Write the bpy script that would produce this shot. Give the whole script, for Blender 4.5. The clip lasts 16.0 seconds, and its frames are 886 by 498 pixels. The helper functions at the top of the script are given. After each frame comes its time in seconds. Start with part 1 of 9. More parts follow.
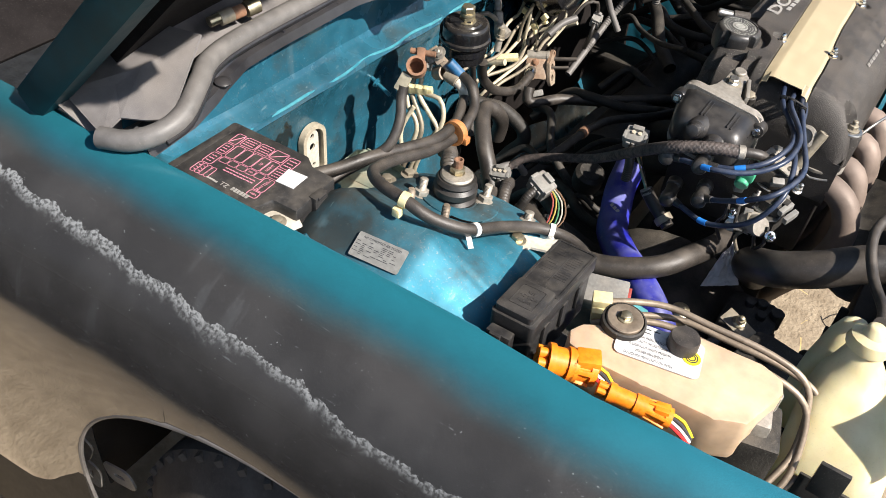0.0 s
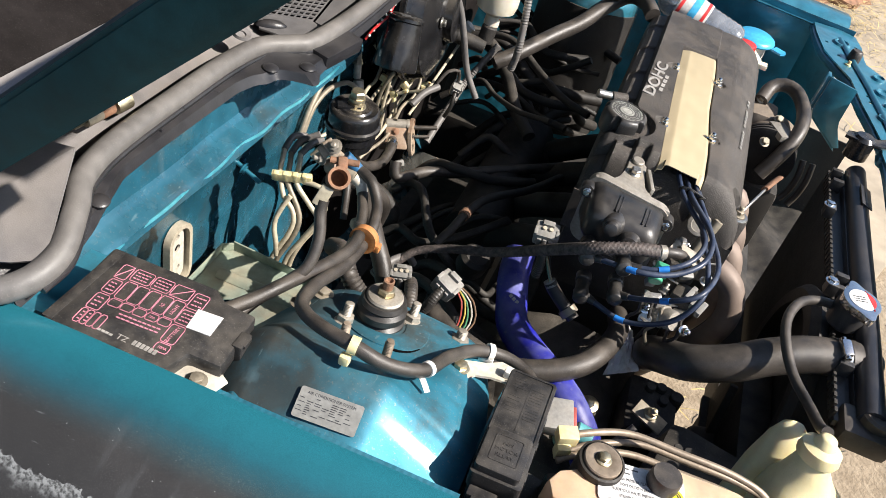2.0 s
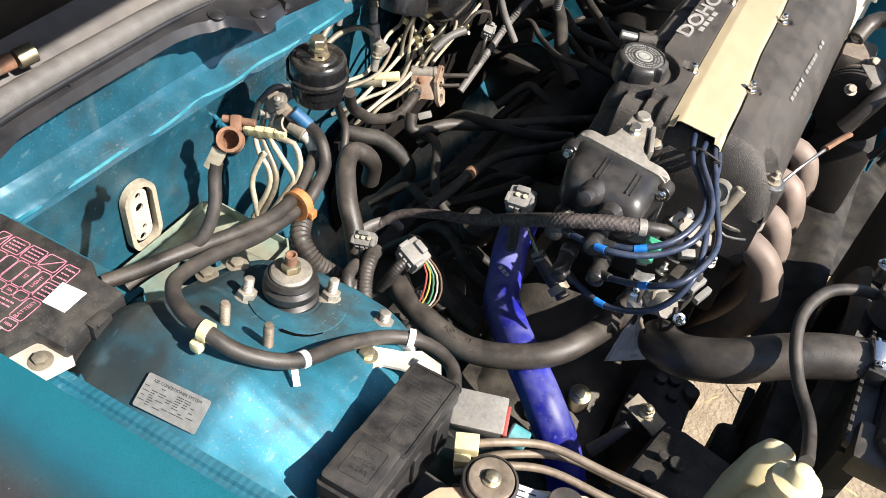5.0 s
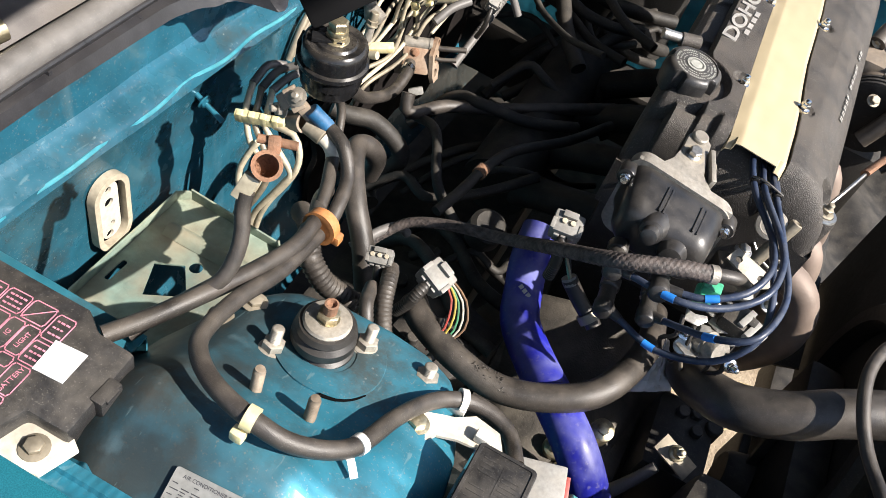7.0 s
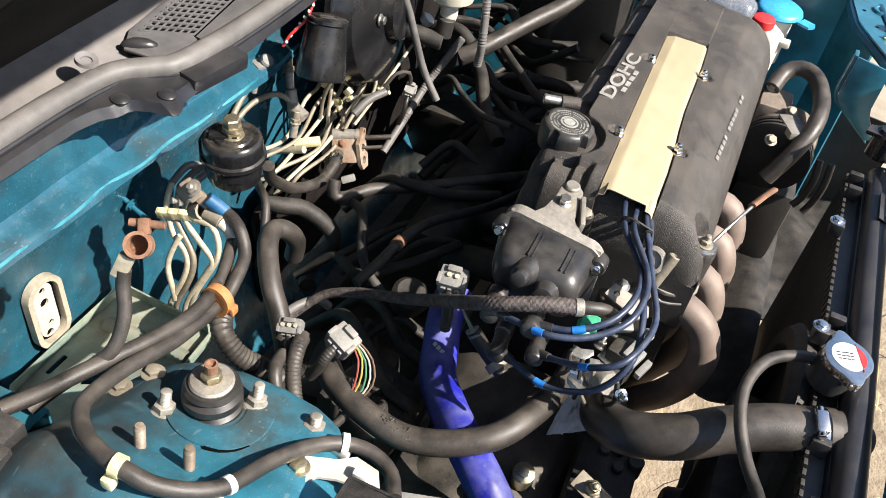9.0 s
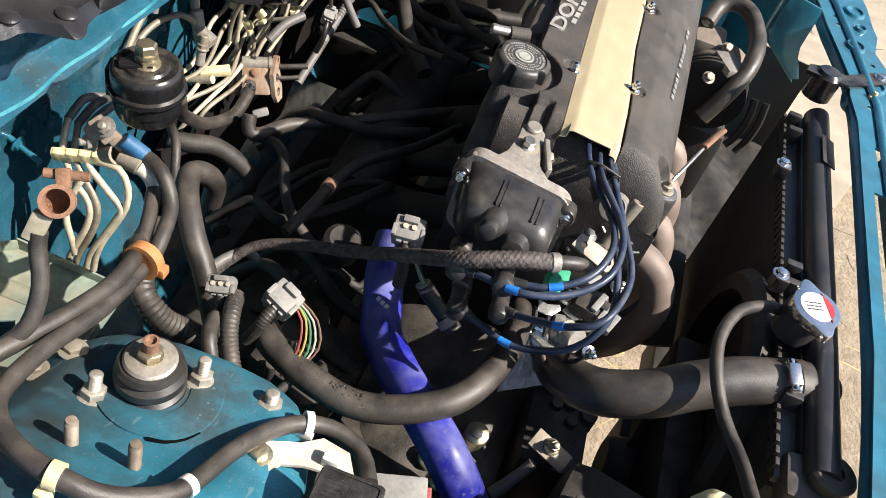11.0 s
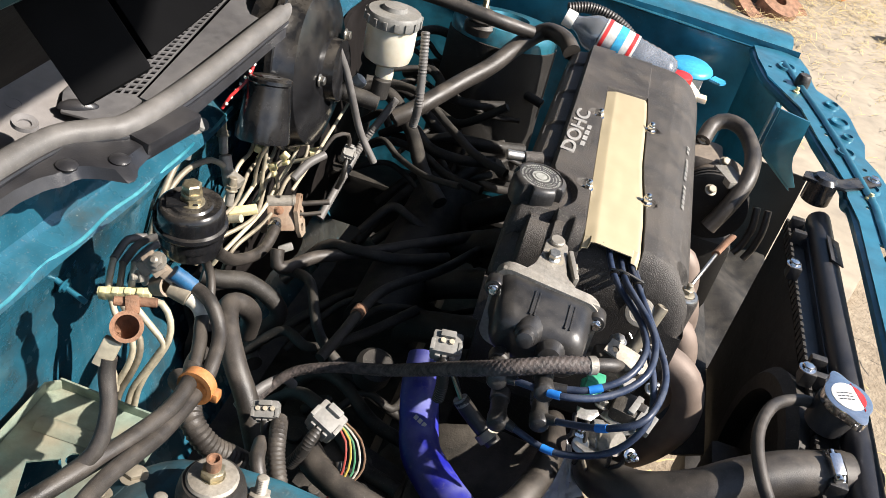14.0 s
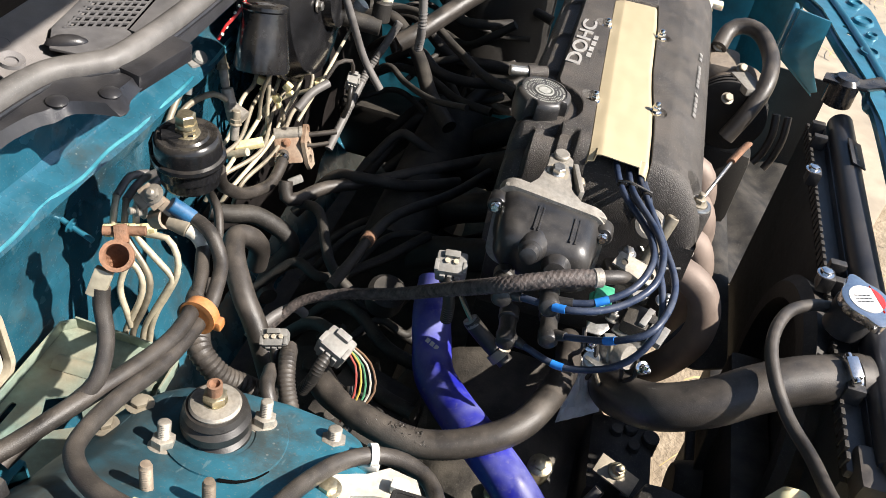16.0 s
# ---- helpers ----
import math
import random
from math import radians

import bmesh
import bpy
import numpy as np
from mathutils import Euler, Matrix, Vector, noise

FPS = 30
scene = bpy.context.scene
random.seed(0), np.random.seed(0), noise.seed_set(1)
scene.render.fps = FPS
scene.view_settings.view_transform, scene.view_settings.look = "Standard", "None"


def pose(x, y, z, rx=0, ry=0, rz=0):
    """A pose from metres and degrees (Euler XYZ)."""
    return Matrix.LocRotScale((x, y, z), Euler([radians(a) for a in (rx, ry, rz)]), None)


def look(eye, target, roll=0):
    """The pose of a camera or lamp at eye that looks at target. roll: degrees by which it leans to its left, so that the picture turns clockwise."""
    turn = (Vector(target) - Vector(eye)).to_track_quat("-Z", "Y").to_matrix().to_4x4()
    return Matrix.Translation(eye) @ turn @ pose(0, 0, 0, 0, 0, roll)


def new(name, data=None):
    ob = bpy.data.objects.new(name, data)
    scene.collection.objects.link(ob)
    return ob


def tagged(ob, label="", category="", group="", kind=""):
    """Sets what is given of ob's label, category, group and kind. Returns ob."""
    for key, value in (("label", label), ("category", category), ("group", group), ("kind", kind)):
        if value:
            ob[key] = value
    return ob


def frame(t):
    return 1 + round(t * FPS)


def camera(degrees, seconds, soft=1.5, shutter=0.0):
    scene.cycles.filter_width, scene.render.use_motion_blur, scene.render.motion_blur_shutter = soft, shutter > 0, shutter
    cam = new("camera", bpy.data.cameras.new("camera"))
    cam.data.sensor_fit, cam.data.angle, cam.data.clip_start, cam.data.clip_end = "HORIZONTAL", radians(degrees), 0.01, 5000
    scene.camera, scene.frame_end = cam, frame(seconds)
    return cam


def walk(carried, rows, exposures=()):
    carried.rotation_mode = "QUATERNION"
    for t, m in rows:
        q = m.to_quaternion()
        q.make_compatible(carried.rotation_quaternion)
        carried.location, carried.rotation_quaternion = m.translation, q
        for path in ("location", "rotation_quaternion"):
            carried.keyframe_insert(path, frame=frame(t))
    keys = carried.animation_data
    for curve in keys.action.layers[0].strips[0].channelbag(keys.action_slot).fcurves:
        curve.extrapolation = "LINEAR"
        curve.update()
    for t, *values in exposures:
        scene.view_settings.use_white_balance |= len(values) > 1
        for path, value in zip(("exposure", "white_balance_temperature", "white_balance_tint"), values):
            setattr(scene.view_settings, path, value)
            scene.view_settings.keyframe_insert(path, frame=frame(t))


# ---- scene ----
cam = camera(55.0, 16.0, soft=0.7)
PATH = [
    (0, (0.381, -0.682, 1.428), (-0.344, 0.596, 0.072), 6.7),
    (0.5, (0.295, -0.669, 1.425), (-0.286, 0.714, 0.103), 11.3),
    (1, (0.186, -0.645, 1.42), (-0.206, 0.835, 0.133), 16.0),
    (1.5, (0.152, -0.623, 1.408), (-0.078, 0.897, 0.129), 18.5),
    (2, (0.148, -0.627, 1.42), (-0.107, 0.916, 0.172), 17.1),
    (2.5, (0.154, -0.624, 1.419), (-0.149, 0.914, 0.177), 14.0),
    (3, (0.156, -0.626, 1.411), (-0.123, 0.908, 0.158), 12.6),
    (3.2, (0.156, -0.627, 1.407), (-0.1, 0.908, 0.15), 12.1),
    (5.3, (0.343, -0.385, 1.409), (-0.234, 0.887, -0.023), 8.9),
    (5.5, (0.297, -0.362, 1.394), (-0.228, 0.913, -0.055), 10.8),
    (6, (0.151, -0.341, 1.35), (-0.172, 0.908, -0.179), 18.2),
    (6.5, (0.108, -0.349, 1.347), (-0.121, 0.885, -0.21), 22.5),
    (7, (0.141, -0.359, 1.372), (-0.129, 0.951, -0.116), 20.5),
    (7.5, (0.153, -0.369, 1.382), (-0.226, 0.983, -0.042), 16.5),
    (8, (0.179, -0.369, 1.392), (-0.264, 1.012, 0.015), 14.1),
    (8.5, (0.231, -0.362, 1.41), (-0.233, 1.039, 0.059), 12.5),
    (9, (0.298, -0.367, 1.424), (-0.144, 1.043, 0.075), 10.5),
    (9.5, (0.331, -0.36, 1.42), (-0.098, 1.037, 0.053), 10.6),
    (10, (0.264, -0.328, 1.384), (0.012, 1.059, -0.034), 17.0),
    (10.2, (0.245, -0.319, 1.37), (0.065, 1.073, -0.056), 19.1),
    (12.3, (0.163, -0.361, 1.363), (0.078, 1.166, 0.075), 18.5),
    (12.5, (0.162, -0.369, 1.372), (0.05, 1.219, 0.162), 18.6),
    (13, (0.165, -0.376, 1.373), (-0.012, 1.249, 0.22), 18.4),
    (13.5, (0.169, -0.382, 1.37), (-0.046, 1.231, 0.209), 15.9),
    (14, (0.174, -0.373, 1.363), (-0.027, 1.235, 0.191), 13.9),
    (14.5, (0.188, -0.373, 1.356), (-0.01, 1.212, 0.153), 11.7),
    (15, (0.193, -0.366, 1.352), (-0.015, 1.196, 0.12), 9.8),
    (15.5, (0.201, -0.363, 1.347), (-0.011, 1.174, 0.086), 9.8),
    (16, (0.206, -0.363, 1.347), (-0.026, 1.139, 0.047), 10.1),
]
walk(cam, [(t, look(eye, target, roll)) for t, eye, target, roll in PATH], [(0.0, 0.97), (3.2, 1.02), (5.3, 1.17), (8.5, 1.20), (10.2, 1.10), (12.5, 1.04), (14.5, 1.09), (16.0, 1.13)])

# ---- daylight ----
SUN_TO = Vector((0.715, -0.035, 0.698)).normalized()
world = bpy.data.worlds.new("world")
scene.world = world
world.use_nodes = True
wn = world.node_tree
sky = wn.nodes.new("ShaderNodeTexSky")
sky.sky_type, sky.sun_disc = "NISHITA", False
sky.sun_elevation = math.asin(SUN_TO.z)
sky.sun_rotation = math.atan2(SUN_TO.x, SUN_TO.y)
wn.links.new(sky.outputs[0], wn.nodes["Background"].inputs[0])
wn.nodes["Background"].inputs[1].default_value = 0.092
sun = new("sun", bpy.data.lights.new("sun", "SUN"))
sun.data.energy, sun.data.angle, sun.data.color = 5.0, radians(0.55), (1.0, 0.93, 0.855)
sun.rotation_mode = "QUATERNION"
sun.rotation_quaternion = SUN_TO.to_track_quat("Z", "Y")


# ---- materials ----
def material(name, color, rough=0.5, metal=0.0, var=0.25, scale=60.0, bump=0.0, bump_scale=400.0, dust=0.0,
             dust_color=(0.22, 0.19, 0.15), coat=0.0, dark=None, spec=0.5, flake=0.0, island=0.0, trans=0.0, fine=0.42, speck=0.22, grain=650, grime=0.0, wave=0.0, silt=0.0, drip=0.0):
    """A painted, moulded or worn surface: two scales of colour change, dust lying on what faces up, and fine relief."""
    m = bpy.data.materials.new(name)
    m.use_nodes = True
    nt = m.node_tree
    b = nt.nodes["Principled BSDF"]
    add, link = nt.nodes.new, nt.links.new
    tc = add("ShaderNodeTexCoord")
    n1, n2 = add("ShaderNodeTexNoise"), add("ShaderNodeTexNoise")
    n1.inputs["Scale"].default_value, n1.inputs["Detail"].default_value = scale * 0.3, 5
    n2.inputs["Scale"].default_value, n2.inputs["Detail"].default_value = scale * 3.0, 4
    link(tc.outputs["Object"], n1.inputs["Vector"])
    link(tc.outputs["Object"], n2.inputs["Vector"])
    r1 = add("ShaderNodeValToRGB")
    low = dark or tuple(c * (1 - var) for c in color)
    high = tuple(min(1, c * (1 + var * 0.8) + 0.004) for c in color)
    r1.color_ramp.elements[0].position, r1.color_ramp.elements[1].position = 0.32, 0.68
    r1.color_ramp.elements[0].color, r1.color_ramp.elements[1].color = (*low, 1), (*high, 1)
    link(n1.outputs["Fac"], r1.inputs["Fac"])
    mix = add("ShaderNodeMix")
    mix.data_type, mix.blend_type = "RGBA", "OVERLAY"
    mix.inputs["Factor"].default_value = fine
    link(r1.outputs["Color"], mix.inputs["A"])
    link(n2.outputs["Fac"], mix.inputs["B"])
    out = mix.outputs["Result"]
    if speck:
        ns, rs, ms = add("ShaderNodeTexNoise"), add("ShaderNodeMapRange"), add("ShaderNodeMix")
        ns.inputs["Scale"].default_value, ns.inputs["Detail"].default_value = grain, 3
        link(tc.outputs["Object"], ns.inputs["Vector"])
        rs.inputs["From Min"].default_value, rs.inputs["From Max"].default_value, rs.inputs["To Max"].default_value = 0.60, 0.72, speck
        link(ns.outputs["Fac"], rs.inputs["Value"])
        ms.data_type = "RGBA"
        ms.inputs["B"].default_value = (0.30, 0.28, 0.24, 1)
        link(rs.outputs["Result"], ms.inputs["Factor"])
        link(out, ms.inputs["A"])
        out = ms.outputs["Result"]
    if grime:
        # brown film in blotches, with drips and spots
        ng, rg, mg = add("ShaderNodeTexNoise"), add("ShaderNodeMapRange"), add("ShaderNodeMix")
        ng.inputs["Scale"].default_value, ng.inputs["Detail"].default_value, ng.inputs["Roughness"].default_value = 11, 12, 0.72
        link(tc.outputs["Object"], ng.inputs["Vector"])
        rg.inputs["From Min"].default_value, rg.inputs["From Max"].default_value, rg.inputs["To Max"].default_value = 0.50, 0.66, grime
        link(ng.outputs["Fac"], rg.inputs["Value"])
        mg.data_type = "RGBA"
        mg.inputs["B"].default_value = (0.052, 0.050, 0.040, 1)
        link(rg.outputs["Result"], mg.inputs["Factor"])
        link(out, mg.inputs["A"])
        out = mg.outputs["Result"]
        nd, rd, md = add("ShaderNodeTexVoronoi"), add("ShaderNodeMapRange"), add("ShaderNodeMix")
        nd.inputs["Scale"].default_value = 120
        link(tc.outputs["Object"], nd.inputs["Vector"])
        rd.inputs["From Min"].default_value, rd.inputs["From Max"].default_value, rd.inputs["To Min"].default_value, rd.inputs["To Max"].default_value = 0.10, 0.16, 0.55, 0.0
        link(nd.outputs["Distance"], rd.inputs["Value"])
        pick, both = add("ShaderNodeMath"), add("ShaderNodeMath")
        pick.operation, both.operation = "MULTIPLY", "MULTIPLY"
        link(rg.outputs["Result"], pick.inputs[0])
        pick.inputs[1].default_value = 1.6
        link(rd.outputs["Result"], both.inputs[0])
        link(pick.outputs[0], both.inputs[1])
        md.data_type = "RGBA"
        md.inputs["B"].default_value = (0.30, 0.34, 0.33, 1)
        link(both.outputs[0], md.inputs["Factor"])
        link(out, md.inputs["A"])
        out = md.outputs["Result"]
    if silt:
        # oily dirt that has gathered on the rear half of the tower
        sx, mx, rx, ny = add("ShaderNodeSeparateXYZ"), add("ShaderNodeMath"), add("ShaderNodeMapRange"), add("ShaderNodeTexNoise")
        link(tc.outputs["Object"], sx.inputs["Vector"])
        ny.inputs["Scale"].default_value, ny.inputs["Detail"].default_value = 16, 10
        link(tc.outputs["Object"], ny.inputs["Vector"])
        mx.operation = "MULTIPLY_ADD"
        link(ny.outputs["Fac"], mx.inputs[0])
        mx.inputs[1].default_value = 0.22
        link(sx.outputs["X"], mx.inputs[2])
        rx.inputs["From Min"].default_value, rx.inputs["From Max"].default_value, rx.inputs["To Min"].default_value, rx.inputs["To Max"].default_value = 0.055, 0.135, silt, 0.0
        link(mx.outputs[0], rx.inputs["Value"])
        mt_ = add("ShaderNodeMix")
        mt_.data_type = "RGBA"
        mt_.inputs["B"].default_value = (0.030, 0.026, 0.021, 1)
        link(rx.outputs["Result"], mt_.inputs["Factor"])
        link(out, mt_.inputs["A"])
        out = mt_.outputs["Result"]
    if drip:
        # dried runs of water down the panel, and short pale scuffs
        for stretch, lo, hi, amount, tone in (((38, 38, 2.2), 0.60, 0.72, drip, (0.13, 0.21, 0.24)), ((160, 34, 60), 0.66, 0.72, drip * 1.3, (0.20, 0.30, 0.32)), ((7, 7, 9), 0.52, 0.66, drip * 0.8, (0.010, 0.055, 0.085))):
            mp, nz, rz, mz = add("ShaderNodeMapping"), add("ShaderNodeTexNoise"), add("ShaderNodeMapRange"), add("ShaderNodeMix")
            mp.inputs["Scale"].default_value = stretch
            nz.inputs["Scale"].default_value, nz.inputs["Detail"].default_value = 1.0, 6
            link(tc.outputs["Object"], mp.inputs["Vector"])
            link(mp.outputs["Vector"], nz.inputs["Vector"])
            rz.inputs["From Min"].default_value, rz.inputs["From Max"].default_value, rz.inputs["To Max"].default_value = lo, hi, amount
            link(nz.outputs["Fac"], rz.inputs["Value"])
            mz.data_type = "RGBA"
            mz.inputs["B"].default_value = (*tone, 1)
            link(rz.outputs["Result"], mz.inputs["Factor"])
            link(out, mz.inputs["A"])
            out = mz.outputs["Result"]
    rough_out = add("ShaderNodeMapRange")
    rough_out.inputs["To Min"].default_value, rough_out.inputs["To Max"].default_value = rough * 0.8, min(1, rough * 1.2)
    link(n2.outputs["Fac"], rough_out.inputs["Value"])
    rsock = rough_out.outputs["Result"]
    if dust:
        geo, sep, rng, mul = add("ShaderNodeNewGeometry"), add("ShaderNodeSeparateXYZ"), add("ShaderNodeMapRange"), add("ShaderNodeMath")
        link(geo.outputs["Normal"], sep.inputs["Vector"])
        rng.inputs["From Min"].default_value, rng.inputs["From Max"].default_value = 0.1, 0.95
        link(sep.outputs["Z"], rng.inputs["Value"])
        n3 = add("ShaderNodeTexNoise")
        n3.inputs["Scale"].default_value, n3.inputs["Detail"].default_value = scale * 0.7, 8
        link(tc.outputs["Object"], n3.inputs["Vector"])
        r3 = add("ShaderNodeMapRange")
        r3.inputs["From Min"].default_value, r3.inputs["From Max"].default_value = 0.38, 0.72
        r3.inputs["To Max"].default_value = dust
        link(n3.outputs["Fac"], r3.inputs["Value"])
        mul.operation = "MULTIPLY"
        link(rng.outputs["Result"], mul.inputs[0])
        link(r3.outputs["Result"], mul.inputs[1])
        dm = add("ShaderNodeMix")
        dm.data_type = "RGBA"
        dm.inputs["B"].default_value = (*dust_color, 1)
        link(mul.outputs[0], dm.inputs["Factor"])
        link(out, dm.inputs["A"])
        out = dm.outputs["Result"]
        rm = add("ShaderNodeMix")
        rm.inputs["B"].default_value = 0.9
        link(mul.outputs[0], rm.inputs["Factor"])
        link(rsock, rm.inputs["A"])
        rsock = rm.outputs["Result"]
    link(out, b.inputs["Base Color"])
    link(rsock, b.inputs["Roughness"])
    b.inputs["Metallic"].default_value = metal
    b.inputs["Specular IOR Level"].default_value = spec
    b.inputs["Coat Weight"].default_value = coat
    b.inputs["Coat Roughness"].default_value = 0.12
    if trans:
        b.inputs["Subsurface Weight"].default_value = trans
        b.inputs["Subsurface Radius"].default_value = (0.02, 0.014, 0.008)
        b.inputs["Subsurface Scale"].default_value = 0.4
    if bump:
        bn, nb = add("ShaderNodeBump"), add("ShaderNodeTexNoise")
        nb.inputs["Scale"].default_value, nb.inputs["Detail"].default_value = bump_scale, 3
        link(tc.outputs["Object"], nb.inputs["Vector"])
        link(nb.outputs["Fac"], bn.inputs["Height"])
        bn.inputs["Strength"].default_value, bn.inputs["Distance"].default_value = bump, 0.001
        if wave:
            # slight pressing waves of thin sheet metal
            bw, nw = add("ShaderNodeBump"), add("ShaderNodeTexNoise")
            nw.inputs["Scale"].default_value, nw.inputs["Detail"].default_value = 9, 3
            link(tc.outputs["Object"], nw.inputs["Vector"])
            link(nw.outputs["Fac"], bw.inputs["Height"])
            bw.inputs["Strength"].default_value, bw.inputs["Distance"].default_value = wave, 0.03
            link(bw.outputs["Normal"], bn.inputs["Normal"])
        link(bn.outputs["Normal"], b.inputs["Normal"])
    return m


def fender_paint():
    """Teal metallic paint whose clear coat has gone dull and dark on the flank, with a chalky peeling line."""
    m = bpy.data.materials.new("fender_paint")
    m.use_nodes = True
    nt = m.node_tree
    b, add, link = nt.nodes["Principled BSDF"], nt.nodes.new, nt.links.new
    tc, sep = add("ShaderNodeTexCoord"), add("ShaderNodeSeparateXYZ")
    link(tc.outputs["Object"], sep.inputs["Vector"])

    def noise_tex(s, d=6, stretch=None):
        n = add("ShaderNodeTexNoise")
        n.inputs["Scale"].default_value, n.inputs["Detail"].default_value = s, d
        if stretch:
            mp = add("ShaderNodeMapping")
            mp.inputs["Scale"].default_value = stretch
            link(tc.outputs["Object"], mp.inputs["Vector"])
            link(mp.outputs["Vector"], n.inputs["Vector"])
        else:
            link(tc.outputs["Object"], n.inputs["Vector"])
        return n.outputs["Fac"]

    def math_node(op, a, c):
        n = add("ShaderNodeMath")
        n.operation = op
        for i, v in enumerate((a, c)):
            if isinstance(v, (int, float)):
                n.inputs[i].default_value = v
            else:
                link(v, n.inputs[i])
        return n.outputs[0]

    def ramp(v, lo, hi, a=0.0, z=1.0):
        n = add("ShaderNodeMapRange")
        n.interpolation_type = "SMOOTHSTEP"
        for k, w in (("From Min", lo), ("From Max", hi), ("To Min", a), ("To Max", z)):
            n.inputs[k].default_value = w
        link(v, n.inputs["Value"])
        return n.outputs["Result"]

    def blend(f, a, c):
        n = add("ShaderNodeMix")
        n.data_type = "RGBA"
        link(f, n.inputs["Factor"])
        for k, v in (("A", a), ("B", c)):
            if isinstance(v, tuple):
                n.inputs[k].default_value = (*v, 1)
            else:
                link(v, n.inputs[k])
        return n.outputs["Result"]

    y = sep.outputs["Y"]
    grain = noise_tex(1300, 2)
    wob = math_node("MULTIPLY", math_node("SUBTRACT", noise_tex(9), 0.5), 0.022)
    edge = math_node("ADD", y, wob)
    # the worn band sets in a hand's width from the hood gap, in a spray of fine specks
    worn = ramp(math_node("ADD", edge, math_node("MULTIPLY", sep.outputs["X"], -0.012)), -0.296, -0.252, 1.0, 0.0)
    spray = math_node("ADD", worn, math_node("MULTIPLY", math_node("SUBTRACT", noise_tex(700, 4), 0.5), math_node("MULTIPLY", worn, math_node("SUBTRACT", 1.0, worn))))
    teal = blend(ramp(grain, 0.30, 0.70), (0.013, 0.140, 0.190), (0.024, 0.215, 0.278))
    # the clear coat has clouded the teal more and more towards the worn band
    teal = blend(math_node("MULTIPLY", ramp(math_node("ADD", edge, math_node("MULTIPLY", math_node("SUBTRACT", noise_tex(40, 6), 0.5), 0.02)), -0.296, -0.218, 1.0, 0.0), 0.85), teal, (0.010, 0.046, 0.058))
    charcoal = blend(ramp(noise_tex(14, 12), 0.36, 0.70), (0.0265, 0.0258, 0.0255), (0.041, 0.040, 0.0395))
    charcoal = blend(math_node("MULTIPLY", ramp(grain, 0.54, 0.70), 0.42), charcoal, (0.10, 0.10, 0.095))
    col = blend(spray, teal, charcoal)
    rim = math_node("MULTIPLY", math_node("MULTIPLY", worn, math_node("SUBTRACT", 1.0, worn)), 2.6)
    col = blend(math_node("MULTIPLY", math_node("MULTIPLY", rim, ramp(noise_tex(1500, 3), 0.54, 0.70, 0.0, 0.55)), ramp(noise_tex(5, 4), 0.35, 0.65)), col, (0.24, 0.27, 0.20))
    # chalky line of lifting clear coat: crisp above, powdery below, with runs under it
    jag = math_node("ADD", math_node("MULTIPLY", math_node("SUBTRACT", noise_tex(16, 4), 0.5), 0.022),
                    math_node("MULTIPLY", math_node("SUBTRACT", noise_tex(120, 14), 0.5), 0.0120))
    d = math_node("ADD", math_node("ADD", y, math_node("MULTIPLY", sep.outputs["X"], 0.036)), jag)
    line = math_node("MULTIPLY", ramp(math_node("ADD", d, ramp(sep.outputs["X"], -0.35, 0.30, 0.002, -0.003)), -0.3425, -0.3325, 0.0, 1.0), ramp(d, -0.3316, -0.3308, 1.0, 0.0))
    line = math_node("MULTIPLY", line, ramp(noise_tex(300, 12), 0.34, 0.62, 0.10, 1.0))
    runs = math_node("MULTIPLY", ramp(noise_tex(1, 8, (60, 14, 5)), 0.57, 0.70), ramp(noise_tex(7, 3), 0.42, 0.6))
    runs = math_node("MULTIPLY", math_node("MULTIPLY", runs, 0.16), worn)
    scratch = math_node("MULTIPLY", ramp(noise_tex(60, 3, (1.0, 9.0, 5.0)), 0.70, 0.74), 0.22)
    chips = math_node("MULTIPLY", ramp(noise_tex(330, 2), 0.735, 0.75), 0.5)
    col = blend(runs, col, (0.12, 0.13, 0.135))
    col = blend(math_node("MULTIPLY", scratch, worn), col, (0.26, 0.28, 0.29))
    col = blend(math_node("MULTIPLY", chips, worn), col, (0.34, 0.36, 0.36))
    col = blend(math_node("MULTIPLY", line, 0.85), col, (0.25, 0.26, 0.26))
    link(col, b.inputs["Base Color"])
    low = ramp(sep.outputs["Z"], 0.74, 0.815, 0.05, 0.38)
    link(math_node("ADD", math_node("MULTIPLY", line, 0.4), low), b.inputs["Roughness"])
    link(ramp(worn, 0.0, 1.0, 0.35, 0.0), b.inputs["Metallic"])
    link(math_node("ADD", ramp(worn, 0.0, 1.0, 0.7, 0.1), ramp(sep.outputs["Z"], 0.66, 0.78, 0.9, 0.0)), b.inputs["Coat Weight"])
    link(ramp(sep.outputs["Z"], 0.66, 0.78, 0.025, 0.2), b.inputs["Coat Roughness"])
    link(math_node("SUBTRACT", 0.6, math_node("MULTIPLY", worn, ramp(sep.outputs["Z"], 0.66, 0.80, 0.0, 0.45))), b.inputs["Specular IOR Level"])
    bn = add("ShaderNodeBump")
    bn.inputs["Strength"].default_value, bn.inputs["Distance"].default_value = 0.35, 0.001
    link(math_node("ADD", line, math_node("MULTIPLY", noise_tex(900, 3), 0.10)), bn.inputs["Height"])
    link(bn.outputs["Normal"], b.inputs["Normal"])
    return m


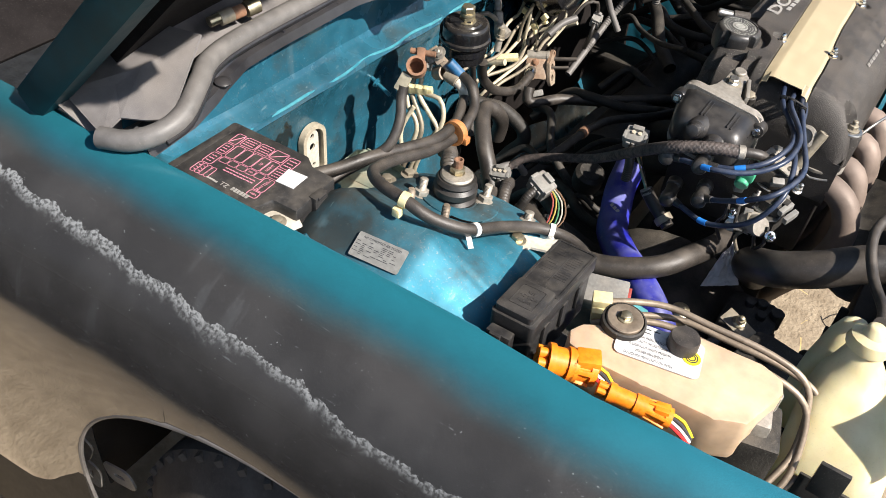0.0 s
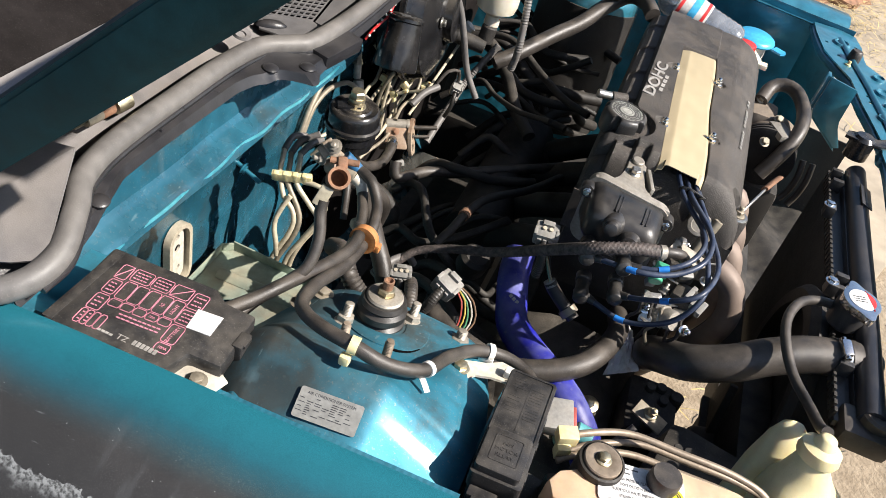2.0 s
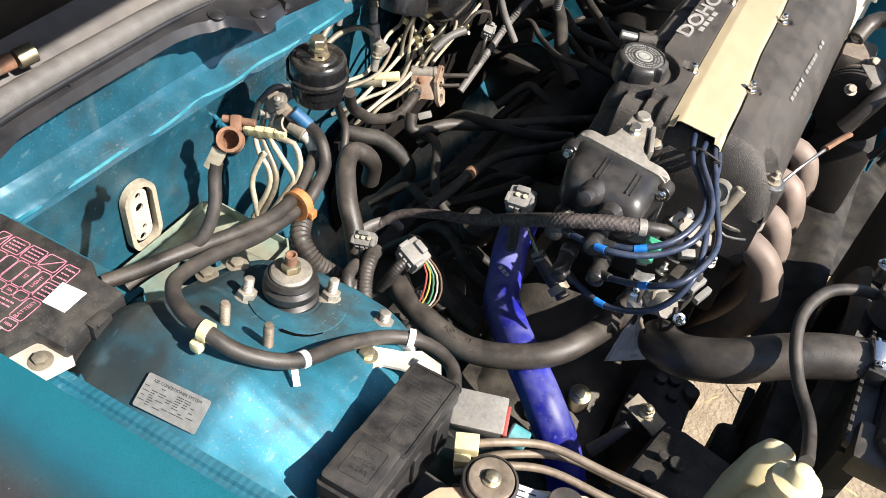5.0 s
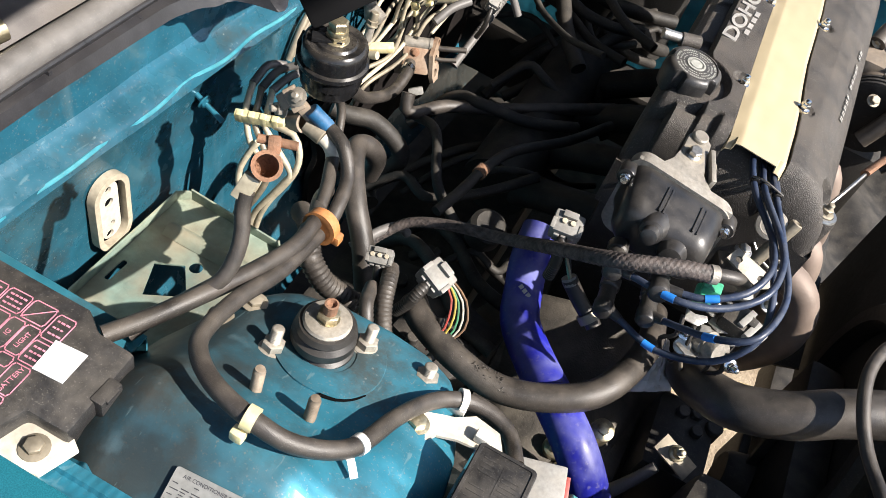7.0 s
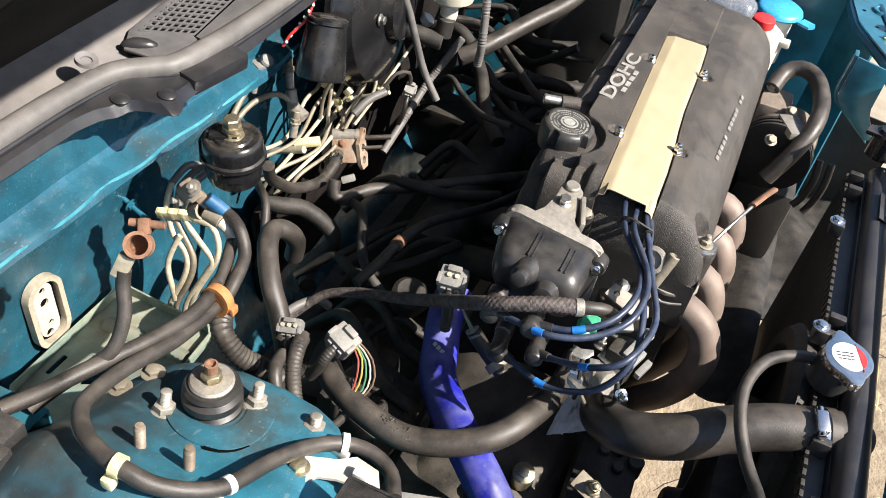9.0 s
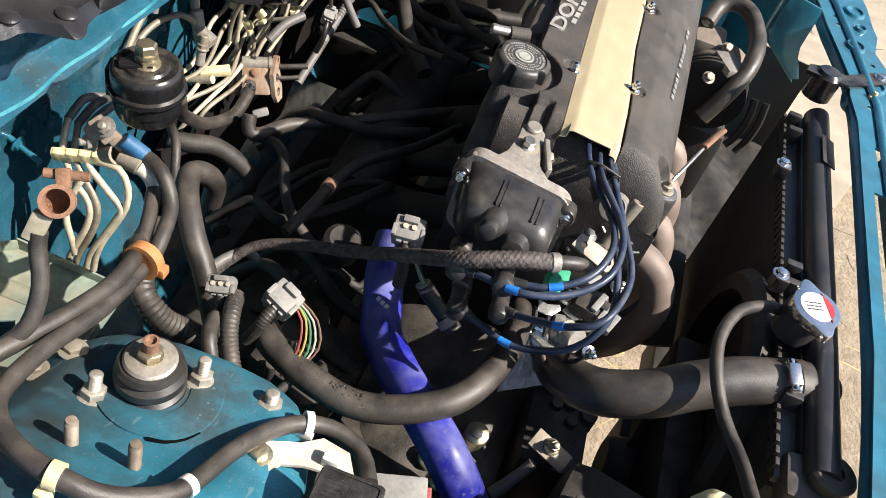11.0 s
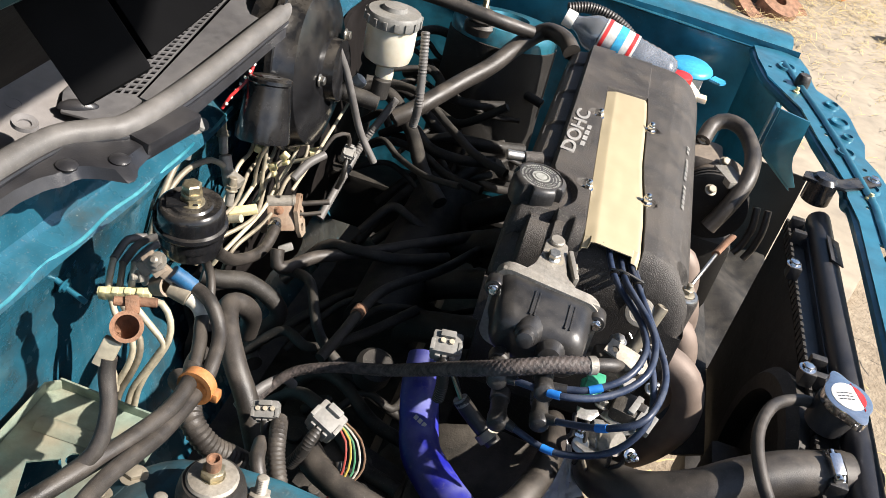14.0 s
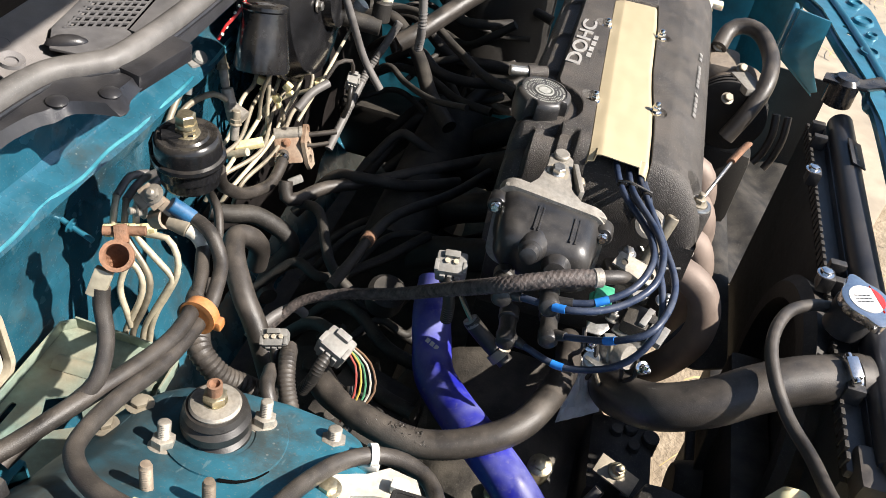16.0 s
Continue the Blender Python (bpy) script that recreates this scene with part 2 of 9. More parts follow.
M = {
    "fender": fender_paint(),
    "teal": material("teal_paint", (0.024, 0.180, 0.262), 0.33, 0.28, 0.10, 12, 0.05, 900, 0.2, (0.12, 0.15, 0.15), coat=0.6, speck=0.1, grime=0.35, wave=0.35),
    "teal_dusty": material("teal_bay_paint", (0.028, 0.190, 0.262), 0.36, 0.35, 0.12, 16, 0.08, 700, 0.2, (0.11, 0.14, 0.14), coat=0.45, speck=0.12, grime=0.6, wave=0.3, drip=0.3),
    # Darker than the body teal: the firewall's grazing light is in the colour.
    "firewall": material("firewall_paint_shaded", (0.018, 0.106, 0.158), 0.26, 0.2, 0.35, 12, 0.05, 900, 0.08, (0.12, 0.13, 0.12), coat=0.4, speck=0.2, grain=380, grime=0.6, wave=0.3, drip=0.22),
    "tower": material("strut_tower_paint", (0.034, 0.205, 0.290), 0.48, 0.40, 0.35, 16, 0.08, 700, 0.30, (0.13, 0.115, 0.09), coat=0.06, spec=0.2, speck=0.4, grain=420, grime=0.75, wave=0.15, silt=0.85, drip=0.35),
    # Body teal darkened: the shade under the raised hood is in this colour.
    "teal_dark": material("teal_hood_shade", (0.005, 0.038, 0.047), 0.5, 0.1, 0.3, 25, 0.1, 600, speck=0.0, spec=0.25),
    "black": material("black_plastic", (0.026, 0.025, 0.025), 0.36, 0, 0.3, 90, 0.2, 900, 0.4, (0.12, 0.105, 0.085), speck=0.22, grain=700),
    "black_clean": material("gloss_black", (0.010, 0.010, 0.011), 0.2, 0, 0.3, 60, 0.05, 500, 0.3, speck=0.04),
    "crackle": material("crackle_black", (0.050, 0.044, 0.039), 0.52, 0.1, 0.3, 50, 1.0, 900, 0.34, (0.16, 0.132, 0.104), speck=0.75, grain=760),
    "rubber": material("black_rubber", (0.036, 0.031, 0.027), 0.42, 0, 0.5, 60, 0.25, 1100, 0.42, (0.17, 0.142, 0.112), speck=0.2, grain=900),
    "rubber_grey": material("weathered_seal", (0.120, 0.113, 0.107), 0.5, 0, 0.28, 26, 0.15, 700, 0.3, (0.20, 0.182, 0.162)),
    "cowl": material("faded_cowl_plastic", (0.165, 0.155, 0.152), 0.75, 0, 0.2, 18, 0.25, 900, 0.5, (0.24, 0.21, 0.18)),
    "trim": material("cowl_trim_plastic", (0.020, 0.020, 0.023), 0.30, 0, 0.25, 30, 0.2, 700, 0.16, (0.13, 0.115, 0.10), speck=0.05),
    "insul": material("hood_insulation", (0.010, 0.008, 0.0075), 0.95, 0, 0.3, 40, 0.4, 300, spec=0.1, speck=0.05),
    "cream": material("cream_heat_cover", (0.43, 0.355, 0.222), 0.5, 0, 0.10, 14, 0.05, 500, 0.2, (0.33, 0.27, 0.18), fine=0.1, speck=0.12),
    "pipe": material("passivated_pipe", (0.46, 0.41, 0.30), 0.42, 0.12, 0.3, 60, 0.1, 500, 0.25),
    "pipe_dull": material("dull_steel_pipe", (0.27, 0.235, 0.175), 0.5, 0.35, 0.35, 60, 0.15, 500, 0.35),
    "steel": material("zinc_steel", (0.50, 0.48, 0.44), 0.32, 0.9, 0.3, 120, 0.15, 600, 0.2),
    "bright": material("bright_metal", (0.72, 0.71, 0.69), 0.2, 1.0, 0.15, 90, 0.05, 500),
    "brass": material("brassy_bolt", (0.46, 0.40, 0.27), 0.35, 0.85, 0.3, 140, 0.15, 600),
    "alu": material("cast_aluminium", (0.32, 0.295, 0.255), 0.55, 0.45, 0.2, 70, 0.5, 500, 0.35),
    "alu_dark": material("oily_casting", (0.045, 0.040, 0.034), 0.6, 0.3, 0.5, 50, 0.5, 400, 0.4),
    # Near-black for grimy deep parts, with the bay's shade put into the colour.
    "dark_parts": material("grimy_shaded_black", (0.014, 0.012, 0.010), 0.65, 0, 0.5, 50, 0.3, 400, 0.2),
    "rust": material("rusted_steel", (0.25, 0.13, 0.075), 0.8, 0.2, 0.45, 110, 0.6, 500, 0.2, (0.30, 0.22, 0.15)),
    "exhaust": material("heat_tinted_steel", (0.205, 0.158, 0.130), 0.62, 0.25, 0.4, 14, 0.15, 300, 0.35, (0.20, 0.165, 0.135)),
    "blue": material("blue_silicone_hose", (0.012, 0.015, 0.29), 0.40, 0, 0.45, 45, 0.06, 400, 0.75, (0.17, 0.18, 0.36), fine=0.3, speck=0.2, grain=160),
    "blue_lead": material("blue_ignition_lead", (0.020, 0.032, 0.066), 0.36, 0, 0.25, 80, 0.05, 400, 0.35, (0.13, 0.14, 0.16)),
    "blue_band": material("blue_marker_band", (0.02, 0.20, 0.62), 0.4, 0, 0.08),
    "orange": material("orange_connector", (0.85, 0.24, 0.010), 0.42, 0, 0.1, 60),
    "tan_clip": material("weathered_orange_clip", (0.50, 0.20, 0.06), 0.55, 0, 0.25, 120, dust=0.3),
    "yellowed": material("yellowed_nylon", (0.66, 0.58, 0.32), 0.45, 0, 0.12, 60, trans=0.2),
    "white": material("white_plastic", (0.74, 0.72, 0.66), 0.5, 0, 0.08, 80, dust=0.15),
    "white_paint": material("off_white_bracket", (0.60, 0.56, 0.47), 0.5, 0.1, 0.2, 60, 0.1, 500, 0.4, (0.35, 0.26, 0.17)),
    "res": material("milky_reservoir", (0.56, 0.40, 0.265), 0.42, 0, 0.2, 14, 0.04, 300, trans=0.35),
    "res_pale": material("washed_out_reservoir", (0.62, 0.57, 0.46), 0.45, 0, 0.1, 14, 0.04, 300, trans=0.35),
    "bottle": material("ivory_washer_tank", (0.70, 0.62, 0.37), 0.4, 0, 0.15, 12, 0.04, 300, trans=0.4),
    "label": material("silver_label", (0.24, 0.24, 0.225), 0.45, 0.2, 0.15, 60, 0.05, 500, 0.2),
    "paper": material("white_sticker", (0.56, 0.55, 0.53), 0.6, 0, 0.05),
    "ink": material("black_ink", (0.03, 0.03, 0.035), 0.7, 0, 0.1),
    "pink": material("faded_red_print", (0.52, 0.20, 0.26), 0.7, 0, 0.2, 120),
    "red": material("red_plastic", (0.62, 0.03, 0.03), 0.4, 0, 0.12),
    "yellow": material("yellow_print", (0.80, 0.62, 0.02), 0.5, 0, 0.08),
    "green": material("green_plastic", (0.06, 0.36, 0.20), 0.4, 0, 0.15),
    "sky_blue": material("light_blue_cap", (0.05, 0.36, 0.62), 0.35, 0, 0.1),
    "grey_conn": material("grey_connector", (0.21, 0.205, 0.19), 0.5, 0, 0.2, 90, 0.1, 500, 0.35),
    "cast_white": material("pale_letters", (0.38, 0.36, 0.33), 0.5, 0.3, 0.15, 90, 0.2),
    "tray": material("corroded_tray_paint", (0.235, 0.27, 0.205), 0.55, 0.05, 0.35, 26, 0.3, 300, 0.6, (0.27, 0.175, 0.10), dark=(0.12, 0.19, 0.17), grime=0.5),
    "radiator": material("radiator_fins", (0.013, 0.0115, 0.0095), 0.8, 0.0, 0.4, 40, 0.6, 900, 0.3, speck=0.1),
    "foil": material("crumpled_pale_cover", (0.70, 0.67, 0.63), 0.55, 0.1, 0.15, 30, 0.4, 60),
    "tyre": material("tyre_rubber", (0.085, 0.074, 0.062), 0.8, 0, 0.3, 60, 0.3, 300, 0.3),
    "rim": material("dusty_rim", (0.36, 0.34, 0.30), 0.5, 0.4, 0.2, 30, 0.1, 300, 0.3),
    "straw": material("dry_straw", (0.50, 0.38, 0.17), 0.85, 0, 0.3, 40),
    "wood": material("grey_board", (0.30, 0.25, 0.19), 0.85, 0, 0.35, 14, 0.4, 120),
    "yellow_post": material("yellow_paint", (0.60, 0.34, 0.02), 0.6, 0, 0.2, 20),
    # Pale teal: chipped ledge paint with the sun's highlight put into its colour.
    "sealer": material("chipped_ledge_highlight", (0.07, 0.26, 0.30), 0.4, 0, 0.35, 40, 0.4, 300, coat=0.4, dark=(0.01, 0.13, 0.19)),
    # Unreflecting black that stands for shade inside holes and on the hood bumper.
    "shade_black": material("dead_black", (0.0022, 0.0022, 0.0026), 1.0, 0, 0.1, 40, spec=0.05, speck=0.0),
    "louvre": material("dusty_louvre_plastic", (0.105, 0.102, 0.104), 0.45, 0, 0.15, 30, 0.15, 700, 0.3, (0.20, 0.19, 0.18)),
    "tan_metal": material("tan_pressing", (0.42, 0.37, 0.28), 0.55, 0, 0.25, 60, 0.1, 400, 0.3, (0.3, 0.24, 0.17)),
    "braid": material("braided_sleeve", (0.075, 0.060, 0.054), 0.6, 0, 0.5, 500, 0.6, 500, 0.3, (0.15, 0.12, 0.10), dark=(0.018, 0.016, 0.016)),
    "dist": material("distributor_plastic", (0.022, 0.021, 0.021), 0.30, 0, 0.25, 50, 0.10, 700, 0.30, (0.14, 0.125, 0.105), speck=0.10),
    "cap_ink": material("faded_cap_print", (0.30, 0.30, 0.27), 0.6, 0, 0.2, 90),
    "tank": material("faded_tank_plastic", (0.022, 0.022, 0.026), 0.34, 0, 0.25, 22, 0.12, 600, 0.30, (0.14, 0.125, 0.11), speck=0.14),
    "zinc": material("dulled_zinc", (0.36, 0.33, 0.28), 0.5, 0.45, 0.35, 130, 0.2, 500, 0.3, (0.28, 0.22, 0.15)),
    "bush": material("oily_rubber", (0.020, 0.018, 0.016), 0.40, 0, 0.3, 60, 0.15, 900, 0.28, (0.13, 0.11, 0.09), speck=0.08),
    "brown_metal": material("browned_steel", (0.27, 0.215, 0.16), 0.45, 0.35, 0.35, 70, 0.15, 500, 0.3, (0.24, 0.19, 0.13)),
    "clear": material("clear_bottle_film", (0.55, 0.58, 0.62), 0.12, 0.2, 0.3, 60, 0.4, 150),
}

M["clear"].node_tree.nodes["Principled BSDF"].inputs["Transmission Weight"].default_value = 0.7
M["clear"].node_tree.nodes["Principled BSDF"].inputs["IOR"].default_value = 1.2


# ---- mesh tools ----
def frame_of(axis):
    axis = Vector(axis).normalized()
    side = axis.orthogonal().normalized()
    return side, axis.cross(side), axis


def ring(bm, c, side, up, r, n, squash=1.0):
    return [bm.verts.new(c + r * (math.cos(a) * side + squash * math.sin(a) * up)) for a in (2 * math.pi * k / n for k in range(n))]


def skin(bm, a, b):
    for k in range(len(a)):
        bm.faces.new((a[k], a[k - 1], b[k - 1], b[k]))


def lathe(bm, profile, origin, axis, n=24, turn=None):
    """Turns a profile of (radius, height) about an axis."""
    side, up, ax = frame_of(axis)
    o, last = Vector(origin), None
    for r, h in profile:
        now = ring(bm, o + ax * h, side, up, max(r, 1e-5), n)
        if last:
            skin(bm, last, now)
        else:
            bm.faces.new(now)
        last = now
    bm.faces.new(list(reversed(last)))


def cyl(bm, p0, p1, r0, r1=None, n=18, edge=0.12):
    p0, p1 = Vector(p0), Vector(p1)
    r1 = r0 if r1 is None else r1
    h = (p1 - p0).length
    e = min(edge * min(r0, r1), h * 0.2)
    lathe(bm, [(r0 - e, 0), (r0, e), (r1, h - e), (r1 - e, h)], p0, p1 - p0, n)


def box(bm, c, s, rot=None, bev=0.1, taper=1.0):
    """A box with its edges broken; taper shrinks its top."""
    tmp = bmesh.new()
    bmesh.ops.create_cube(tmp, size=1)
    for v in tmp.verts:
        k = taper if v.co.z > 0 else 1
        v.co = Vector((v.co.x * s[0] * k, v.co.y * s[1] * k, v.co.z * s[2]))
    if bev:
        bmesh.ops.bevel(tmp, geom=list(tmp.edges), offset=bev * min(s), segments=2, affect="EDGES", profile=0.6)
    m = Matrix.Translation(c) @ (rot.to_4x4() if rot else Matrix())
    tmp.transform(m)
    join(bm, tmp)


def join(bm, tmp):
    got = {v: bm.verts.new(v.co) for v in tmp.verts}
    for f in tmp.faces:
        bm.faces.new([got[v] for v in f.verts])
    tmp.free()


def prism(bm, outline, h, m, bev=0.0):
    """A flat outline in x and y raised by h, bevelled, set at m."""
    tmp = bmesh.new()
    bottom = [tmp.verts.new((x, y, 0)) for x, y in outline]
    f = tmp.faces.new(bottom)
    got = bmesh.ops.extrude_face_region(tmp, geom=[f])
    for v in got["geom"]:
        if isinstance(v, bmesh.types.BMVert):
            v.co.z += h
    bmesh.ops.recalc_face_normals(tmp, faces=tmp.faces)
    if bev:
        bmesh.ops.bevel(tmp, geom=list(tmp.edges), offset=bev, segments=2, affect="EDGES", profile=0.6, clamp_overlap=True)
    tmp.transform(m)
    join(bm, tmp)


def rounded(w, d, r, n=5):
    """A rectangle with round corners, as an outline."""
    out = []
    for cx, cy, a0 in ((w / 2 - r, d / 2 - r, 0), (-w / 2 + r, d / 2 - r, 90), (-w / 2 + r, -d / 2 + r, 180), (w / 2 - r, -d / 2 + r, 270)):
        out += [(cx + r * math.cos(radians(a0 + 90 * k / n)), cy + r * math.sin(radians(a0 + 90 * k / n))) for k in range(n + 1)]
    return out


def glide(points, step=0.008):
    """Points along a smooth line through the given ones."""
    p = [Vector(q) for q in points]
    p = [2 * p[0] - p[1], *p, 2 * p[-1] - p[-2]]
    out = []
    for a, b, c, d in zip(p, p[1:], p[2:], p[3:]):
        n = max(2, int((c - b).length / step))
        for k in range(n):
            t = k / n
            out.append(0.5 * (2 * b + (c - a) * t + (2 * a - 5 * b + 4 * c - d) * t * t + (3 * b - a - 3 * c + d) * t**3))
    return [*out, p[-2]]


def tube(bm, points, r, n=14, step=0.008, rib=0.0, pitch=0.005, ends=None, squash=1.0, weave=0.0):
    """A hose or cable through points; rib gives it rings, ends swells its two ends."""
    line = glide(points, pitch / 2 if rib else (0.0013 if weave else step))
    last, side, total, run = None, None, 0.0, 0.0
    total = sum((b - a).length for a, b in zip(line, line[1:]))
    for k, c in enumerate(line):
        way = (line[min(k + 1, len(line) - 1)] - line[max(k - 1, 0)]).normalized()
        side = way.orthogonal().normalized() if side is None else (side - way * side.dot(way)).normalized()
        if k:
            run += (c - line[k - 1]).length
        rr = r[0] + (r[1] - r[0]) * run / max(total, 1e-6) if isinstance(r, tuple) else r
        if rib:
            rr *= 1 + rib * (1 if k % 2 else -1)
        if ends and min(run, total - run) < ends[0]:
            rr *= ends[1]
        now = ring(bm, c, side, way.cross(side), rr, n, squash)
        if weave:
            for i, v in enumerate(now):
                v.co = c + (v.co - c) * (1 + weave * (((i // 2 + k // 2) % 2) - 0.5))
        if last:
            skin(bm, last, now)
        else:
            bm.faces.new(now)
        last = now
    bm.faces.new(list(reversed(last)))


def hexhead(bm, p, axis, r, h, flange=1.5, stud=0.0, turn=0.3):
    """A hex nut or bolt head on a washer, with a threaded end where stud is given."""
    side, up, ax = frame_of(axis)
    p = Vector(p)
    lathe(bm, [(r * flange, 0), (r * flange, h * 0.16), (r * 1.1, h * 0.3)], p, ax, 18)
    lathe(bm, [(r, h * 0.2), (r * 1.08, h * 0.35), (r * 1.08, h * 0.9), (r * 0.9, h)], p, ax, 6)
    if stud:
        prof = [(r * 0.55, h * 0.9)]
        k = 0
        while k * 0.0016 < stud:
            prof += [(r * 0.6, h + k * 0.0016), (r * 0.52, h + (k + 0.5) * 0.0016)]
            k += 1
        prof += [(r * 0.4, h + stud)]
        lathe(bm, prof, p, ax, 12)


def sheet(bm, f, nu, nv, thick=0.0):
    """A grid of points f(u, v) with u and v from 0 to 1, and a back face where it has thickness."""
    rows = [[bm.verts.new(f(i / nu, j / nv)) for j in range(nv + 1)] for i in range(nu + 1)]
    faces = [bm.faces.new((rows[i][j], rows[i + 1][j], rows[i + 1][j + 1], rows[i][j + 1])) for i in range(nu) for j in range(nv)]
    if thick:
        bm.normal_update()
        bmesh.ops.solidify(bm, geom=faces, thickness=thick)


def mesh_of(name, bm, mat, smooth=True):
    me = bpy.data.meshes.new(name)
    bmesh.ops.recalc_face_normals(bm, faces=bm.faces)
    bm.to_mesh(me)
    bm.free()
    me.materials.append(M[mat] if isinstance(mat, str) else mat)
    if smooth:
        me.shade_smooth()
        me.set_sharp_from_angle(angle=radians(38))
    return me


def thing(name, at, label, category, group="", kind=""):
    ob = new(name)
    ob.location, ob.empty_display_size = at, 0.02
    return tagged(ob, label, category, group, kind)


def stands(ob):
    """Where an unturned object stands in the world."""
    return ob.location + (stands(ob.parent) + ob.matrix_parent_inverse.translation if ob.parent else Vector())


def part(name, bm, mat, parent, label="", smooth=True):
    """One mesh under a thing or under a part."""
    ob = new(name, mesh_of(name, bm, mat, smooth))
    ob.parent = parent
    ob.matrix_parent_inverse = Matrix.Translation(-stands(parent))
    return tagged(ob, label)


def solo(name, bm, mat, label, category, group="", kind="", smooth=True):
    return tagged(new(name, mesh_of(name, bm, mat, smooth)), label, category, group, kind)


def hose(name, points, r, mat, label, category="hose", **kw):
    bm = bmesh.new()
    tube(bm, points, r, **kw)
    return solo(name, bm, mat, label, category)


def hose_part(name, points, r, mat, parent, label="", **kw):
    bm = bmesh.new()
    tube(bm, points, r, **kw)
    return part(name, bm, mat, parent, label)


def bolt(parent, p, axis, r=0.006, h=0.006, mat="steel", stud=0.0, name="bolt", flange=1.5):
    bm = bmesh.new()
    hexhead(bm, p, axis, r, h, flange, stud)
    return part(name, bm, mat, parent)


def band(name, parent, p, axis, r, w, mat, thick=0.0015, label=""):
    """A strap or clip round a hose."""
    bm = bmesh.new()
    ax = Vector(axis).normalized()
    lathe(bm, [(r * 0.6, 0), (r + thick, 0), (r + thick, w), (r * 0.6, w)], Vector(p) - ax * w / 2, ax, 20)
    return part(name, bm, mat, parent, label)


def turned(xdir, zdir):
    """A turn whose x and z axes lie along these ways."""
    z = Vector(zdir).normalized()
    x = (Vector(xdir) - z * Vector(xdir).dot(z)).normalized()
    return Matrix((x, z.cross(x), z)).transposed()


def plate_at(o, xdir, zdir):
    return Matrix.Translation(o) @ turned(xdir, zdir).to_4x4()


def words(name, text, size, m, mat, parent, raise_by=0.0004, wide=1.0, bold=0.0):
    """Letters as a mesh part, laid on a surface."""
    cu = bpy.data.curves.new(name, "FONT")
    cu.body, cu.size, cu.extrude, cu.align_x, cu.align_y = text, size, raise_by, "CENTER", "CENTER"
    cu.offset = bold
    ob = bpy.data.objects.new(name, cu)
    scene.collection.objects.link(ob)
    me = bpy.data.meshes.new_from_object(ob.evaluated_get(bpy.context.evaluated_depsgraph_get()))
    bpy.data.objects.remove(ob)
    bm = bmesh.new()
    bm.from_mesh(me)
    bpy.data.meshes.remove(me)
    bm.transform(m @ Matrix.Diagonal((wide, 1, 1, 1)))
    return part(name, bm, mat, parent, smooth=False)


def bars(name, rows, m, mat, parent, h=0.0004):
    """Lines of print too small to read: one flat bar for each (x, y, length, height)."""
    bm = bmesh.new()
    for k, (x, y, w, d) in enumerate(rows):
        t = h * (1 + 0.12 * (k % 9))
        box(bm, m @ Vector((x + w / 2, y, t / 2)), (w, d, t), m.to_3x3(), bev=0)
    return part(name, bm, mat, parent, smooth=False)


def prism_holes(bm, outline, holes, h, m):
    """A flat plate with holes cut through, h thick, its lower face at m."""
    tmp = bmesh.new()
    edges = []
    for loop in (outline, *holes):
        vs = [tmp.verts.new((x, y, 0)) for x, y in loop]
        edges += [tmp.edges.new((vs[k - 1], vs[k])) for k in range(len(vs))]
    bmesh.ops.triangle_fill(tmp, use_beauty=True, edges=edges, normal=(0, 0, 1))
    got = bmesh.ops.extrude_face_region(tmp, geom=list(tmp.faces))
    for v in got["geom"]:
        if isinstance(v, bmesh.types.BMVert):
            v.co.z += h
    bmesh.ops.recalc_face_normals(tmp, faces=tmp.faces)
    tmp.transform(m)
    join(bm, tmp)


def circle(x, y, r, n=14, sy=1.0):
    return [(x + r * math.cos(2 * math.pi * k / n), y + r * sy * math.sin(2 * math.pi * k / n)) for k in range(n)]


def lerp(table, x):
    """A value between the rows of a short table."""
    return float(np.interp(x, [a for a, _ in table], [b for _, b in table]))


# ---- ground ----
def ground_material():
    m = bpy.data.materials.new("packed_dirt")
    m.use_nodes = True
    nt = m.node_tree
    b, add, link = nt.nodes["Principled BSDF"], nt.nodes.new, nt.links.new
    tc = add("ShaderNodeTexCoord")
    ramps = []
    for s, d, lo, hi, a, z in ((1.3, 8, 0.35, 0.65, (0.255, 0.20, 0.135), (0.345, 0.28, 0.20)), (24, 10, 0.35, 0.7, (0.16, 0.12, 0.075), (0.37, 0.30, 0.21))):
        n, r = add("ShaderNodeTexNoise"), add("ShaderNodeValToRGB")
        n.inputs["Scale"].default_value, n.inputs["Detail"].default_value = s, d
        link(tc.outputs["Object"], n.inputs["Vector"])
        link(n.outputs["Fac"], r.inputs["Fac"])
        r.color_ramp.elements[0].position, r.color_ramp.elements[1].position = lo, hi
        r.color_ramp.elements[0].color, r.color_ramp.elements[1].color = (*a, 1), (*z, 1)
        ramps.append(r)
    mix = add("ShaderNodeMix")
    mix.data_type = "RGBA"
    mix.inputs["Factor"].default_value = 0.5
    link(ramps[0].outputs[0], mix.inputs["A"])
    link(ramps[1].outputs[0], mix.inputs["B"])
    link(mix.outputs["Result"], b.inputs["Base Color"])
    b.inputs["Roughness"].default_value = 0.95
    nb, bn = add("ShaderNodeTexNoise"), add("ShaderNodeBump")
    nb.inputs["Scale"].default_value, nb.inputs["Detail"].default_value = 90, 6
    link(tc.outputs["Object"], nb.inputs["Vector"])
    link(nb.outputs["Fac"], bn.inputs["Height"])
    bn.inputs["Strength"].default_value, bn.inputs["Distance"].default_value = 0.6, 0.01
    link(bn.outputs["Normal"], b.inputs["Normal"])
    return m


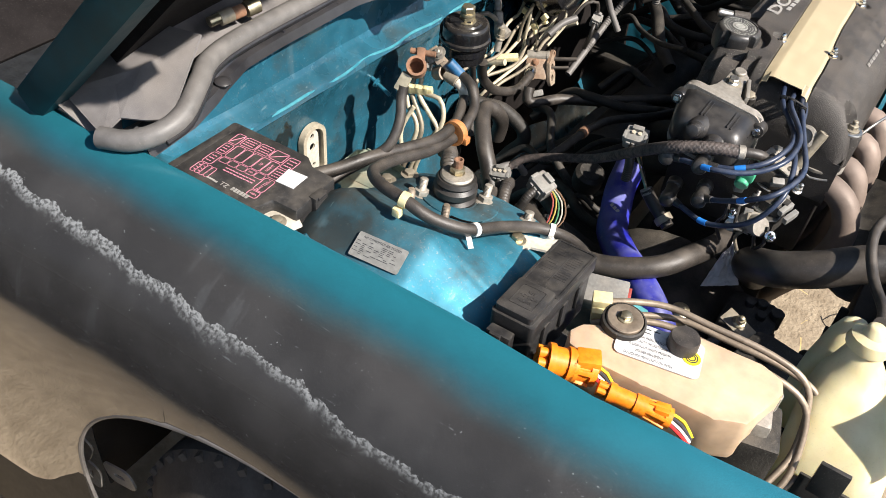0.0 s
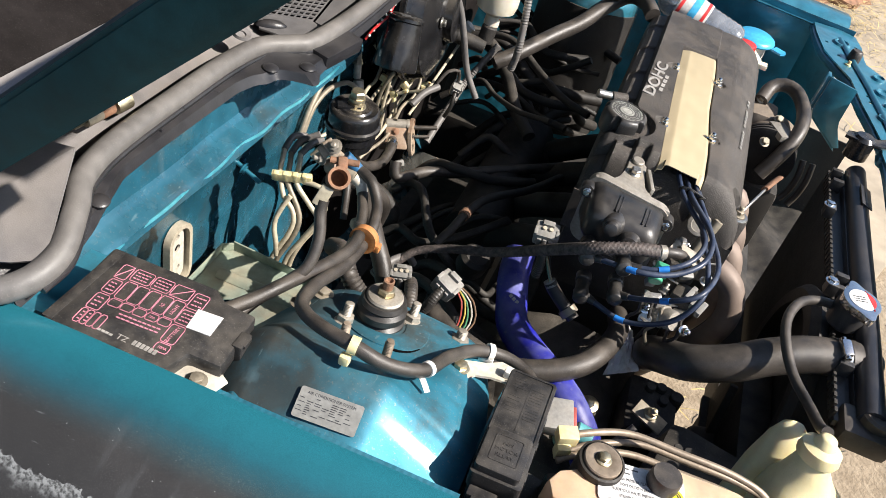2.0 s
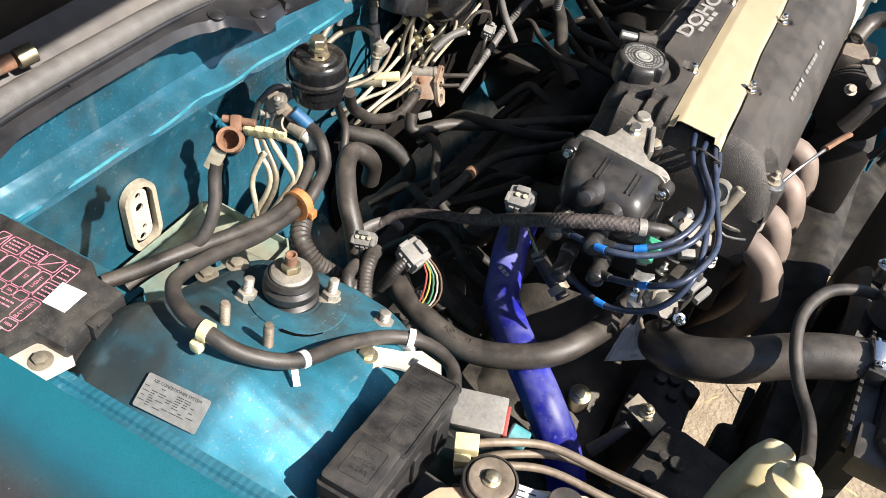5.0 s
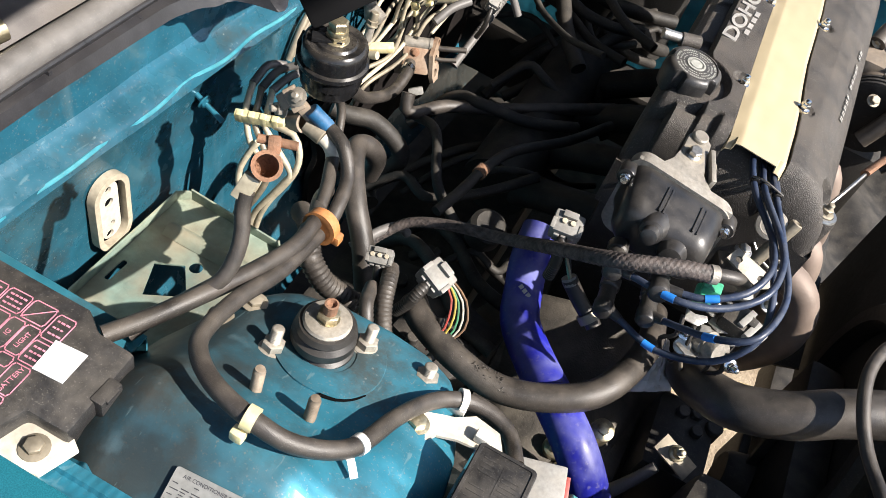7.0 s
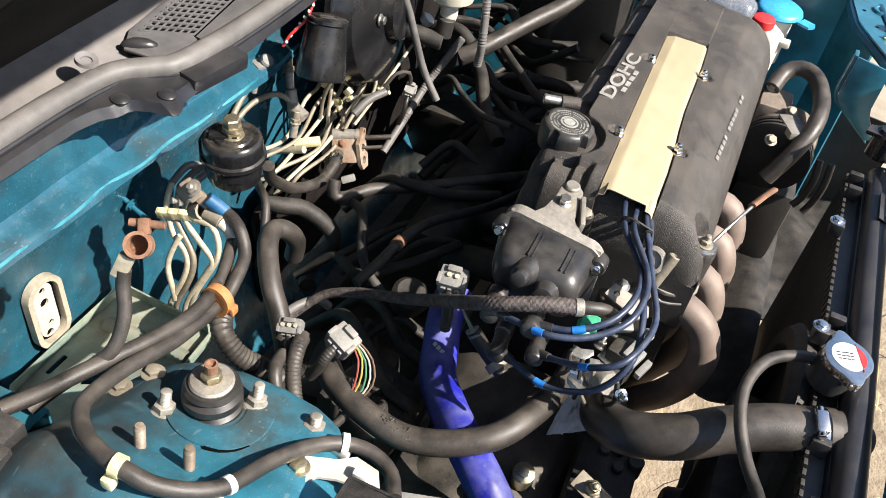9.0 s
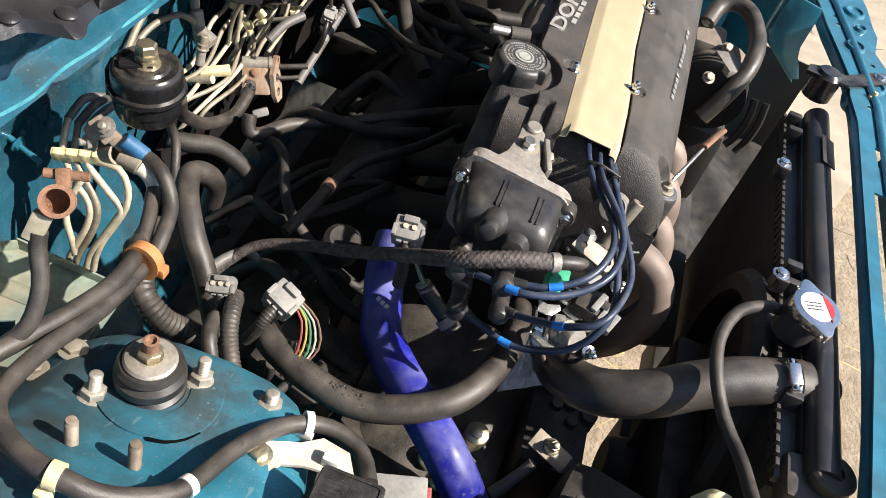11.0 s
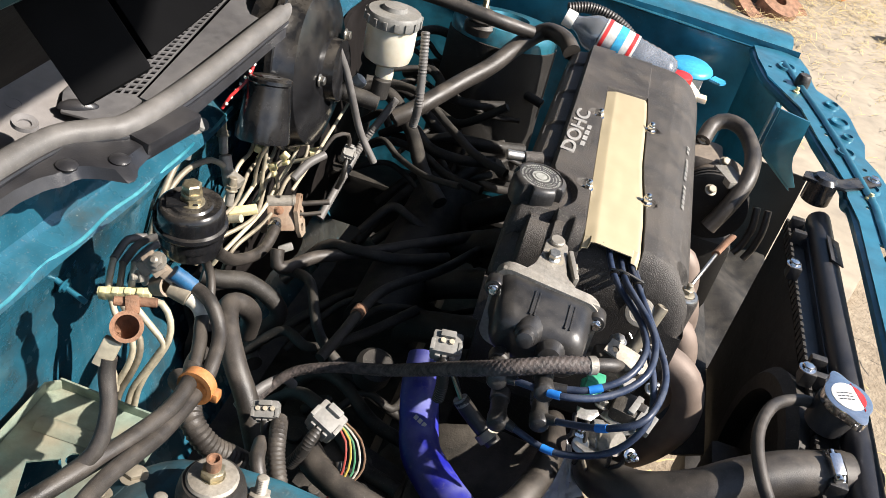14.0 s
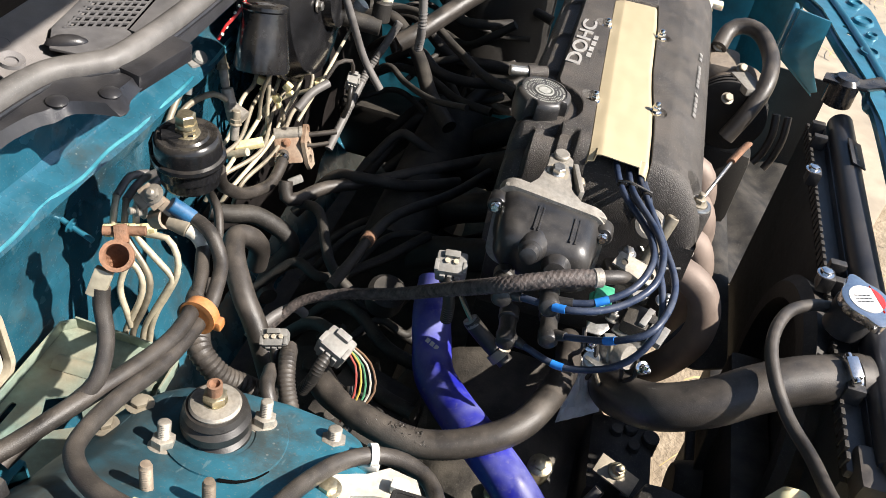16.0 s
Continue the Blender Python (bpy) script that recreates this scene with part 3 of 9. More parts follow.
M["dirt"] = ground_material()
M["concrete"] = material("worn_concrete", (0.285, 0.24, 0.178), 0.9, 0, 0.2, 5, 0.5, 80, 0.3, (0.42, 0.34, 0.24))
bm = bmesh.new()
sheet(bm, lambda u, v: (-400 + 800 * u, -400 + 800 * v, 0), 20, 20)
solo("ground", bm, "dirt", "dry packed dirt ground with bits of straw", "ground", kind="structure")
bm = bmesh.new()
prism(bm, [(-2.0, 1.75), (1.05, 1.75), (1.62, 3.2), (1.75, 4.6), (1.5, 9.0), (-2.0, 9.0)], 0.03, Matrix.Translation((0, 0, 0)), 0.01)
solo("pavement", bm, "concrete", "worn sun-bleached concrete slab beside the car", "pavement", kind="structure")

# ---- car body ----
def smooth(a, b, x):
    t = max(0.0, min(1.0, (x - a) / (b - a)))
    return t * t * (3 - 2 * t)


car = thing("car", (0.0, 0.5, 0.0), "teal car with open hood and faded, peeling fender paint", "car")


def fender_edge(x):
    return lerp([(-0.9, -0.25), (-0.42, -0.236), (-0.2, -0.224), (0.16, -0.215), (0.28, -0.219), (0.35, -0.213), (0.38, -0.212), (0.62, -0.185)], x)


FLANK = [(0.0, 0.838), (0.0, 0.857), (-0.004, 0.861), (-0.02, 0.861), (-0.05, 0.852), (-0.08, 0.838), (-0.11, 0.815), (-0.135, 0.782),
         (-0.150, 0.735), (-0.158, 0.68), (-0.163, 0.60), (-0.164, 0.50), (-0.163, 0.40), (-0.16, 0.30), (-0.15, 0.22)]
WHEEL = Vector((0.08, -0.355, 0.318))


def arch_point(a, grow=0.0):
    """The wheel opening: a flattened round, by the angle from the front."""
    c, d = math.cos(a), math.sin(a)
    return Vector((0.10 + (0.372 + grow) * math.copysign(abs(c) ** 0.86, c), 0, 0.40 + (0.312 + grow) * math.copysign(abs(d) ** 0.86, d)))


def in_arch(x, z):
    d = Vector((x - 0.10, 0, z - 0.40))
    return d.length < (arch_point(math.atan2(d.z / 0.312, d.x / 0.372)) - Vector((0.10, 0, 0.40))).length




def near_fender():
    bm = bmesh.new()
    line = glide([(0, y, z) for y, z in FLANK], 0.012)
    nx, nz = 190, len(line) - 1

    def at(u, v):
        x = -0.95 + 1.6 * u
        p = line[round(v * nz)]
        return (x, fender_edge(x) + p.y, p.z - 0.02 * max(0, x - 0.3))

    sheet(bm, at, nx, nz)
    inside = [f for f in bm.faces if (lambda c: c.y < -0.3 and in_arch(c.x, c.z))(f.calc_center_median())]
    bmesh.ops.delete(bm, geom=inside, context="FACES")
    for v in bm.verts:
        d = Vector((v.co.x - 0.10, 0, v.co.z - 0.40))
        e = arch_point(math.atan2(d.z / 0.312, d.x / 0.372)) - Vector((0.10, 0, 0.40))
        if abs(d.length - e.length) < 0.02 and v.co.y < -0.3 and any(k.is_boundary for k in v.link_edges):
            v.co += e - d
    bmesh.ops.solidify(bm, geom=list(bm.faces), thickness=0.002)
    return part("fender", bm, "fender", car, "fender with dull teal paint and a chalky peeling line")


near_fender()
lip = []
for a in np.linspace(-0.2, math.pi + 0.35, 46):
    q = arch_point(a)
    lip.append((q.x, fender_edge(q.x) + lerp([(0.22, -0.15), (0.30, -0.16), (0.50, -0.164), (0.60, -0.163), (0.68, -0.158), (0.735, -0.150)], q.z), q.z))
hose_part("arch_lip", lip, 0.0032, "rubber_grey", car, "worn grey wheel arch lip", n=8)
for cx, cz, ang in ((-0.337, 0.392, 1.15), (-0.334, 0.328, 1.35), (-0.262, 0.388, 0.35)):
    bm = bmesh.new()
    prism_holes(bm, rounded(0.062, 0.038, 0.014, 4), [rounded(0.024, 0.008, 0.0035, 3)], 0.003, plate_at((cx, -0.352, cz), (math.cos(ang), 0, math.sin(ang)), (0, -1, 0)))
    part("liner_tab", bm, "cast_white", car, "pale slotted tab of the wheel arch liner")


def gutter(u, v):
    x = -0.45 + 0.60 * u
    y, z = [(0.0, 0.845), (0.004, 0.836), (0.012, 0.830), (0.018, 0.828), (0.020, 0.831), (0.028, 0.829)][round(v * 5)]
    return (x, fender_edge(x) + y + 0.001, z - 0.02 * max(0, x - 0.3) + 0.0006 * math.sin(x * 900) * (0.5 < v < 0.9))


bm = bmesh.new()
sheet(bm, gutter, 300, 5, 0.0012)
part("fender_gutter", bm, "teal", car, "rippled seam along the fender gutter")

TOWER_Y = [(-0.205, 0.820), (-0.189, 0.829), (-0.165, 0.842), (-0.148, 0.8495), (-0.136, 0.853), (-0.124, 0.852), (-0.108, 0.843), (-0.08, 0.823), (-0.04, 0.805), (0.0, 0.794), (0.04, 0.782), (0.07, 0.77)]
TOWER_FAR = [(-0.12, -0.05), (-0.08, 0.008), (-0.045, 0.042), (-0.006, 0.057), (0.036, 0.060), (0.074, 0.056), (0.104, 0.044), (0.124, 0.022), (0.14, -0.02), (0.155, -0.10)]


def tower_top(x, y):
    z = lerp(TOWER_Y, y)
    k = max(0.0, min(1.0, (-0.07 - y) / 0.06))
    d = max(0.0, x - 0.046)
    z -= (1 - k) * 0.030 * max(0.0, (x - 0.085) / 0.06) ** 2 + k * (18 * d * d if d < 0.0145 else 0.00378 + 0.522 * (d - 0.0145))
    z -= 0.028 * max(0.0, (-0.055 - x) / 0.04) ** 1.5 if x < -0.055 else 0.0
    return z


def tower(u, v):
    x = -0.115 + 0.262 * u
    far = lerp(TOWER_FAR, x)
    if v <= 0.8:
        y = -0.205 + (far + 0.205) * (v / 0.8)
        k = max(0.0, (v / 0.8 - 0.93) / 0.07)
        return (x, y, tower_top(x, y) - 0.006 * k * k)
    k = (v - 0.8) / 0.2
    return (x, far + 0.006 + 0.02 * k, tower_top(x, far) - 0.01 - 0.30 * k)


bm = bmesh.new()
sheet(bm, tower, 150, 90, 0.002)
part("strut_tower", bm, "tower", car, "dusty teal strut tower")
bm = bmesh.new()


def brushed_sealer(u, v):
    x = -0.112 + 0.222 * u
    y = -0.207 + (0.008 + 0.018 * max(0.0, min(1.0, 1.0 - 2.2 * u)) + 0.004 * noise.noise(Vector((u * 12, 1, 0)))) * v
    return (x, y, max(tower_top(x, y), lerp(TOWER_Y, y) - 0.012) + 0.001 + 0.0022 * math.sin(math.pi * v) + 0.0022 * noise.noise(Vector((u * 34, v * 3, 4))))


sheet(bm, brushed_sealer, 90, 10, 0.001)
part("brushed_sealer", bm, "teal", car, "rippled teal sealer brushed along the fender gutter")
bm = bmesh.new()
sheet(bm, lambda u, v: (0.147 + 0.012 * u + 0.004 * v, -0.205 + 0.28 * v - 0.13 * max(0, v - 0.55), tower_top(0.146, -0.205 + 0.2 * v) - 0.003 - 0.34 * u), 8, 30, 0.002)
part("tower_front_wall", bm, "teal_dusty", car)


def apron(u, v):
    x = -0.36 + 0.255 * u
    y = -0.200 + 0.12 * min(1, v / 0.75)
    return (x, y, 0.825 - 0.03 * min(1, v * 4) + 0.01 * u - 0.25 * max(0, (v - 0.75) / 0.25))


bm = bmesh.new()
sheet(bm, apron, 30, 24, 0.002)
part("apron_rear", bm, "teal_dusty", car, "grimy apron behind the strut tower")
bm = bmesh.new()
sheet(bm, lambda u, v: (0.13 + 0.5 * u, fender_edge(0.13 + 0.5 * u) + 0.026 + 0.03 * v, 0.80 - 0.46 * v), 20, 12, 0.002)
part("apron_front", bm, "teal_dusty", car, "teal inner fender panel")

# firewall with its bright ledge
FIREWALL = [(-0.301, 0.886), (-0.303, 0.872), (-0.306, 0.84), (-0.304, 0.808), (-0.296, 0.800), (-0.276, 0.789), (-0.273, 0.783), (-0.282, 0.774), (-0.300, 0.760), (-0.306, 0.72),
            (-0.307, 0.62), (-0.300, 0.52), (-0.27, 0.40), (-0.22, 0.30)]


def firewall(u, v):
    y = -0.21 + 1.55 * u
    k = v * (len(FIREWALL) - 1)
    i = min(int(k), len(FIREWALL) - 2)
    (xa, za), (xb, zb) = FIREWALL[i], FIREWALL[i + 1]
    t = k - i
    w = 0.004 * math.sin(7 * y) + 0.003 * noise.noise(Vector((y * 9, v * 5, 0)))
    lift = -0.03 * max(0, min(1, (y - 0.2) / 0.3)) if 3.5 < k < 9 else 0
    return (xa + (xb - xa) * t + w, y, za + (zb - za) * t + lift * 0.6 + 0.002 * noise.noise(Vector((y * 14, 3, v))))


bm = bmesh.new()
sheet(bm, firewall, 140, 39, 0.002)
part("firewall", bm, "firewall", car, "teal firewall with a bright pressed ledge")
# The ledge's sunlit highlight and chipped paint, drawn as a pale bead.
bm = bmesh.new()
tube(bm, [(-0.2745 + 0.004 * math.sin(7 * y) + 0.0015 * math.sin(60 * y), y, 0.7885 + 0.0015 * math.sin(45 * y) - 0.018 * max(0, min(1, (y - 0.2) / 0.3))) for y in np.linspace(-0.08, 0.60, 60)], 0.0024, n=8)
part("ledge_glint", bm, "sealer", car, "pale bead for the sunlit, chipped edge of the ledge")

# oval pressing with a pale plate
slot = plate_at((-0.2985, 0.088, 0.662), (0, 1, 0.0), (1, 0, 0.03))
bm = bmesh.new()
o, i = rounded(0.050, 0.102, 0.024, 7), rounded(0.037, 0.088, 0.018, 7)
prism_holes(bm, o, [i], 0.010, slot)
part("oval_frame", bm, "tan_metal", car, "pale oval pressing in the firewall")
# Black plate for the shade in the gap round the oval plate.
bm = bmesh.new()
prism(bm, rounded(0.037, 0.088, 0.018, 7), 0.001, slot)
part("oval_recess", bm, "shade_black", car)
bm = bmesh.new()
prism_holes(bm, rounded(0.028, 0.078, 0.013, 7), [circle(0.001, 0.030, 0.004), circle(0.002, -0.02, 0.0035), circle(-0.003, -0.033, 0.005), circle(0.0, 0.012, 0.006)], 0.004, slot)
part("oval_plate", bm, "white_paint", car)
bm = bmesh.new()
cyl(bm, (-0.303, 0.236, 0.722), (-0.262, 0.231, 0.708), 0.0032)
hexhead(bm, (-0.29, 0.2345, 0.718), (1, -0.1, -0.3), 0.006, 0.005)
part("weld_stud", bm, "teal", car, "teal threaded stud on the firewall")

# cowl: faded tray, trim with scallops, thick rubber seal, louvre panel
def cowl_panel(u, v):
    y = -0.24 + 1.6 * v
    x = -0.285 - 0.135 * u
    z = 0.884 + 0.02 * u + 0.02 * u * u
    dip = max(0.0, min(1.0, (-0.06 - y) / 0.12))
    a, b = y - 0.322, x + 0.322 + 0.15 * (y - 0.322)
    sunk = 0.024 if -0.01 < a - 0.6 * b < 0.56 and -0.012 < b < 0.066 else 0.0
    return (x, y, z - 0.03 * dip - sunk)


bm = bmesh.new()
sheet(bm, cowl_panel, 36, 240, 0.002)
part("cowl_panel", bm, "cowl", car, "faded grey cowl panel below the windscreen")
TRIM = [(-0.22, -0.252), (-0.16, -0.246), (-0.12, -0.252), (-0.085, -0.262), (-0.05, -0.272), (0.02, -0.270), (0.15, -0.264), (0.178, -0.256), (0.19, -0.246), (0.203, -0.244), (0.213, -0.236), (0.221, -0.203), (0.232, -0.199),
        (0.247, -0.208), (0.30, -0.212), (0.45, -0.214), (0.80, -0.218), (1.3, -0.23)]


def trim(u, v):
    y = -0.22 + 1.52 * u
    front = lerp(TRIM, y)
    z = lerp([(-0.22, 0.858), (-0.1, 0.882), (0.0, 0.889), (0.2, 0.896), (1.3, 0.905)], y)
    k = v
    x = front - (front - lerp(SEAL_X, y) + 0.004) * k
    return (x, y, z + (0.0, 0.003, 0.004, 0.004, 0.005, 0.010, 0.013)[min(6, int(k * 6.01))] - (0.008 if k == 0 else 0))


SEAL_X = [(-0.25, -0.280), (-0.10, -0.276), (-0.04, -0.288), (0.089, -0.291), (0.170, -0.290), (0.228, -0.280), (0.262, -0.256), (0.290, -0.240), (0.40, -0.231), (0.60, -0.232), (0.95, -0.236), (1.3, -0.25)]
bm = bmesh.new()
sheet(bm, trim, 220, 6, 0.0025)
part("cowl_trim", bm, "trim", car, "dusty black cowl trim with a scalloped edge")
bm = bmesh.new()
box(bm, (-0.221, 0.314, 0.895), (0.034, 0.084, 0.020), turned((1, -0.15, 0), (0.1, 0, 1)), 0.15)
part("trim_box", bm, "trim", car, "raised black box moulded in the cowl trim")
for y0 in (0.02, 0.12, 0.48, 0.62, 0.76):
    bm = bmesh.new()
    box(bm, (lerp(TRIM, y0) - 0.022, y0, 0.892 + 0.004 * y0), (0.030, 0.004, 0.010), turned((1, 0.1, 0), (0, 0, 1)), 0.2)
    part("trim_rib", bm, "trim", car)
SEAL = [(-0.294, -0.248, 0.874), (-0.262, -0.236, 0.878), (-0.243, -0.212, 0.884), (-0.240, -0.180, 0.892), (-0.256, -0.140, 0.906), (-0.276, -0.104, 0.910), (-0.288, -0.04, 0.909), (-0.291, 0.089, 0.908), (-0.290, 0.170, 0.908),
        (-0.280, 0.228, 0.909), (-0.256, 0.262, 0.908), (-0.240, 0.290, 0.908), (-0.231, 0.40, 0.909), (-0.232, 0.60, 0.911), (-0.236, 0.95, 0.911), (-0.25, 1.25, 0.905)]
hose_part("cowl_seal", SEAL, 0.0120, "rubber_grey", car, "thick weathered grey rubber hood seal", n=16)
hose_part("seal_lip", [(x + 0.010, y, z - 0.0085) for x, y, z in SEAL[2:]], 0.0055, "trim", car, "dark lip under the hood seal", n=10, squash=0.6)
# folded end of the cowl panel
END = [(-0.294, -0.246, 0.876), (-0.379, -0.226, 0.884), (-0.326, -0.195, 0.900), (-0.292, -0.221, 0.886), (-0.266, -0.210, 0.889), (-0.311, -0.169, 0.917), (-0.243, -0.195, 0.893), (-0.279, -0.109, 0.944), (-0.36, -0.11, 0.93)]
bm = bmesh.new()
ev = [bm.verts.new(p) for p in END]
for f in ((0, 3, 2, 1), (3, 4, 5, 2), (4, 6, 5), (6, 7, 5), (7, 8, 5), (1, 2, 5, 8)):
    bm.faces.new([ev[k] for k in f])
bm.normal_update()
bmesh.ops.solidify(bm, geom=list(bm.faces), thickness=0.003)
part("cowl_end", bm, "cowl", car, "folded grey end of the cowl panel", smooth=False)
# louvre panel of crossed bars
lv = thing("cowl_louvre", (-0.33, 0.36, 0.885), "black slatted air intake louvre set in the cowl", "vent")
LONG, ACROSS = Vector((-0.150, 0.989, 0.010)), Vector((0.82, 0.57, -0.05))
LV0 = Vector((-0.322, 0.322, 0.9018))
for name, count in (("slat", 44), ("crossbar", 8)):
    for k in range(count):
        bm = bmesh.new()
        if name == "slat":
            box(bm, LV0 + LONG * (0.0125 * k) + ACROSS * 0.028, (0.060, 0.0030, 0.0024), turned(ACROSS, (0.07, 0, 1)), 0.1)
        else:
            box(bm, LV0 + LONG * 0.269 + ACROSS * (0.0083 * k), (0.542, 0.0018, 0.0022), turned(LONG, (0.07, 0, 1)), 0.1)
        part(name, bm, "louvre", lv)
# Black sheet that gives the louvre openings their dark depth.
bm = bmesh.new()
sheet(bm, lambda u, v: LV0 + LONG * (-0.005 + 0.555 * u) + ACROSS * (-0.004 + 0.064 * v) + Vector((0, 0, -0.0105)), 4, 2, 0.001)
part("backing", bm, "shade_black", lv)
bm = bmesh.new()
prism(bm, [(-0.312, 0.280), (-0.334, 0.316), (-0.354, 0.44), (-0.378, 0.60), (-0.366, 0.60), (-0.342, 0.44), (-0.3245, 0.322), (-0.276, 0.352), (-0.262, 0.345), (-0.262, 0.285)], 0.003, Matrix.Translation((0, 0, 0.899)), 0.0008)
part("surround", bm, "louvre", lv)
bm = bmesh.new()
prism(bm, [(-0.268, 0.350), (-0.236, 0.345), (-0.240, 0.95), (-0.359, 0.95)], 0.003, Matrix.Translation((0, 0, 0.8985)), 0.0008)
part("surround", bm, "louvre", lv)
bm = bmesh.new()
lathe(bm, [(0.0105, 0.0), (0.010, 0.0022), (0.0075, 0.0026), (0.0055, 0.0), (0.0050, -0.002)], (-0.356, 0.268, 0.8995), (0.3, 0, 1), 20)
part("screw_recess", bm, "trim", car, "recessed screw hole in the cowl")
# Black disc drawn for the shaded bottom of the screw hole.
bm = bmesh.new()
lathe(bm, [(0.0052, 0.0006), (0.001, 0.0007)], (-0.356, 0.268, 0.8998), (0.3, 0, 1), 14)
part("screw_hole", bm, "shade_black", car)
bm = bmesh.new()
lathe(bm, [(0.011, 0.0), (0.010, 0.004), (0.006, 0.008), (0.001, 0.009)], (0, 0, 0), (0.1, 0, 1), 16)
bm.transform(Matrix.Translation((-0.304, 0.297, 0.9005)) @ Matrix.Rotation(0.6, 4, "Z") @ Matrix.Diagonal((1.9, 0.8, 1, 1)))
solo("cowl_plug", bm, "trim", "black oval plug pressed into the cowl", "plug")
# hood, propped open, with its insulation and stiffening rim
HINGE = Vector((-0.412, 0, 0.888))
RISE = Vector((math.cos(radians(45.5)), 0, math.sin(radians(45.5))))
DOWN = Vector((math.sin(radians(45.5)), 0, -math.cos(radians(45.5))))


def hood_curve(l):
    return 0.05 * smooth(0.74, 1.05, l)


def hood_drop(l):
    return hood_curve(l) + 0.028 * smooth(0.58, 0.645, l) * (1 - smooth(0.72, 0.80, l))


def hood_sheet(off, inset, bow=0.02):
    def at(u, v):
        y = -0.258 + inset + (1.575 - 2 * inset) * v
        l = inset + (1.05 - 2 * inset) * u
        return HINGE + RISE * l + Vector((0, y, 0)) + DOWN * (off + hood_curve(l) - bow * math.sin(math.pi * v) ** 0.5)
    return at


# Hood skin and rails carry the underside's shade in their dark teal.
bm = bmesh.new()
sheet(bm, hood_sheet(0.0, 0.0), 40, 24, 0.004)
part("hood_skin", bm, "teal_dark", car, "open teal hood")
bm = bmesh.new()
sheet(bm, hood_sheet(0.022, 0.075), 36, 20, 0.012)
part("hood_insulation", bm, "insul", car, "black hood insulation")
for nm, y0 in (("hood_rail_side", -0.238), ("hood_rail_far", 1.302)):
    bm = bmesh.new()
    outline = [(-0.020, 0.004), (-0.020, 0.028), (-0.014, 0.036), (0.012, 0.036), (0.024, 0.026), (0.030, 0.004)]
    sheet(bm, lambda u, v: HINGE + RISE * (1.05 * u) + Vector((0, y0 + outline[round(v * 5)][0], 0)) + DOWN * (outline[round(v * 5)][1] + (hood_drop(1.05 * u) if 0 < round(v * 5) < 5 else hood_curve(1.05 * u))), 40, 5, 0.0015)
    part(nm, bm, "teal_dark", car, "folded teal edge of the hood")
blk = thing("hood_bumper", (0.07, -0.222, 1.276), "black rubber bumper block under the hood edge", "bumper")
across, up_ = Vector((0.0097, 0.0110, 0.0079)), Vector((-0.0145, 0.0045, 0.0211))
face = across.cross(up_).normalized()
if face.x < 0:
    face = -face
ctr = Vector((0.0695, -0.2237, 1.2785))
# Block and bracket get the hood's shade through their dead black colour.
bm = bmesh.new()
box(bm, ctr - face * 0.009, (0.0168, 0.0260, 0.018), turned(across, face), 0.06)
part("block", bm, "shade_black", blk)
bm = bmesh.new()
prism(bm, [(0.0, 0.0), (0.028, 0.004), (0.034, 0.022), (0.0, 0.026)], 0.006, plate_at(ctr - face * 0.017 + across * 0.6 - up_ * 0.42, across - face * 0.004, face + across * 20), 0.001)
part("bracket", bm, "shade_black", blk)

# far side of the bay
bm = bmesh.new()
sheet(bm, lambda u, v: (-0.32 + 0.85 * u, 1.27 + 0.02 * math.sin(3 * u) - 0.03 * v - 0.06 * max(0, u - 0.75), 0.855 - 0.55 * v), 24, 12, 0.002)
part("apron_far", bm, "teal", car, "teal inner fender on the far side")
bm = bmesh.new()
FARTOP = [(0.0, 0.852), (0.012, 0.846), (0.03, 0.846), (0.05, 0.862), (0.08, 0.866), (0.13, 0.858), (0.18, 0.825), (0.21, 0.76), (0.22, 0.6), (0.22, 0.3)]
sheet(bm, lambda u, v: (-0.6 + 1.12 * u, 1.268 + FARTOP[round(v * 9)][0] - 0.05 * max(0, u - 0.6), FARTOP[round(v * 9)][1] - 0.03 * max(0, u - 0.7)), 40, 9, 0.002)
part("fender_far", bm, "teal", car, "far teal fender edge with bolted seam")
bm = bmesh.new()
lathe(bm, [(0.10, -0.03), (0.10, -0.01), (0.094, 0.0), (0.04, 0.006), (0.038, 0.0), (0.001, 0.0)], (0.0, 1.14, 0.80), (0, 0.15, 1), 28)
part("strut_tower_far", bm, "teal_dusty", car)
# Lower tower wall is near-black: the far corner's shade is in its colour.
bm = bmesh.new()
lathe(bm, [(0.104, -0.30), (0.102, -0.03), (0.098, -0.028)], (0.0, 1.14, 0.80), (0, 0.15, 1), 28)
part("tower_shell_far", bm, "dark_parts", car, "far strut tower wall coloured black for the deep shade")
# Black sheet added before the firewall in place of the deep shade there.
bm = bmesh.new()
SHADE_TOP = [(0.40, 0.56), (0.58, 0.575), (0.66, 0.62), (0.74, 0.775), (1.3, 0.775)]
sheet(bm, lambda u, v: (-0.262 + 0.012 * noise.noise(Vector((u * 9, v * 5, 2))), 0.45 + 0.80 * u, lerp(SHADE_TOP, 0.45 + 0.80 * u) - (lerp(SHADE_TOP, 0.45 + 0.80 * u) - 0.305) * v + 0.02 * noise.noise(Vector((u * 7, 0, 0)))), 40, 20, 0.008)
part("firewall_shade_sheet", bm, "insul", car, "black sheet added for the deep shade on the firewall")

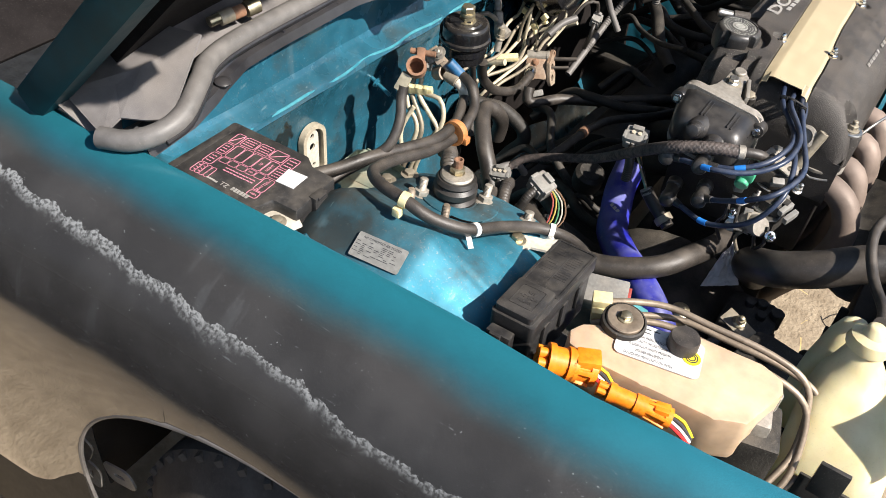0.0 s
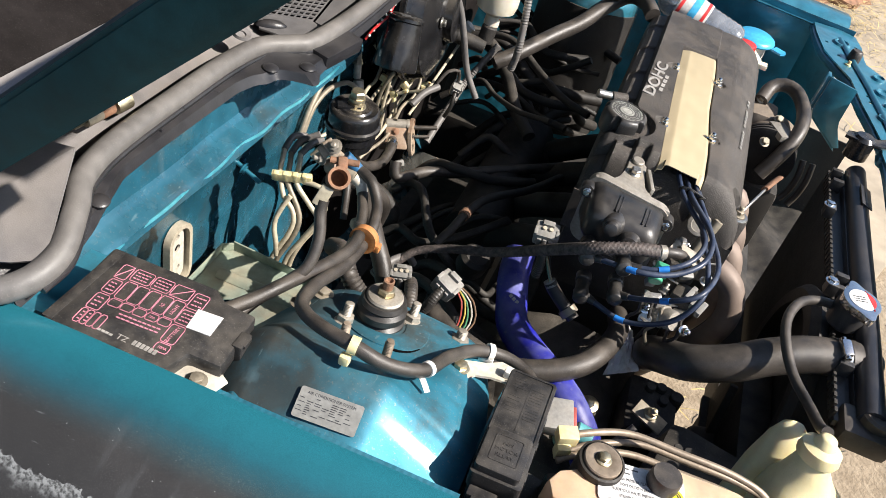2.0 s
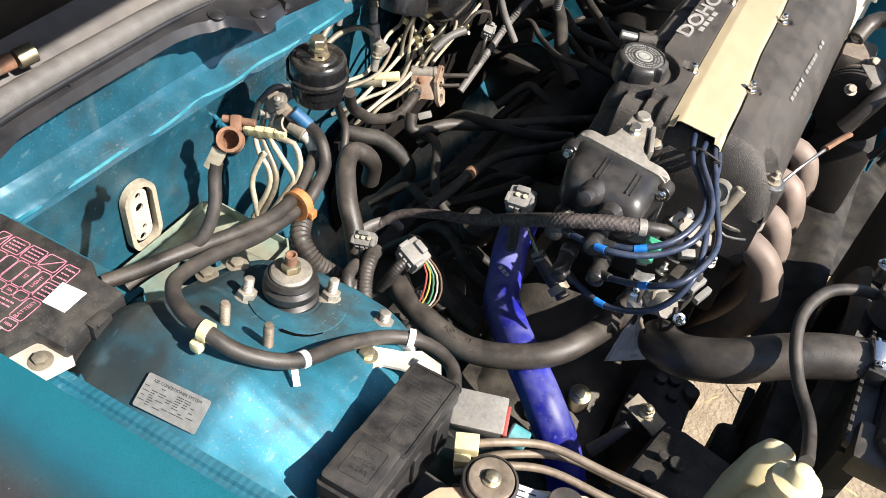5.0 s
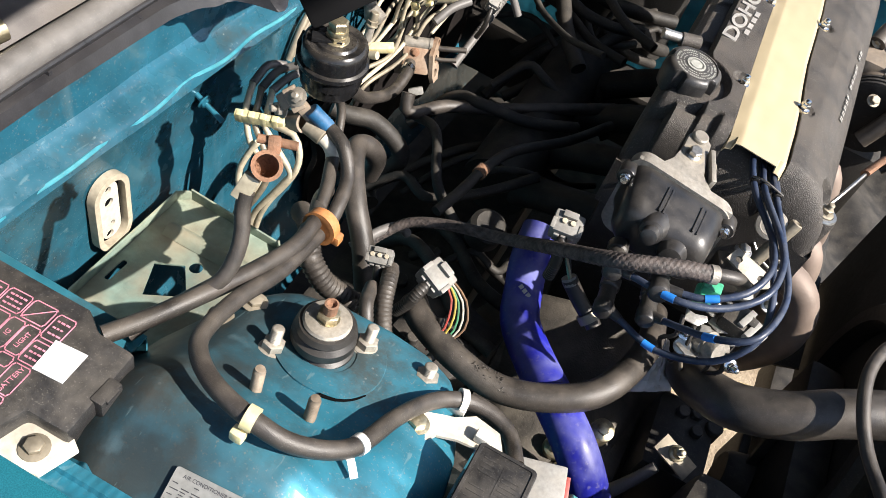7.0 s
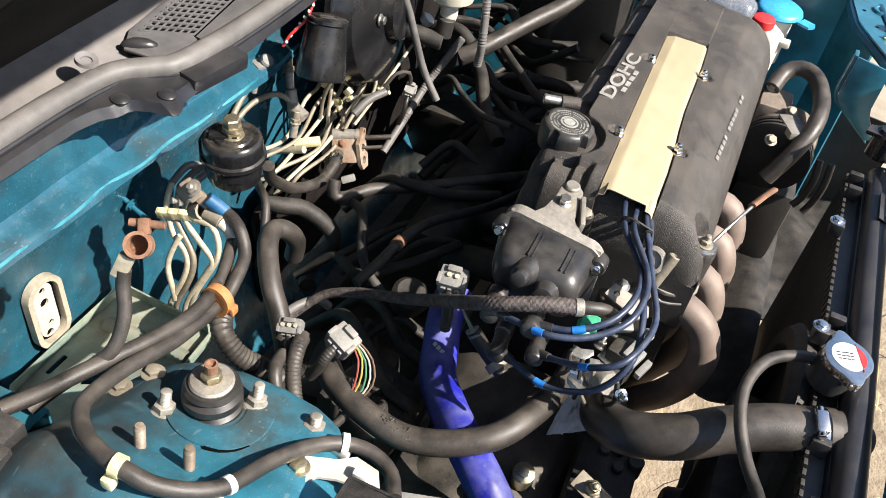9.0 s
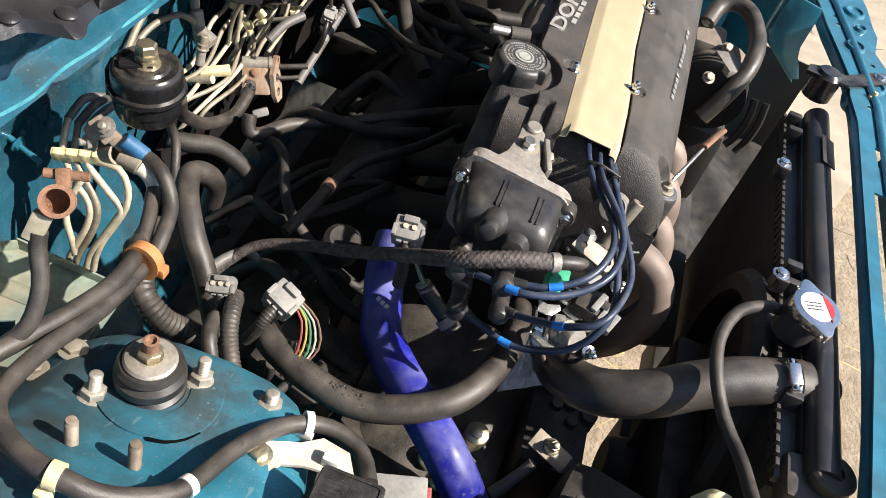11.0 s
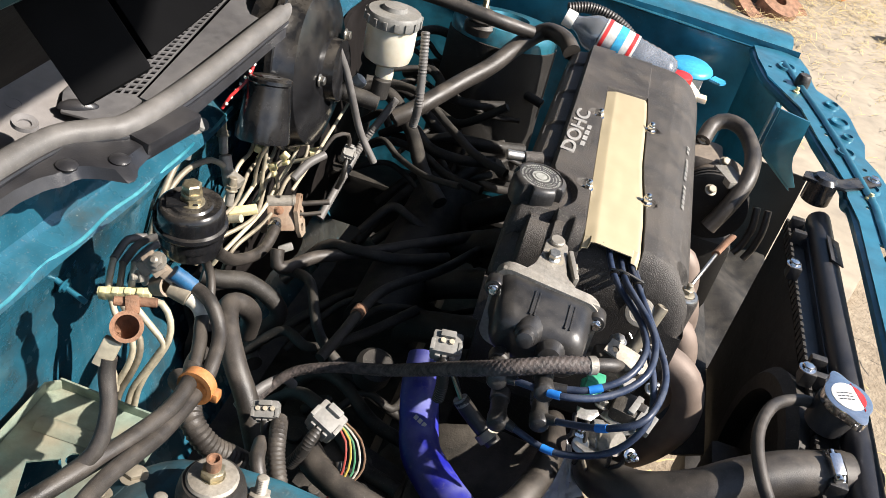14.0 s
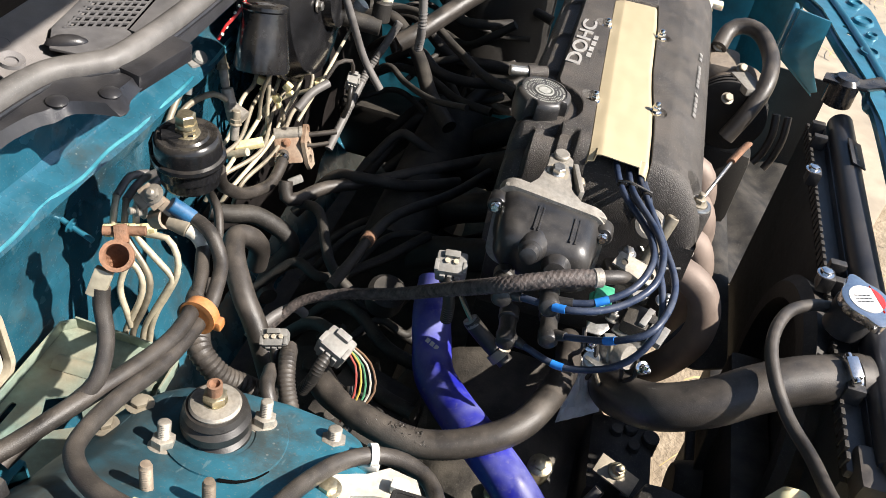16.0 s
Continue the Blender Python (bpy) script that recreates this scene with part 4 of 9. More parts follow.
# front crossmember with its holes
def front_bar():
    inner = [(0.445, 1.255), (0.450, 1.202), (0.466, 1.122), (0.490, 1.072), (0.517, 1.022), (0.526, 0.978), (0.536, 0.925), (0.548, 0.877), (0.566, 0.80), (0.563, 0.76), (0.572, 0.70), (0.572, 0.30), (0.56, 0.12), (0.54, -0.02)]
    outer = [(0.62, -0.04), (0.645, 0.12), (0.652, 0.30), (0.652, 0.58), (0.660, 0.61), (0.650, 0.66), (0.646, 0.72), (0.632, 0.76), (0.634, 0.80), (0.622, 0.86), (0.606, 0.90), (0.612, 0.95), (0.606, 0.98), (0.600, 1.036), (0.594, 1.062), (0.582, 1.088),
             (0.565, 1.104), (0.550, 1.12), (0.546, 1.145), (0.544, 1.20), (0.532, 1.248), (0.50, 1.262)]
    holes = [circle(0.501, 1.182, 0.011), circle(0.495, 1.116, 0.004), circle(0.531, 1.188, 0.004), circle(0.471, 1.167, 0.004), circle(0.577, 1.003, 0.009), circle(0.571, 1.067, 0.005), circle(0.547, 0.97, 0.004), circle(0.552, 0.947, 0.005), circle(0.575, 0.895, 0.008),
             circle(0.60, 0.86, 0.004), circle(0.60, 0.80, 0.007), circle(0.59, 0.745, 0.004), circle(0.62, 0.74, 0.006), [(0.592, 0.655), (0.612, 0.652), (0.614, 0.612), (0.594, 0.615)], circle(0.60, 0.69, 0.004),
             circle(0.616, 0.69, 0.0045), [(0.586, 0.33), (0.638, 0.33), (0.638, 0.56), (0.586, 0.56)]]
    bm = bmesh.new()
    prism_holes(bm, inner + outer, holes, 0.003, Matrix.Translation((0, 0, 0.822)) @ Matrix.Rotation(radians(1.0), 4, "X"))
    part("radiator_support", bm, "teal", car, "teal radiator support bar with punched holes")
    for x, y, r in ((0.571, 1.067, 0.014), (0.577, 1.003, 0.018), (0.501, 1.182, 0.019), (0.575, 0.895, 0.016), (0.60, 0.80, 0.015), (0.585, 0.955, 0.010)):
        bm = bmesh.new()
        lathe(bm, [(r, -0.001), (r * 0.85, 0.0035), (r * 0.72, 0.004), (r * 0.62, 0.001)], (x, y, 0.8255 + 0.0175 * y), (0, 0, 1), 22)
        part("pressed_ring", bm, "teal", car)
    bm = bmesh.new()
    sheet(bm, lambda u, v: (lerp([(0.3, 0.612), (0.75, 0.600), (0.9, 0.572), (1.0, 0.550), (1.2, 0.498)], 0.3 + 0.9 * u) + 0.012 * (v - 0.5), 0.3 + 0.9 * u, 0.8265 + 0.0175 * (0.3 + 0.9 * u) + 0.004 * math.sin(math.pi * v)), 40, 6, 0.001)
    part("pressed_rib", bm, "teal", car)
    bm = bmesh.new()
    tube(bm, [(x + 0.004, y, 0.812 + 0.0175 * y) for x, y in inner], 0.009, n=8, squash=1.0)
    part("support_flange", bm, "teal", car)
    bm = bmesh.new()
    sheet(bm, lambda u, v: (0.45 + 0.062 * u, 1.235 - 0.105 * u, 0.825 - 0.5 * v), 6, 8, 0.003)
    part("support_post", bm, "teal", car)
    bm = bmesh.new()
    sheet(bm, lambda u, v: (0.655 - 0.01 * v, 0.0 + 0.75 * u, 0.82 - 0.06 * v), 6, 3, 0.003)
    part("support_lip", bm, "teal", car)


front_bar()
wheel = new("wheel")
wheel.parent = car
wheel.location = Vector((0.08, -0.36, 0.318))
bm = bmesh.new()
W = 0.18
groove = [(0.19, 0.004), (0.205, -0.010), (0.232, -0.013), (0.236, -0.010), (0.262, -0.013), (0.270, -0.011), (0.275, -0.006), (0.298, 0.012)]
for k in range(5):
    y = 0.022 + 0.028 * k
    groove += [(0.312, y), (0.312, y + 0.021), (0.302, y + 0.0215), (0.302, y + 0.0275)]
lathe(bm, groove + [(0.308, W - 0.02), (0.29, W), (0.20, W), (0.19, W - 0.01)], WHEEL, (0, 1, 0), 72)
for k in range(48):
    a = 2 * math.pi * k / 48
    box(bm, WHEEL + Vector((0.306 * math.cos(a), 0.030, 0.306 * math.sin(a))), (0.010, 0.040, 0.009), Matrix.Rotation(-a, 3, "Y") @ Matrix.Rotation(0.5, 3, "X"), 0.1)
part("tyre", bm, "tyre", wheel)
bm = bmesh.new()
lathe(bm, [(0.182, 0.0), (0.178, 0.012), (0.165, 0.03), (0.08, 0.02), (0.05, 0.01), (0.001, 0.012)], WHEEL + Vector((0, 0.004, 0)), (0, 1, 0), 40)
part("rim", bm, "rim", wheel)
# Black sheet added below the fender in place of the shadow there.
bm = bmesh.new()
sheet(bm, lambda u, v: (-0.98 + 0.71 * u, -0.390 - 0.004 * math.sin(3 * v), 0.43 - 0.37 * v), 10, 6, 0.004)
part("sill_shade_sheet", bm, "dark_parts", car, "black sheet added for the shade below the fender")
bm = bmesh.new()
sheet(bm, lambda u, v: arch_point(-0.1 + 3.4 * u, 0.03) + Vector((0, -0.35 + 0.29 * v, 0)), 30, 3, 0.003)
part("wheel_well", bm, "dark_parts", car, "black wheel well liner")
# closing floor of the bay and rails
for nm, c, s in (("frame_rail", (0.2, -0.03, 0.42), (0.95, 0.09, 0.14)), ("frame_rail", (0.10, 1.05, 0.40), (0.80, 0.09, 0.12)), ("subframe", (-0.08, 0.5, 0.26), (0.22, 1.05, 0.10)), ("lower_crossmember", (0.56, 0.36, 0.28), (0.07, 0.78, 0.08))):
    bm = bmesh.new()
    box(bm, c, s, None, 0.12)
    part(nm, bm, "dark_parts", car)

# Near-black sheet added so no sunlit ground shows under the engine.
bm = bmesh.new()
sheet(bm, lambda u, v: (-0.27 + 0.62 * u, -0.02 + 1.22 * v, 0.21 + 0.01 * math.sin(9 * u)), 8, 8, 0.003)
part("dark_floor_sheet", bm, "dark_parts", car, "near-black sheet added to hide lit ground under the engine")
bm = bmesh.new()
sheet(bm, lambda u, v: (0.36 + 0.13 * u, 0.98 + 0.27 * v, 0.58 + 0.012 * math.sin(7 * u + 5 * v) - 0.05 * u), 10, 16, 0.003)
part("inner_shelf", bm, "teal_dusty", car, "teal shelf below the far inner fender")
# Second near-black sheet, added to keep the far front corner dark.
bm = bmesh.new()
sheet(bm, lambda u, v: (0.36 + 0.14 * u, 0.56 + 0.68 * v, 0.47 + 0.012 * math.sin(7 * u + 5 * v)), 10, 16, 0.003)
part("dark_floor_sheet", bm, "dark_parts", car)
# Upright near-black sheet added to darken the gap by the far fender.
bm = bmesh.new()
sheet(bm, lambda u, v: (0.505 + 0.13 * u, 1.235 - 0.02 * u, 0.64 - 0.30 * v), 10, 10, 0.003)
part("dark_side_sheet", bm, "dark_parts", car, "near-black sheet added to hide lit ground beside the far fender")
# Low near-black sheet added to darken the gap beyond the radiator.
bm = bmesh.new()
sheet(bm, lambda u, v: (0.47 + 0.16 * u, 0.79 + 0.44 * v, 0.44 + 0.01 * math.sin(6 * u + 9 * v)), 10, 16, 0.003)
part("dark_front_sheet", bm, "dark_parts", car, "near-black sheet added to hide lit ground below the headlight")
bm = bmesh.new()
prism(bm, [(0.470, 0.862), (0.468, 0.795), (0.474, 0.784), (0.536, 0.738), (0.545, 0.742), (0.526, 0.775), (0.521, 0.79), (0.520, 0.855)], 0.004, plate_at((0, 0.945, 0), (1, 0, 0), (0, -1, 0)), 0.001)
prism(bm, [(0.470, 0.862), (0.468, 0.795), (0.474, 0.784), (0.536, 0.738), (0.540, 0.730), (0.468, 0.782), (0.462, 0.795), (0.464, 0.862)], 0.022, plate_at((0, 0.967, 0), (1, 0, 0), (0, -1, 0)), 0.001)
part("support_brace", bm, "teal", car, "teal pressed brace under the radiator support")

# ---- engine ----
engine = thing("engine", (0.23, 0.65, 0.25), "transverse twin-cam engine under a black crackle-finish valve cover", "engine")
# valve cover: intake shelf, raised lettered strip, sunk plug recess, rounded exhaust deck
OC = Vector((0.156, 0.4765, 0.8645))
STRIP_L = [(0.36, 0.186), (0.43, 0.186), (0.50, 0.176), (0.53, 0.166), (0.97, 0.163)]
WELL_L = [(0.36, 0.2225), (0.40, 0.2205), (0.52, 0.2145), (0.66, 0.2085), (0.81, 0.2030), (0.97, 0.200)]
WELL_R = [(0.36, 0.2855), (0.42, 0.2850), (0.47, 0.2835), (0.51, 0.281), (0.56, 0.2755), (0.61, 0.2715), (0.66, 0.270), (0.74, 0.2675), (0.79, 0.2645), (0.81, 0.2625), (0.97, 0.26)]
DECK = [(0.25, 0.8700), (0.285, 0.8690), (0.302, 0.8672), (0.318, 0.8615), (0.332, 0.852), (0.344, 0.838), (0.352, 0.822), (0.357, 0.806), (0.359, 0.79)]
SHELF = [(0.131, 0.79), (0.1325, 0.832), (0.137, 0.848), (0.146, 0.8565), (0.160, 0.8595), (0.205, 0.861)]
COVER_NUTS = ((0.204, 0.708), (0.273, 0.714), (0.213, 0.510), (0.281, 0.520))
RIM_NUTS = ((0.350, 0.432),)


def cover_height(x, y):
    shelf = lerp(SHELF, x)
    if y > 0.535 and x < 0.163:
        shelf -= 0.0035 * smooth(0.55, 0.85, math.sin((y - 0.53) * 58)) * smooth(0.134, 0.140, x)
    z = shelf
    near_block = smooth(0.424, 0.418, y) if y < 0.44 else 0.0
    lowered = 0.022 * smooth(0.440, 0.432, y) * smooth(0.160, 0.154, x)
    gap = 0.007 * smooth(0.446, 0.440, y) * smooth(0.424, 0.430, y) * smooth(0.190, 0.184, x)
    z -= lowered + gap + 0.002 * near_block
    xl, wl, wr = lerp(STRIP_L, y), lerp(WELL_L, y), lerp(WELL_R, y)
    around = math.hypot(x - OC.x, y - OC.y)
    strip = smooth(xl - 0.003, xl + 0.002, x) * smooth(0.042, 0.047, around) * (1 - 0.65 * smooth(0.436, 0.428, y) * smooth(0.208, 0.200, x))
    z += (0.8738 - z) * strip
    z += 0.004 * smooth(0.046, 0.041, around) * smooth(0.134, 0.142, x)
    if x > wl:
        floor_ = 0.8605 - 0.010 * smooth(0.45, 0.41, y)
        z = z + (floor_ - z) * smooth(wl, wl + 0.0012, x) if y < 0.812 else 0.8735 - 0.0035 * smooth(0.2, 0.29, x)
        if x > wr:
            z = z + (lerp(DECK, x) - z) * smooth(wr - 0.0002, wr + 0.0012, x)
        elif y > 0.806:
            z = floor_ + (0.8715 - floor_) * smooth(0.806, 0.810, y)
    for nx, ny in COVER_NUTS:
        d = math.hypot(x - nx + (0.004 if nx < 0.24 else -0.004), y - ny)
        z = min(z, 0.8655 + 0.010 * smooth(0.0085, 0.0125, d)) if d < 0.0125 else z
    for nx, ny in RIM_NUTS:
        d = math.hypot(x - nx, (y - ny) * 0.9)
        if d < 0.024:
            z = min(z, 0.818 + 0.06 * smooth(0.016, 0.024, d))
    e = max(0.0, (0.024 - (y - 0.396)) / 0.024, (y - 0.945) / 0.022)
    if e > 0:
        z -= 0.055 * (1 - math.sqrt(max(0, 1 - min(1, e) ** 2)))
    return max(z, 0.785)


def valve_cover(u, v):
    y = 0.396 + 0.571 * (u if u > 0.1 else 0.1 * (u / 0.1) ** 1.4)
    lines = [0.131, lerp(STRIP_L, y), lerp(WELL_L, y), lerp(WELL_R, y), 0.359]
    k = min(int(v * 4), 3)
    t = v * 4 - k
    t = t + 0.13 * math.sin(2 * math.pi * t) * -1.0 if k else t ** 1.3
    x = lines[k] + (lines[k + 1] - lines[k]) * t
    return (x, y, cover_height(x, y))


bm = bmesh.new()
sheet(bm, valve_cover, 300, 176)
for yy in (0.396, 0.967):
    loop = [bm.verts.new((x, yy, cover_height(x, yy))) for x in np.linspace(0.131, 0.359, 40)] + [bm.verts.new((0.359, yy, 0.72)), bm.verts.new((0.131, yy, 0.72))]
    bm.faces.new(loop)
for xx in (0.131, 0.359):
    bm.faces.new([bm.verts.new(p) for p in ((xx, 0.396, 0.79), (xx, 0.967, 0.79), (xx, 0.967, 0.72), (xx, 0.396, 0.72))])
cover = part("valve_cover", bm, "crackle", engine, "black crackle-finish valve cover")
# rounded cam end on the exhaust side, over its bright gasket lip
bm = bmesh.new()
lathe(bm, [(0.001, 0.0), (0.020, 0.001), (0.027, 0.005), (0.029, 0.012), (0.029, 0.06)], (0.331, 0.398, 0.786), (0, 1, 0.0), 30)
box(bm, (0.331, 0.432, 0.776), (0.060, 0.05, 0.020), None, 0.2)
part("cam_end", bm, "crackle", cover)
bm = bmesh.new()
prism(bm, [(0.296, 0.410), (0.305, 0.398), (0.331, 0.393), (0.355, 0.399), (0.364, 0.416), (0.364, 0.46), (0.340, 0.50), (0.16, 0.50), (0.16, 0.44), (0.20, 0.41)], 0.005, Matrix.Translation((0, 0, 0.762)), 0.0015)
part("head_gasket_flange", bm, "alu", engine)
bm = bmesh.new()
box(bm, (0.245, 0.685, 0.69), (0.215, 0.56, 0.15), None, 0.05)
part("cylinder_head", bm, "alu_dark", engine)
bm = bmesh.new()
box(bm, (0.235, 0.69, 0.47), (0.20, 0.52, 0.32), None, 0.05)
part("engine_block", bm, "dark_parts", engine)
bm = bmesh.new()
box(bm, (0.21, 0.24, 0.45), (0.20, 0.30, 0.22), None, 0.2)
cyl(bm, (0.21, 0.09, 0.44), (0.21, 0.38, 0.44), 0.13, 0.15, 24)
part("gearbox", bm, "alu_dark", engine, "oil-stained gearbox casting")


# thin pressed cream cover over the plug wells, arched, with a folded border
def plug_sheet(u, v):
    y = 0.403 + 0.400 * u
    a, b = lerp(WELL_L, y) + 0.0012, lerp(WELL_R, y) - 0.0008
    x = a + (b - a) * v
    d = min(x - a, (b - x) * 1.15)
    z = 0.8630 + 0.0040 * smooth(0.0, 0.0012, d) + 0.0040 * min(1.0, d / (0.0125 if x - a < b - x else 0.004))
    z -= 0.005 * max(0.0, v - 0.15) * (1 - u) + 0.006 * smooth(0.985, 1.0, u)
    if u == 0:
        z -= 0.010 if (v < 0.12 or v > 0.86) else 0.0025
        y -= 0.002
    return (x, y, z + 0.0005 * noise.noise(Vector((x * 60, y * 30, 1))))


bm = bmesh.new()
sheet(bm, plug_sheet, 60, 44, 0.0014)
pc = part("plug_cover", bm, "cream", cover, "cream metal spark plug cover")
bm = bmesh.new()
tube(bm, [(0.2425, 0.404, 0.8702), (0.2410, 0.415, 0.8707), (0.2418, 0.424, 0.8708), (0.2412, 0.436, 0.8709)], 0.00018, n=5)
part("hairline_crack", bm, "ink", pc)
for x, y in COVER_NUTS:
    s = -1 if x < 0.24 else 1
    bm = bmesh.new()
    prism(bm, [(-0.006 * s, -0.0075), (0.004 * s, -0.007), (0.0075 * s, -0.003), (0.0075 * s, 0.003), (0.004 * s, 0.007), (-0.006 * s, 0.0075)], 0.0016, Matrix.Translation((x, y, 0.8662)), 0.0004)
    part("fixing_tab", bm, "cream", pc)
    bm = bmesh.new()
    lathe(bm, [(0.0068, 0.0), (0.0070, 0.0012), (0.0052, 0.002)], (x + 0.001 * s, y, 0.8678), (0.04, 0, 1), 20)
    lathe(bm, [(0.0046, 0.001), (0.0052, 0.002), (0.0052, 0.0065), (0.0042, 0.0078)], (x + 0.001 * s, y, 0.8678), (0.04, 0, 1), 6)
    lathe(bm, [(0.0040, 0.0072), (0.0040, 0.0095), (0.0030, 0.0118), (0.0010, 0.0126)], (x + 0.001 * s, y, 0.8678), (0.04, 0, 1), 16)
    part("cover_nut", bm, "bright", cover, "chromed domed nut")
for x, y in RIM_NUTS:
    z = 0.8185
    bm = bmesh.new()
    lathe(bm, [(0.017, -0.05), (0.0165, -0.004), (0.0150, 0.0)], (x, y, z), (0.06, 0, 1), 24)
    part("bolt_boss", bm, "crackle", cover)
    bm = bmesh.new()
    lathe(bm, [(0.0145, 0), (0.0150, 0.0012), (0.0140, 0.0030), (0.0105, 0.0032), (0.0100, 0.0018), (0.008, 0.0018)], (x, y, z), (0.06, 0, 1), 28)
    part("washer", bm, "steel", cover)
    bm = bmesh.new()
    lathe(bm, [(0.0098, 0.0015), (0.0098, 0.0042), (0.0080, 0.0050)], (x, y, z), (0.06, 0, 1), 20)
    hexhead(bm, (x, y, z + 0.0035), (0.06, 0, 1), 0.0062, 0.0075, 1.2, 0.006)
    part("cover_nut", bm, "pipe_dull", cover)
# lobed oil filler cap down in its well
AX = Vector((0.06, -0.02, 1)).normalized()
bm = bmesh.new()
side, up, ax = frame_of(AX)
prev = None
for rr, h, lob in ((0.0300, -0.014, 1), (0.0318, -0.004, 1), (0.0318, 0.012, 1), (0.0310, 0.0160, 0.9), (0.0290, 0.0185, 0.5), (0.0265, 0.0198, 0.1), (0.0252, 0.0200, 0), (0.0247, 0.0190, 0), (0.001, 0.0190, 0)):
    vs = []
    for k in range(96):
        a = 2 * math.pi * k / 96
        s = 1 - 0.20 * lob * smooth(0.55, 0.95, math.cos(5 * a + 0.6))
        vs.append(bm.verts.new(OC + ax * h + rr * s * (math.cos(a) * side + math.sin(a) * up)))
    if prev:
        skin(bm, prev, vs)
    prev = vs
bm.faces.new(list(reversed(prev)))
cap = part("oil_cap", bm, "black", cover, "black lobed oil filler cap")
for r0, r1, n, gap in ((0.0232, 0.0208, 60, 9), (0.0190, 0.0172, 50, 7), (0.0152, 0.0138, 44, 6)):
    bm = bmesh.new()
    for k in range(n):
        if k % gap == 0:
            continue
        a, b2 = 2 * math.pi * k / n, 2 * math.pi * (k + 0.62) / n
        q = [OC + ax * 0.0192 + r * (math.cos(w) * side + math.sin(w) * up) for r, w in ((r0, a), (r0, b2), (r1, b2), (r1, a))]
        bm.faces.new([bm.verts.new(p) for p in q])
    part("cap_print", bm, "cap_ink", cap, smooth=False)
bm = bmesh.new()
lathe(bm, [(0.0108, 0.0190), (0.0108, 0.0197), (0.0088, 0.0198), (0.0088, 0.0190)], OC, AX, 30)
lathe(bm, [(0.0066, 0.0190), (0.0066, 0.0196), (0.001, 0.0196)], OC, AX, 24)
part("cap_emblem", bm, "cap_ink", cap)
# breather nipple
bm = bmesh.new()
cyl(bm, (0.150, 0.556, 0.862), (0.128, 0.546, 0.862), 0.0085)
part("nipple_boss", bm, "crackle", cover)
bm = bmesh.new()
lathe(bm, [(0.0050, 0.0), (0.0062, 0.0), (0.0066, 0.004), (0.0060, 0.006), (0.0060, 0.022)], (0.108, 0.538, 0.864), (0.9, 0.38, -0.05), 20)
part("breather_nipple", bm, "steel", cover, "plated breather nipple")
# raised letters
lm = plate_at((0.1795, 0.637, 0.8742), (0.05, 1, 0), (0.03, 0, 1))
words("letters", "DOHC", 0.0250, lm, "cast_white", cover, 0.0010, 1.75, 0.0005)
bars("lettering", [(-0.038 + 0.0165 * k, -0.0135, 0.0120, 0.0058) for k in range(4)], lm, "cast_white", cover, 0.0008)
bars("lettering", [(-0.088 + 0.0128 * k + 0.0046 * j, 0, 0.0030, 0.0052) for k in (0, 1, 2, 3, 4, 6, 7, 8, 9, 10, 12, 13) for j in range(2)], plate_at((0.3300, 0.641, 0.8545), (0.03, 1, 0), (0.60, 0, 0.80)), "cast_white", cover, 0.0008)

# distributor: square-shouldered cap on a pale cast flange
dist = thing("distributor", (0.20, 0.29, 0.78), "black distributor on the end of the cylinder head", "distributor")


def ring_loft(bm, rows, n=7):
    """Round-cornered rectangles across the y axis: rows of (y, cx, top, width, height, radius, lean)."""
    last = None
    for y, cx, top, w, h, r, lean in rows:
        now = [bm.verts.new((cx + x, y, top - h / 2 + z - lean * x)) for x, z in rounded(w, h, r, n)]
        if last:
            skin(bm, last, now)
        else:
            bm.faces.new(now)
        last = now
    bm.faces.new(list(reversed(last)))


bm = bmesh.new()
ring_loft(bm, [(0.306, 0.2015, 0.862, 0.106, 0.070, 0.020, 0.10), (0.298, 0.2015, 0.8630, 0.104, 0.069, 0.020, 0.10), (0.288, 0.2020, 0.8635, 0.098, 0.065, 0.018, 0.10), (0.264, 0.2030, 0.8612, 0.094, 0.058, 0.018, 0.10), (0.256, 0.2040, 0.8585, 0.091, 0.053, 0.018, 0.10), (0.250, 0.2045, 0.8530, 0.086, 0.045, 0.018, 0.10), (0.247, 0.2050, 0.8460, 0.078, 0.034, 0.014, 0.10), (0.246, 0.2050, 0.8380, 0.062, 0.020, 0.009, 0.10)])
dcap = part("cap", bm, "dist", dist, "moulded black distributor cap")
for dx, tall in ((-0.012, 0.0012), (-0.0075, 0.0005), (0.0235, 0.0012), (0.0285, 0.0005)):
    bm = bmesh.new()
    box(bm, (0.2015 + dx, 0.2755, 0.8626 - 0.10 * dx), (0.0016, 0.034, tall * 2), turned((1, 0, -0.1), (0.1, -0.09, 1)), 0.2)
    part("moulded_rib", bm, "dist", dcap)
for p in ((0.1490, 0.290, 0.857), (0.2545, 0.298, 0.848)):
    bm = bmesh.new()
    lathe(bm, [(0.0095, -0.014), (0.0095, 0.004), (0.0080, 0.006)], Vector(p) + Vector((0, 0.004, -0.003)), (0, -1, 0.2), 20)
    part("cap_ear", bm, "dist", dcap)
    bm = bmesh.new()
    hexhead(bm, Vector(p) + Vector((0, -0.002, -0.002)), (0, -1, 0.25), 0.0042, 0.0085, 1.3)
    part("bolt", bm, "bright", dist)
bm = bmesh.new()
lathe(bm, [(0.0165, 0.0), (0.0150, 0.006), (0.0120, 0.012), (0.0115, 0.018), (0.0085, 0.020), (0.0080, 0.030), (0.005, 0.031)], (0.1935, 0.2570, 0.8455), (-0.05, -1, 0.30), 26)
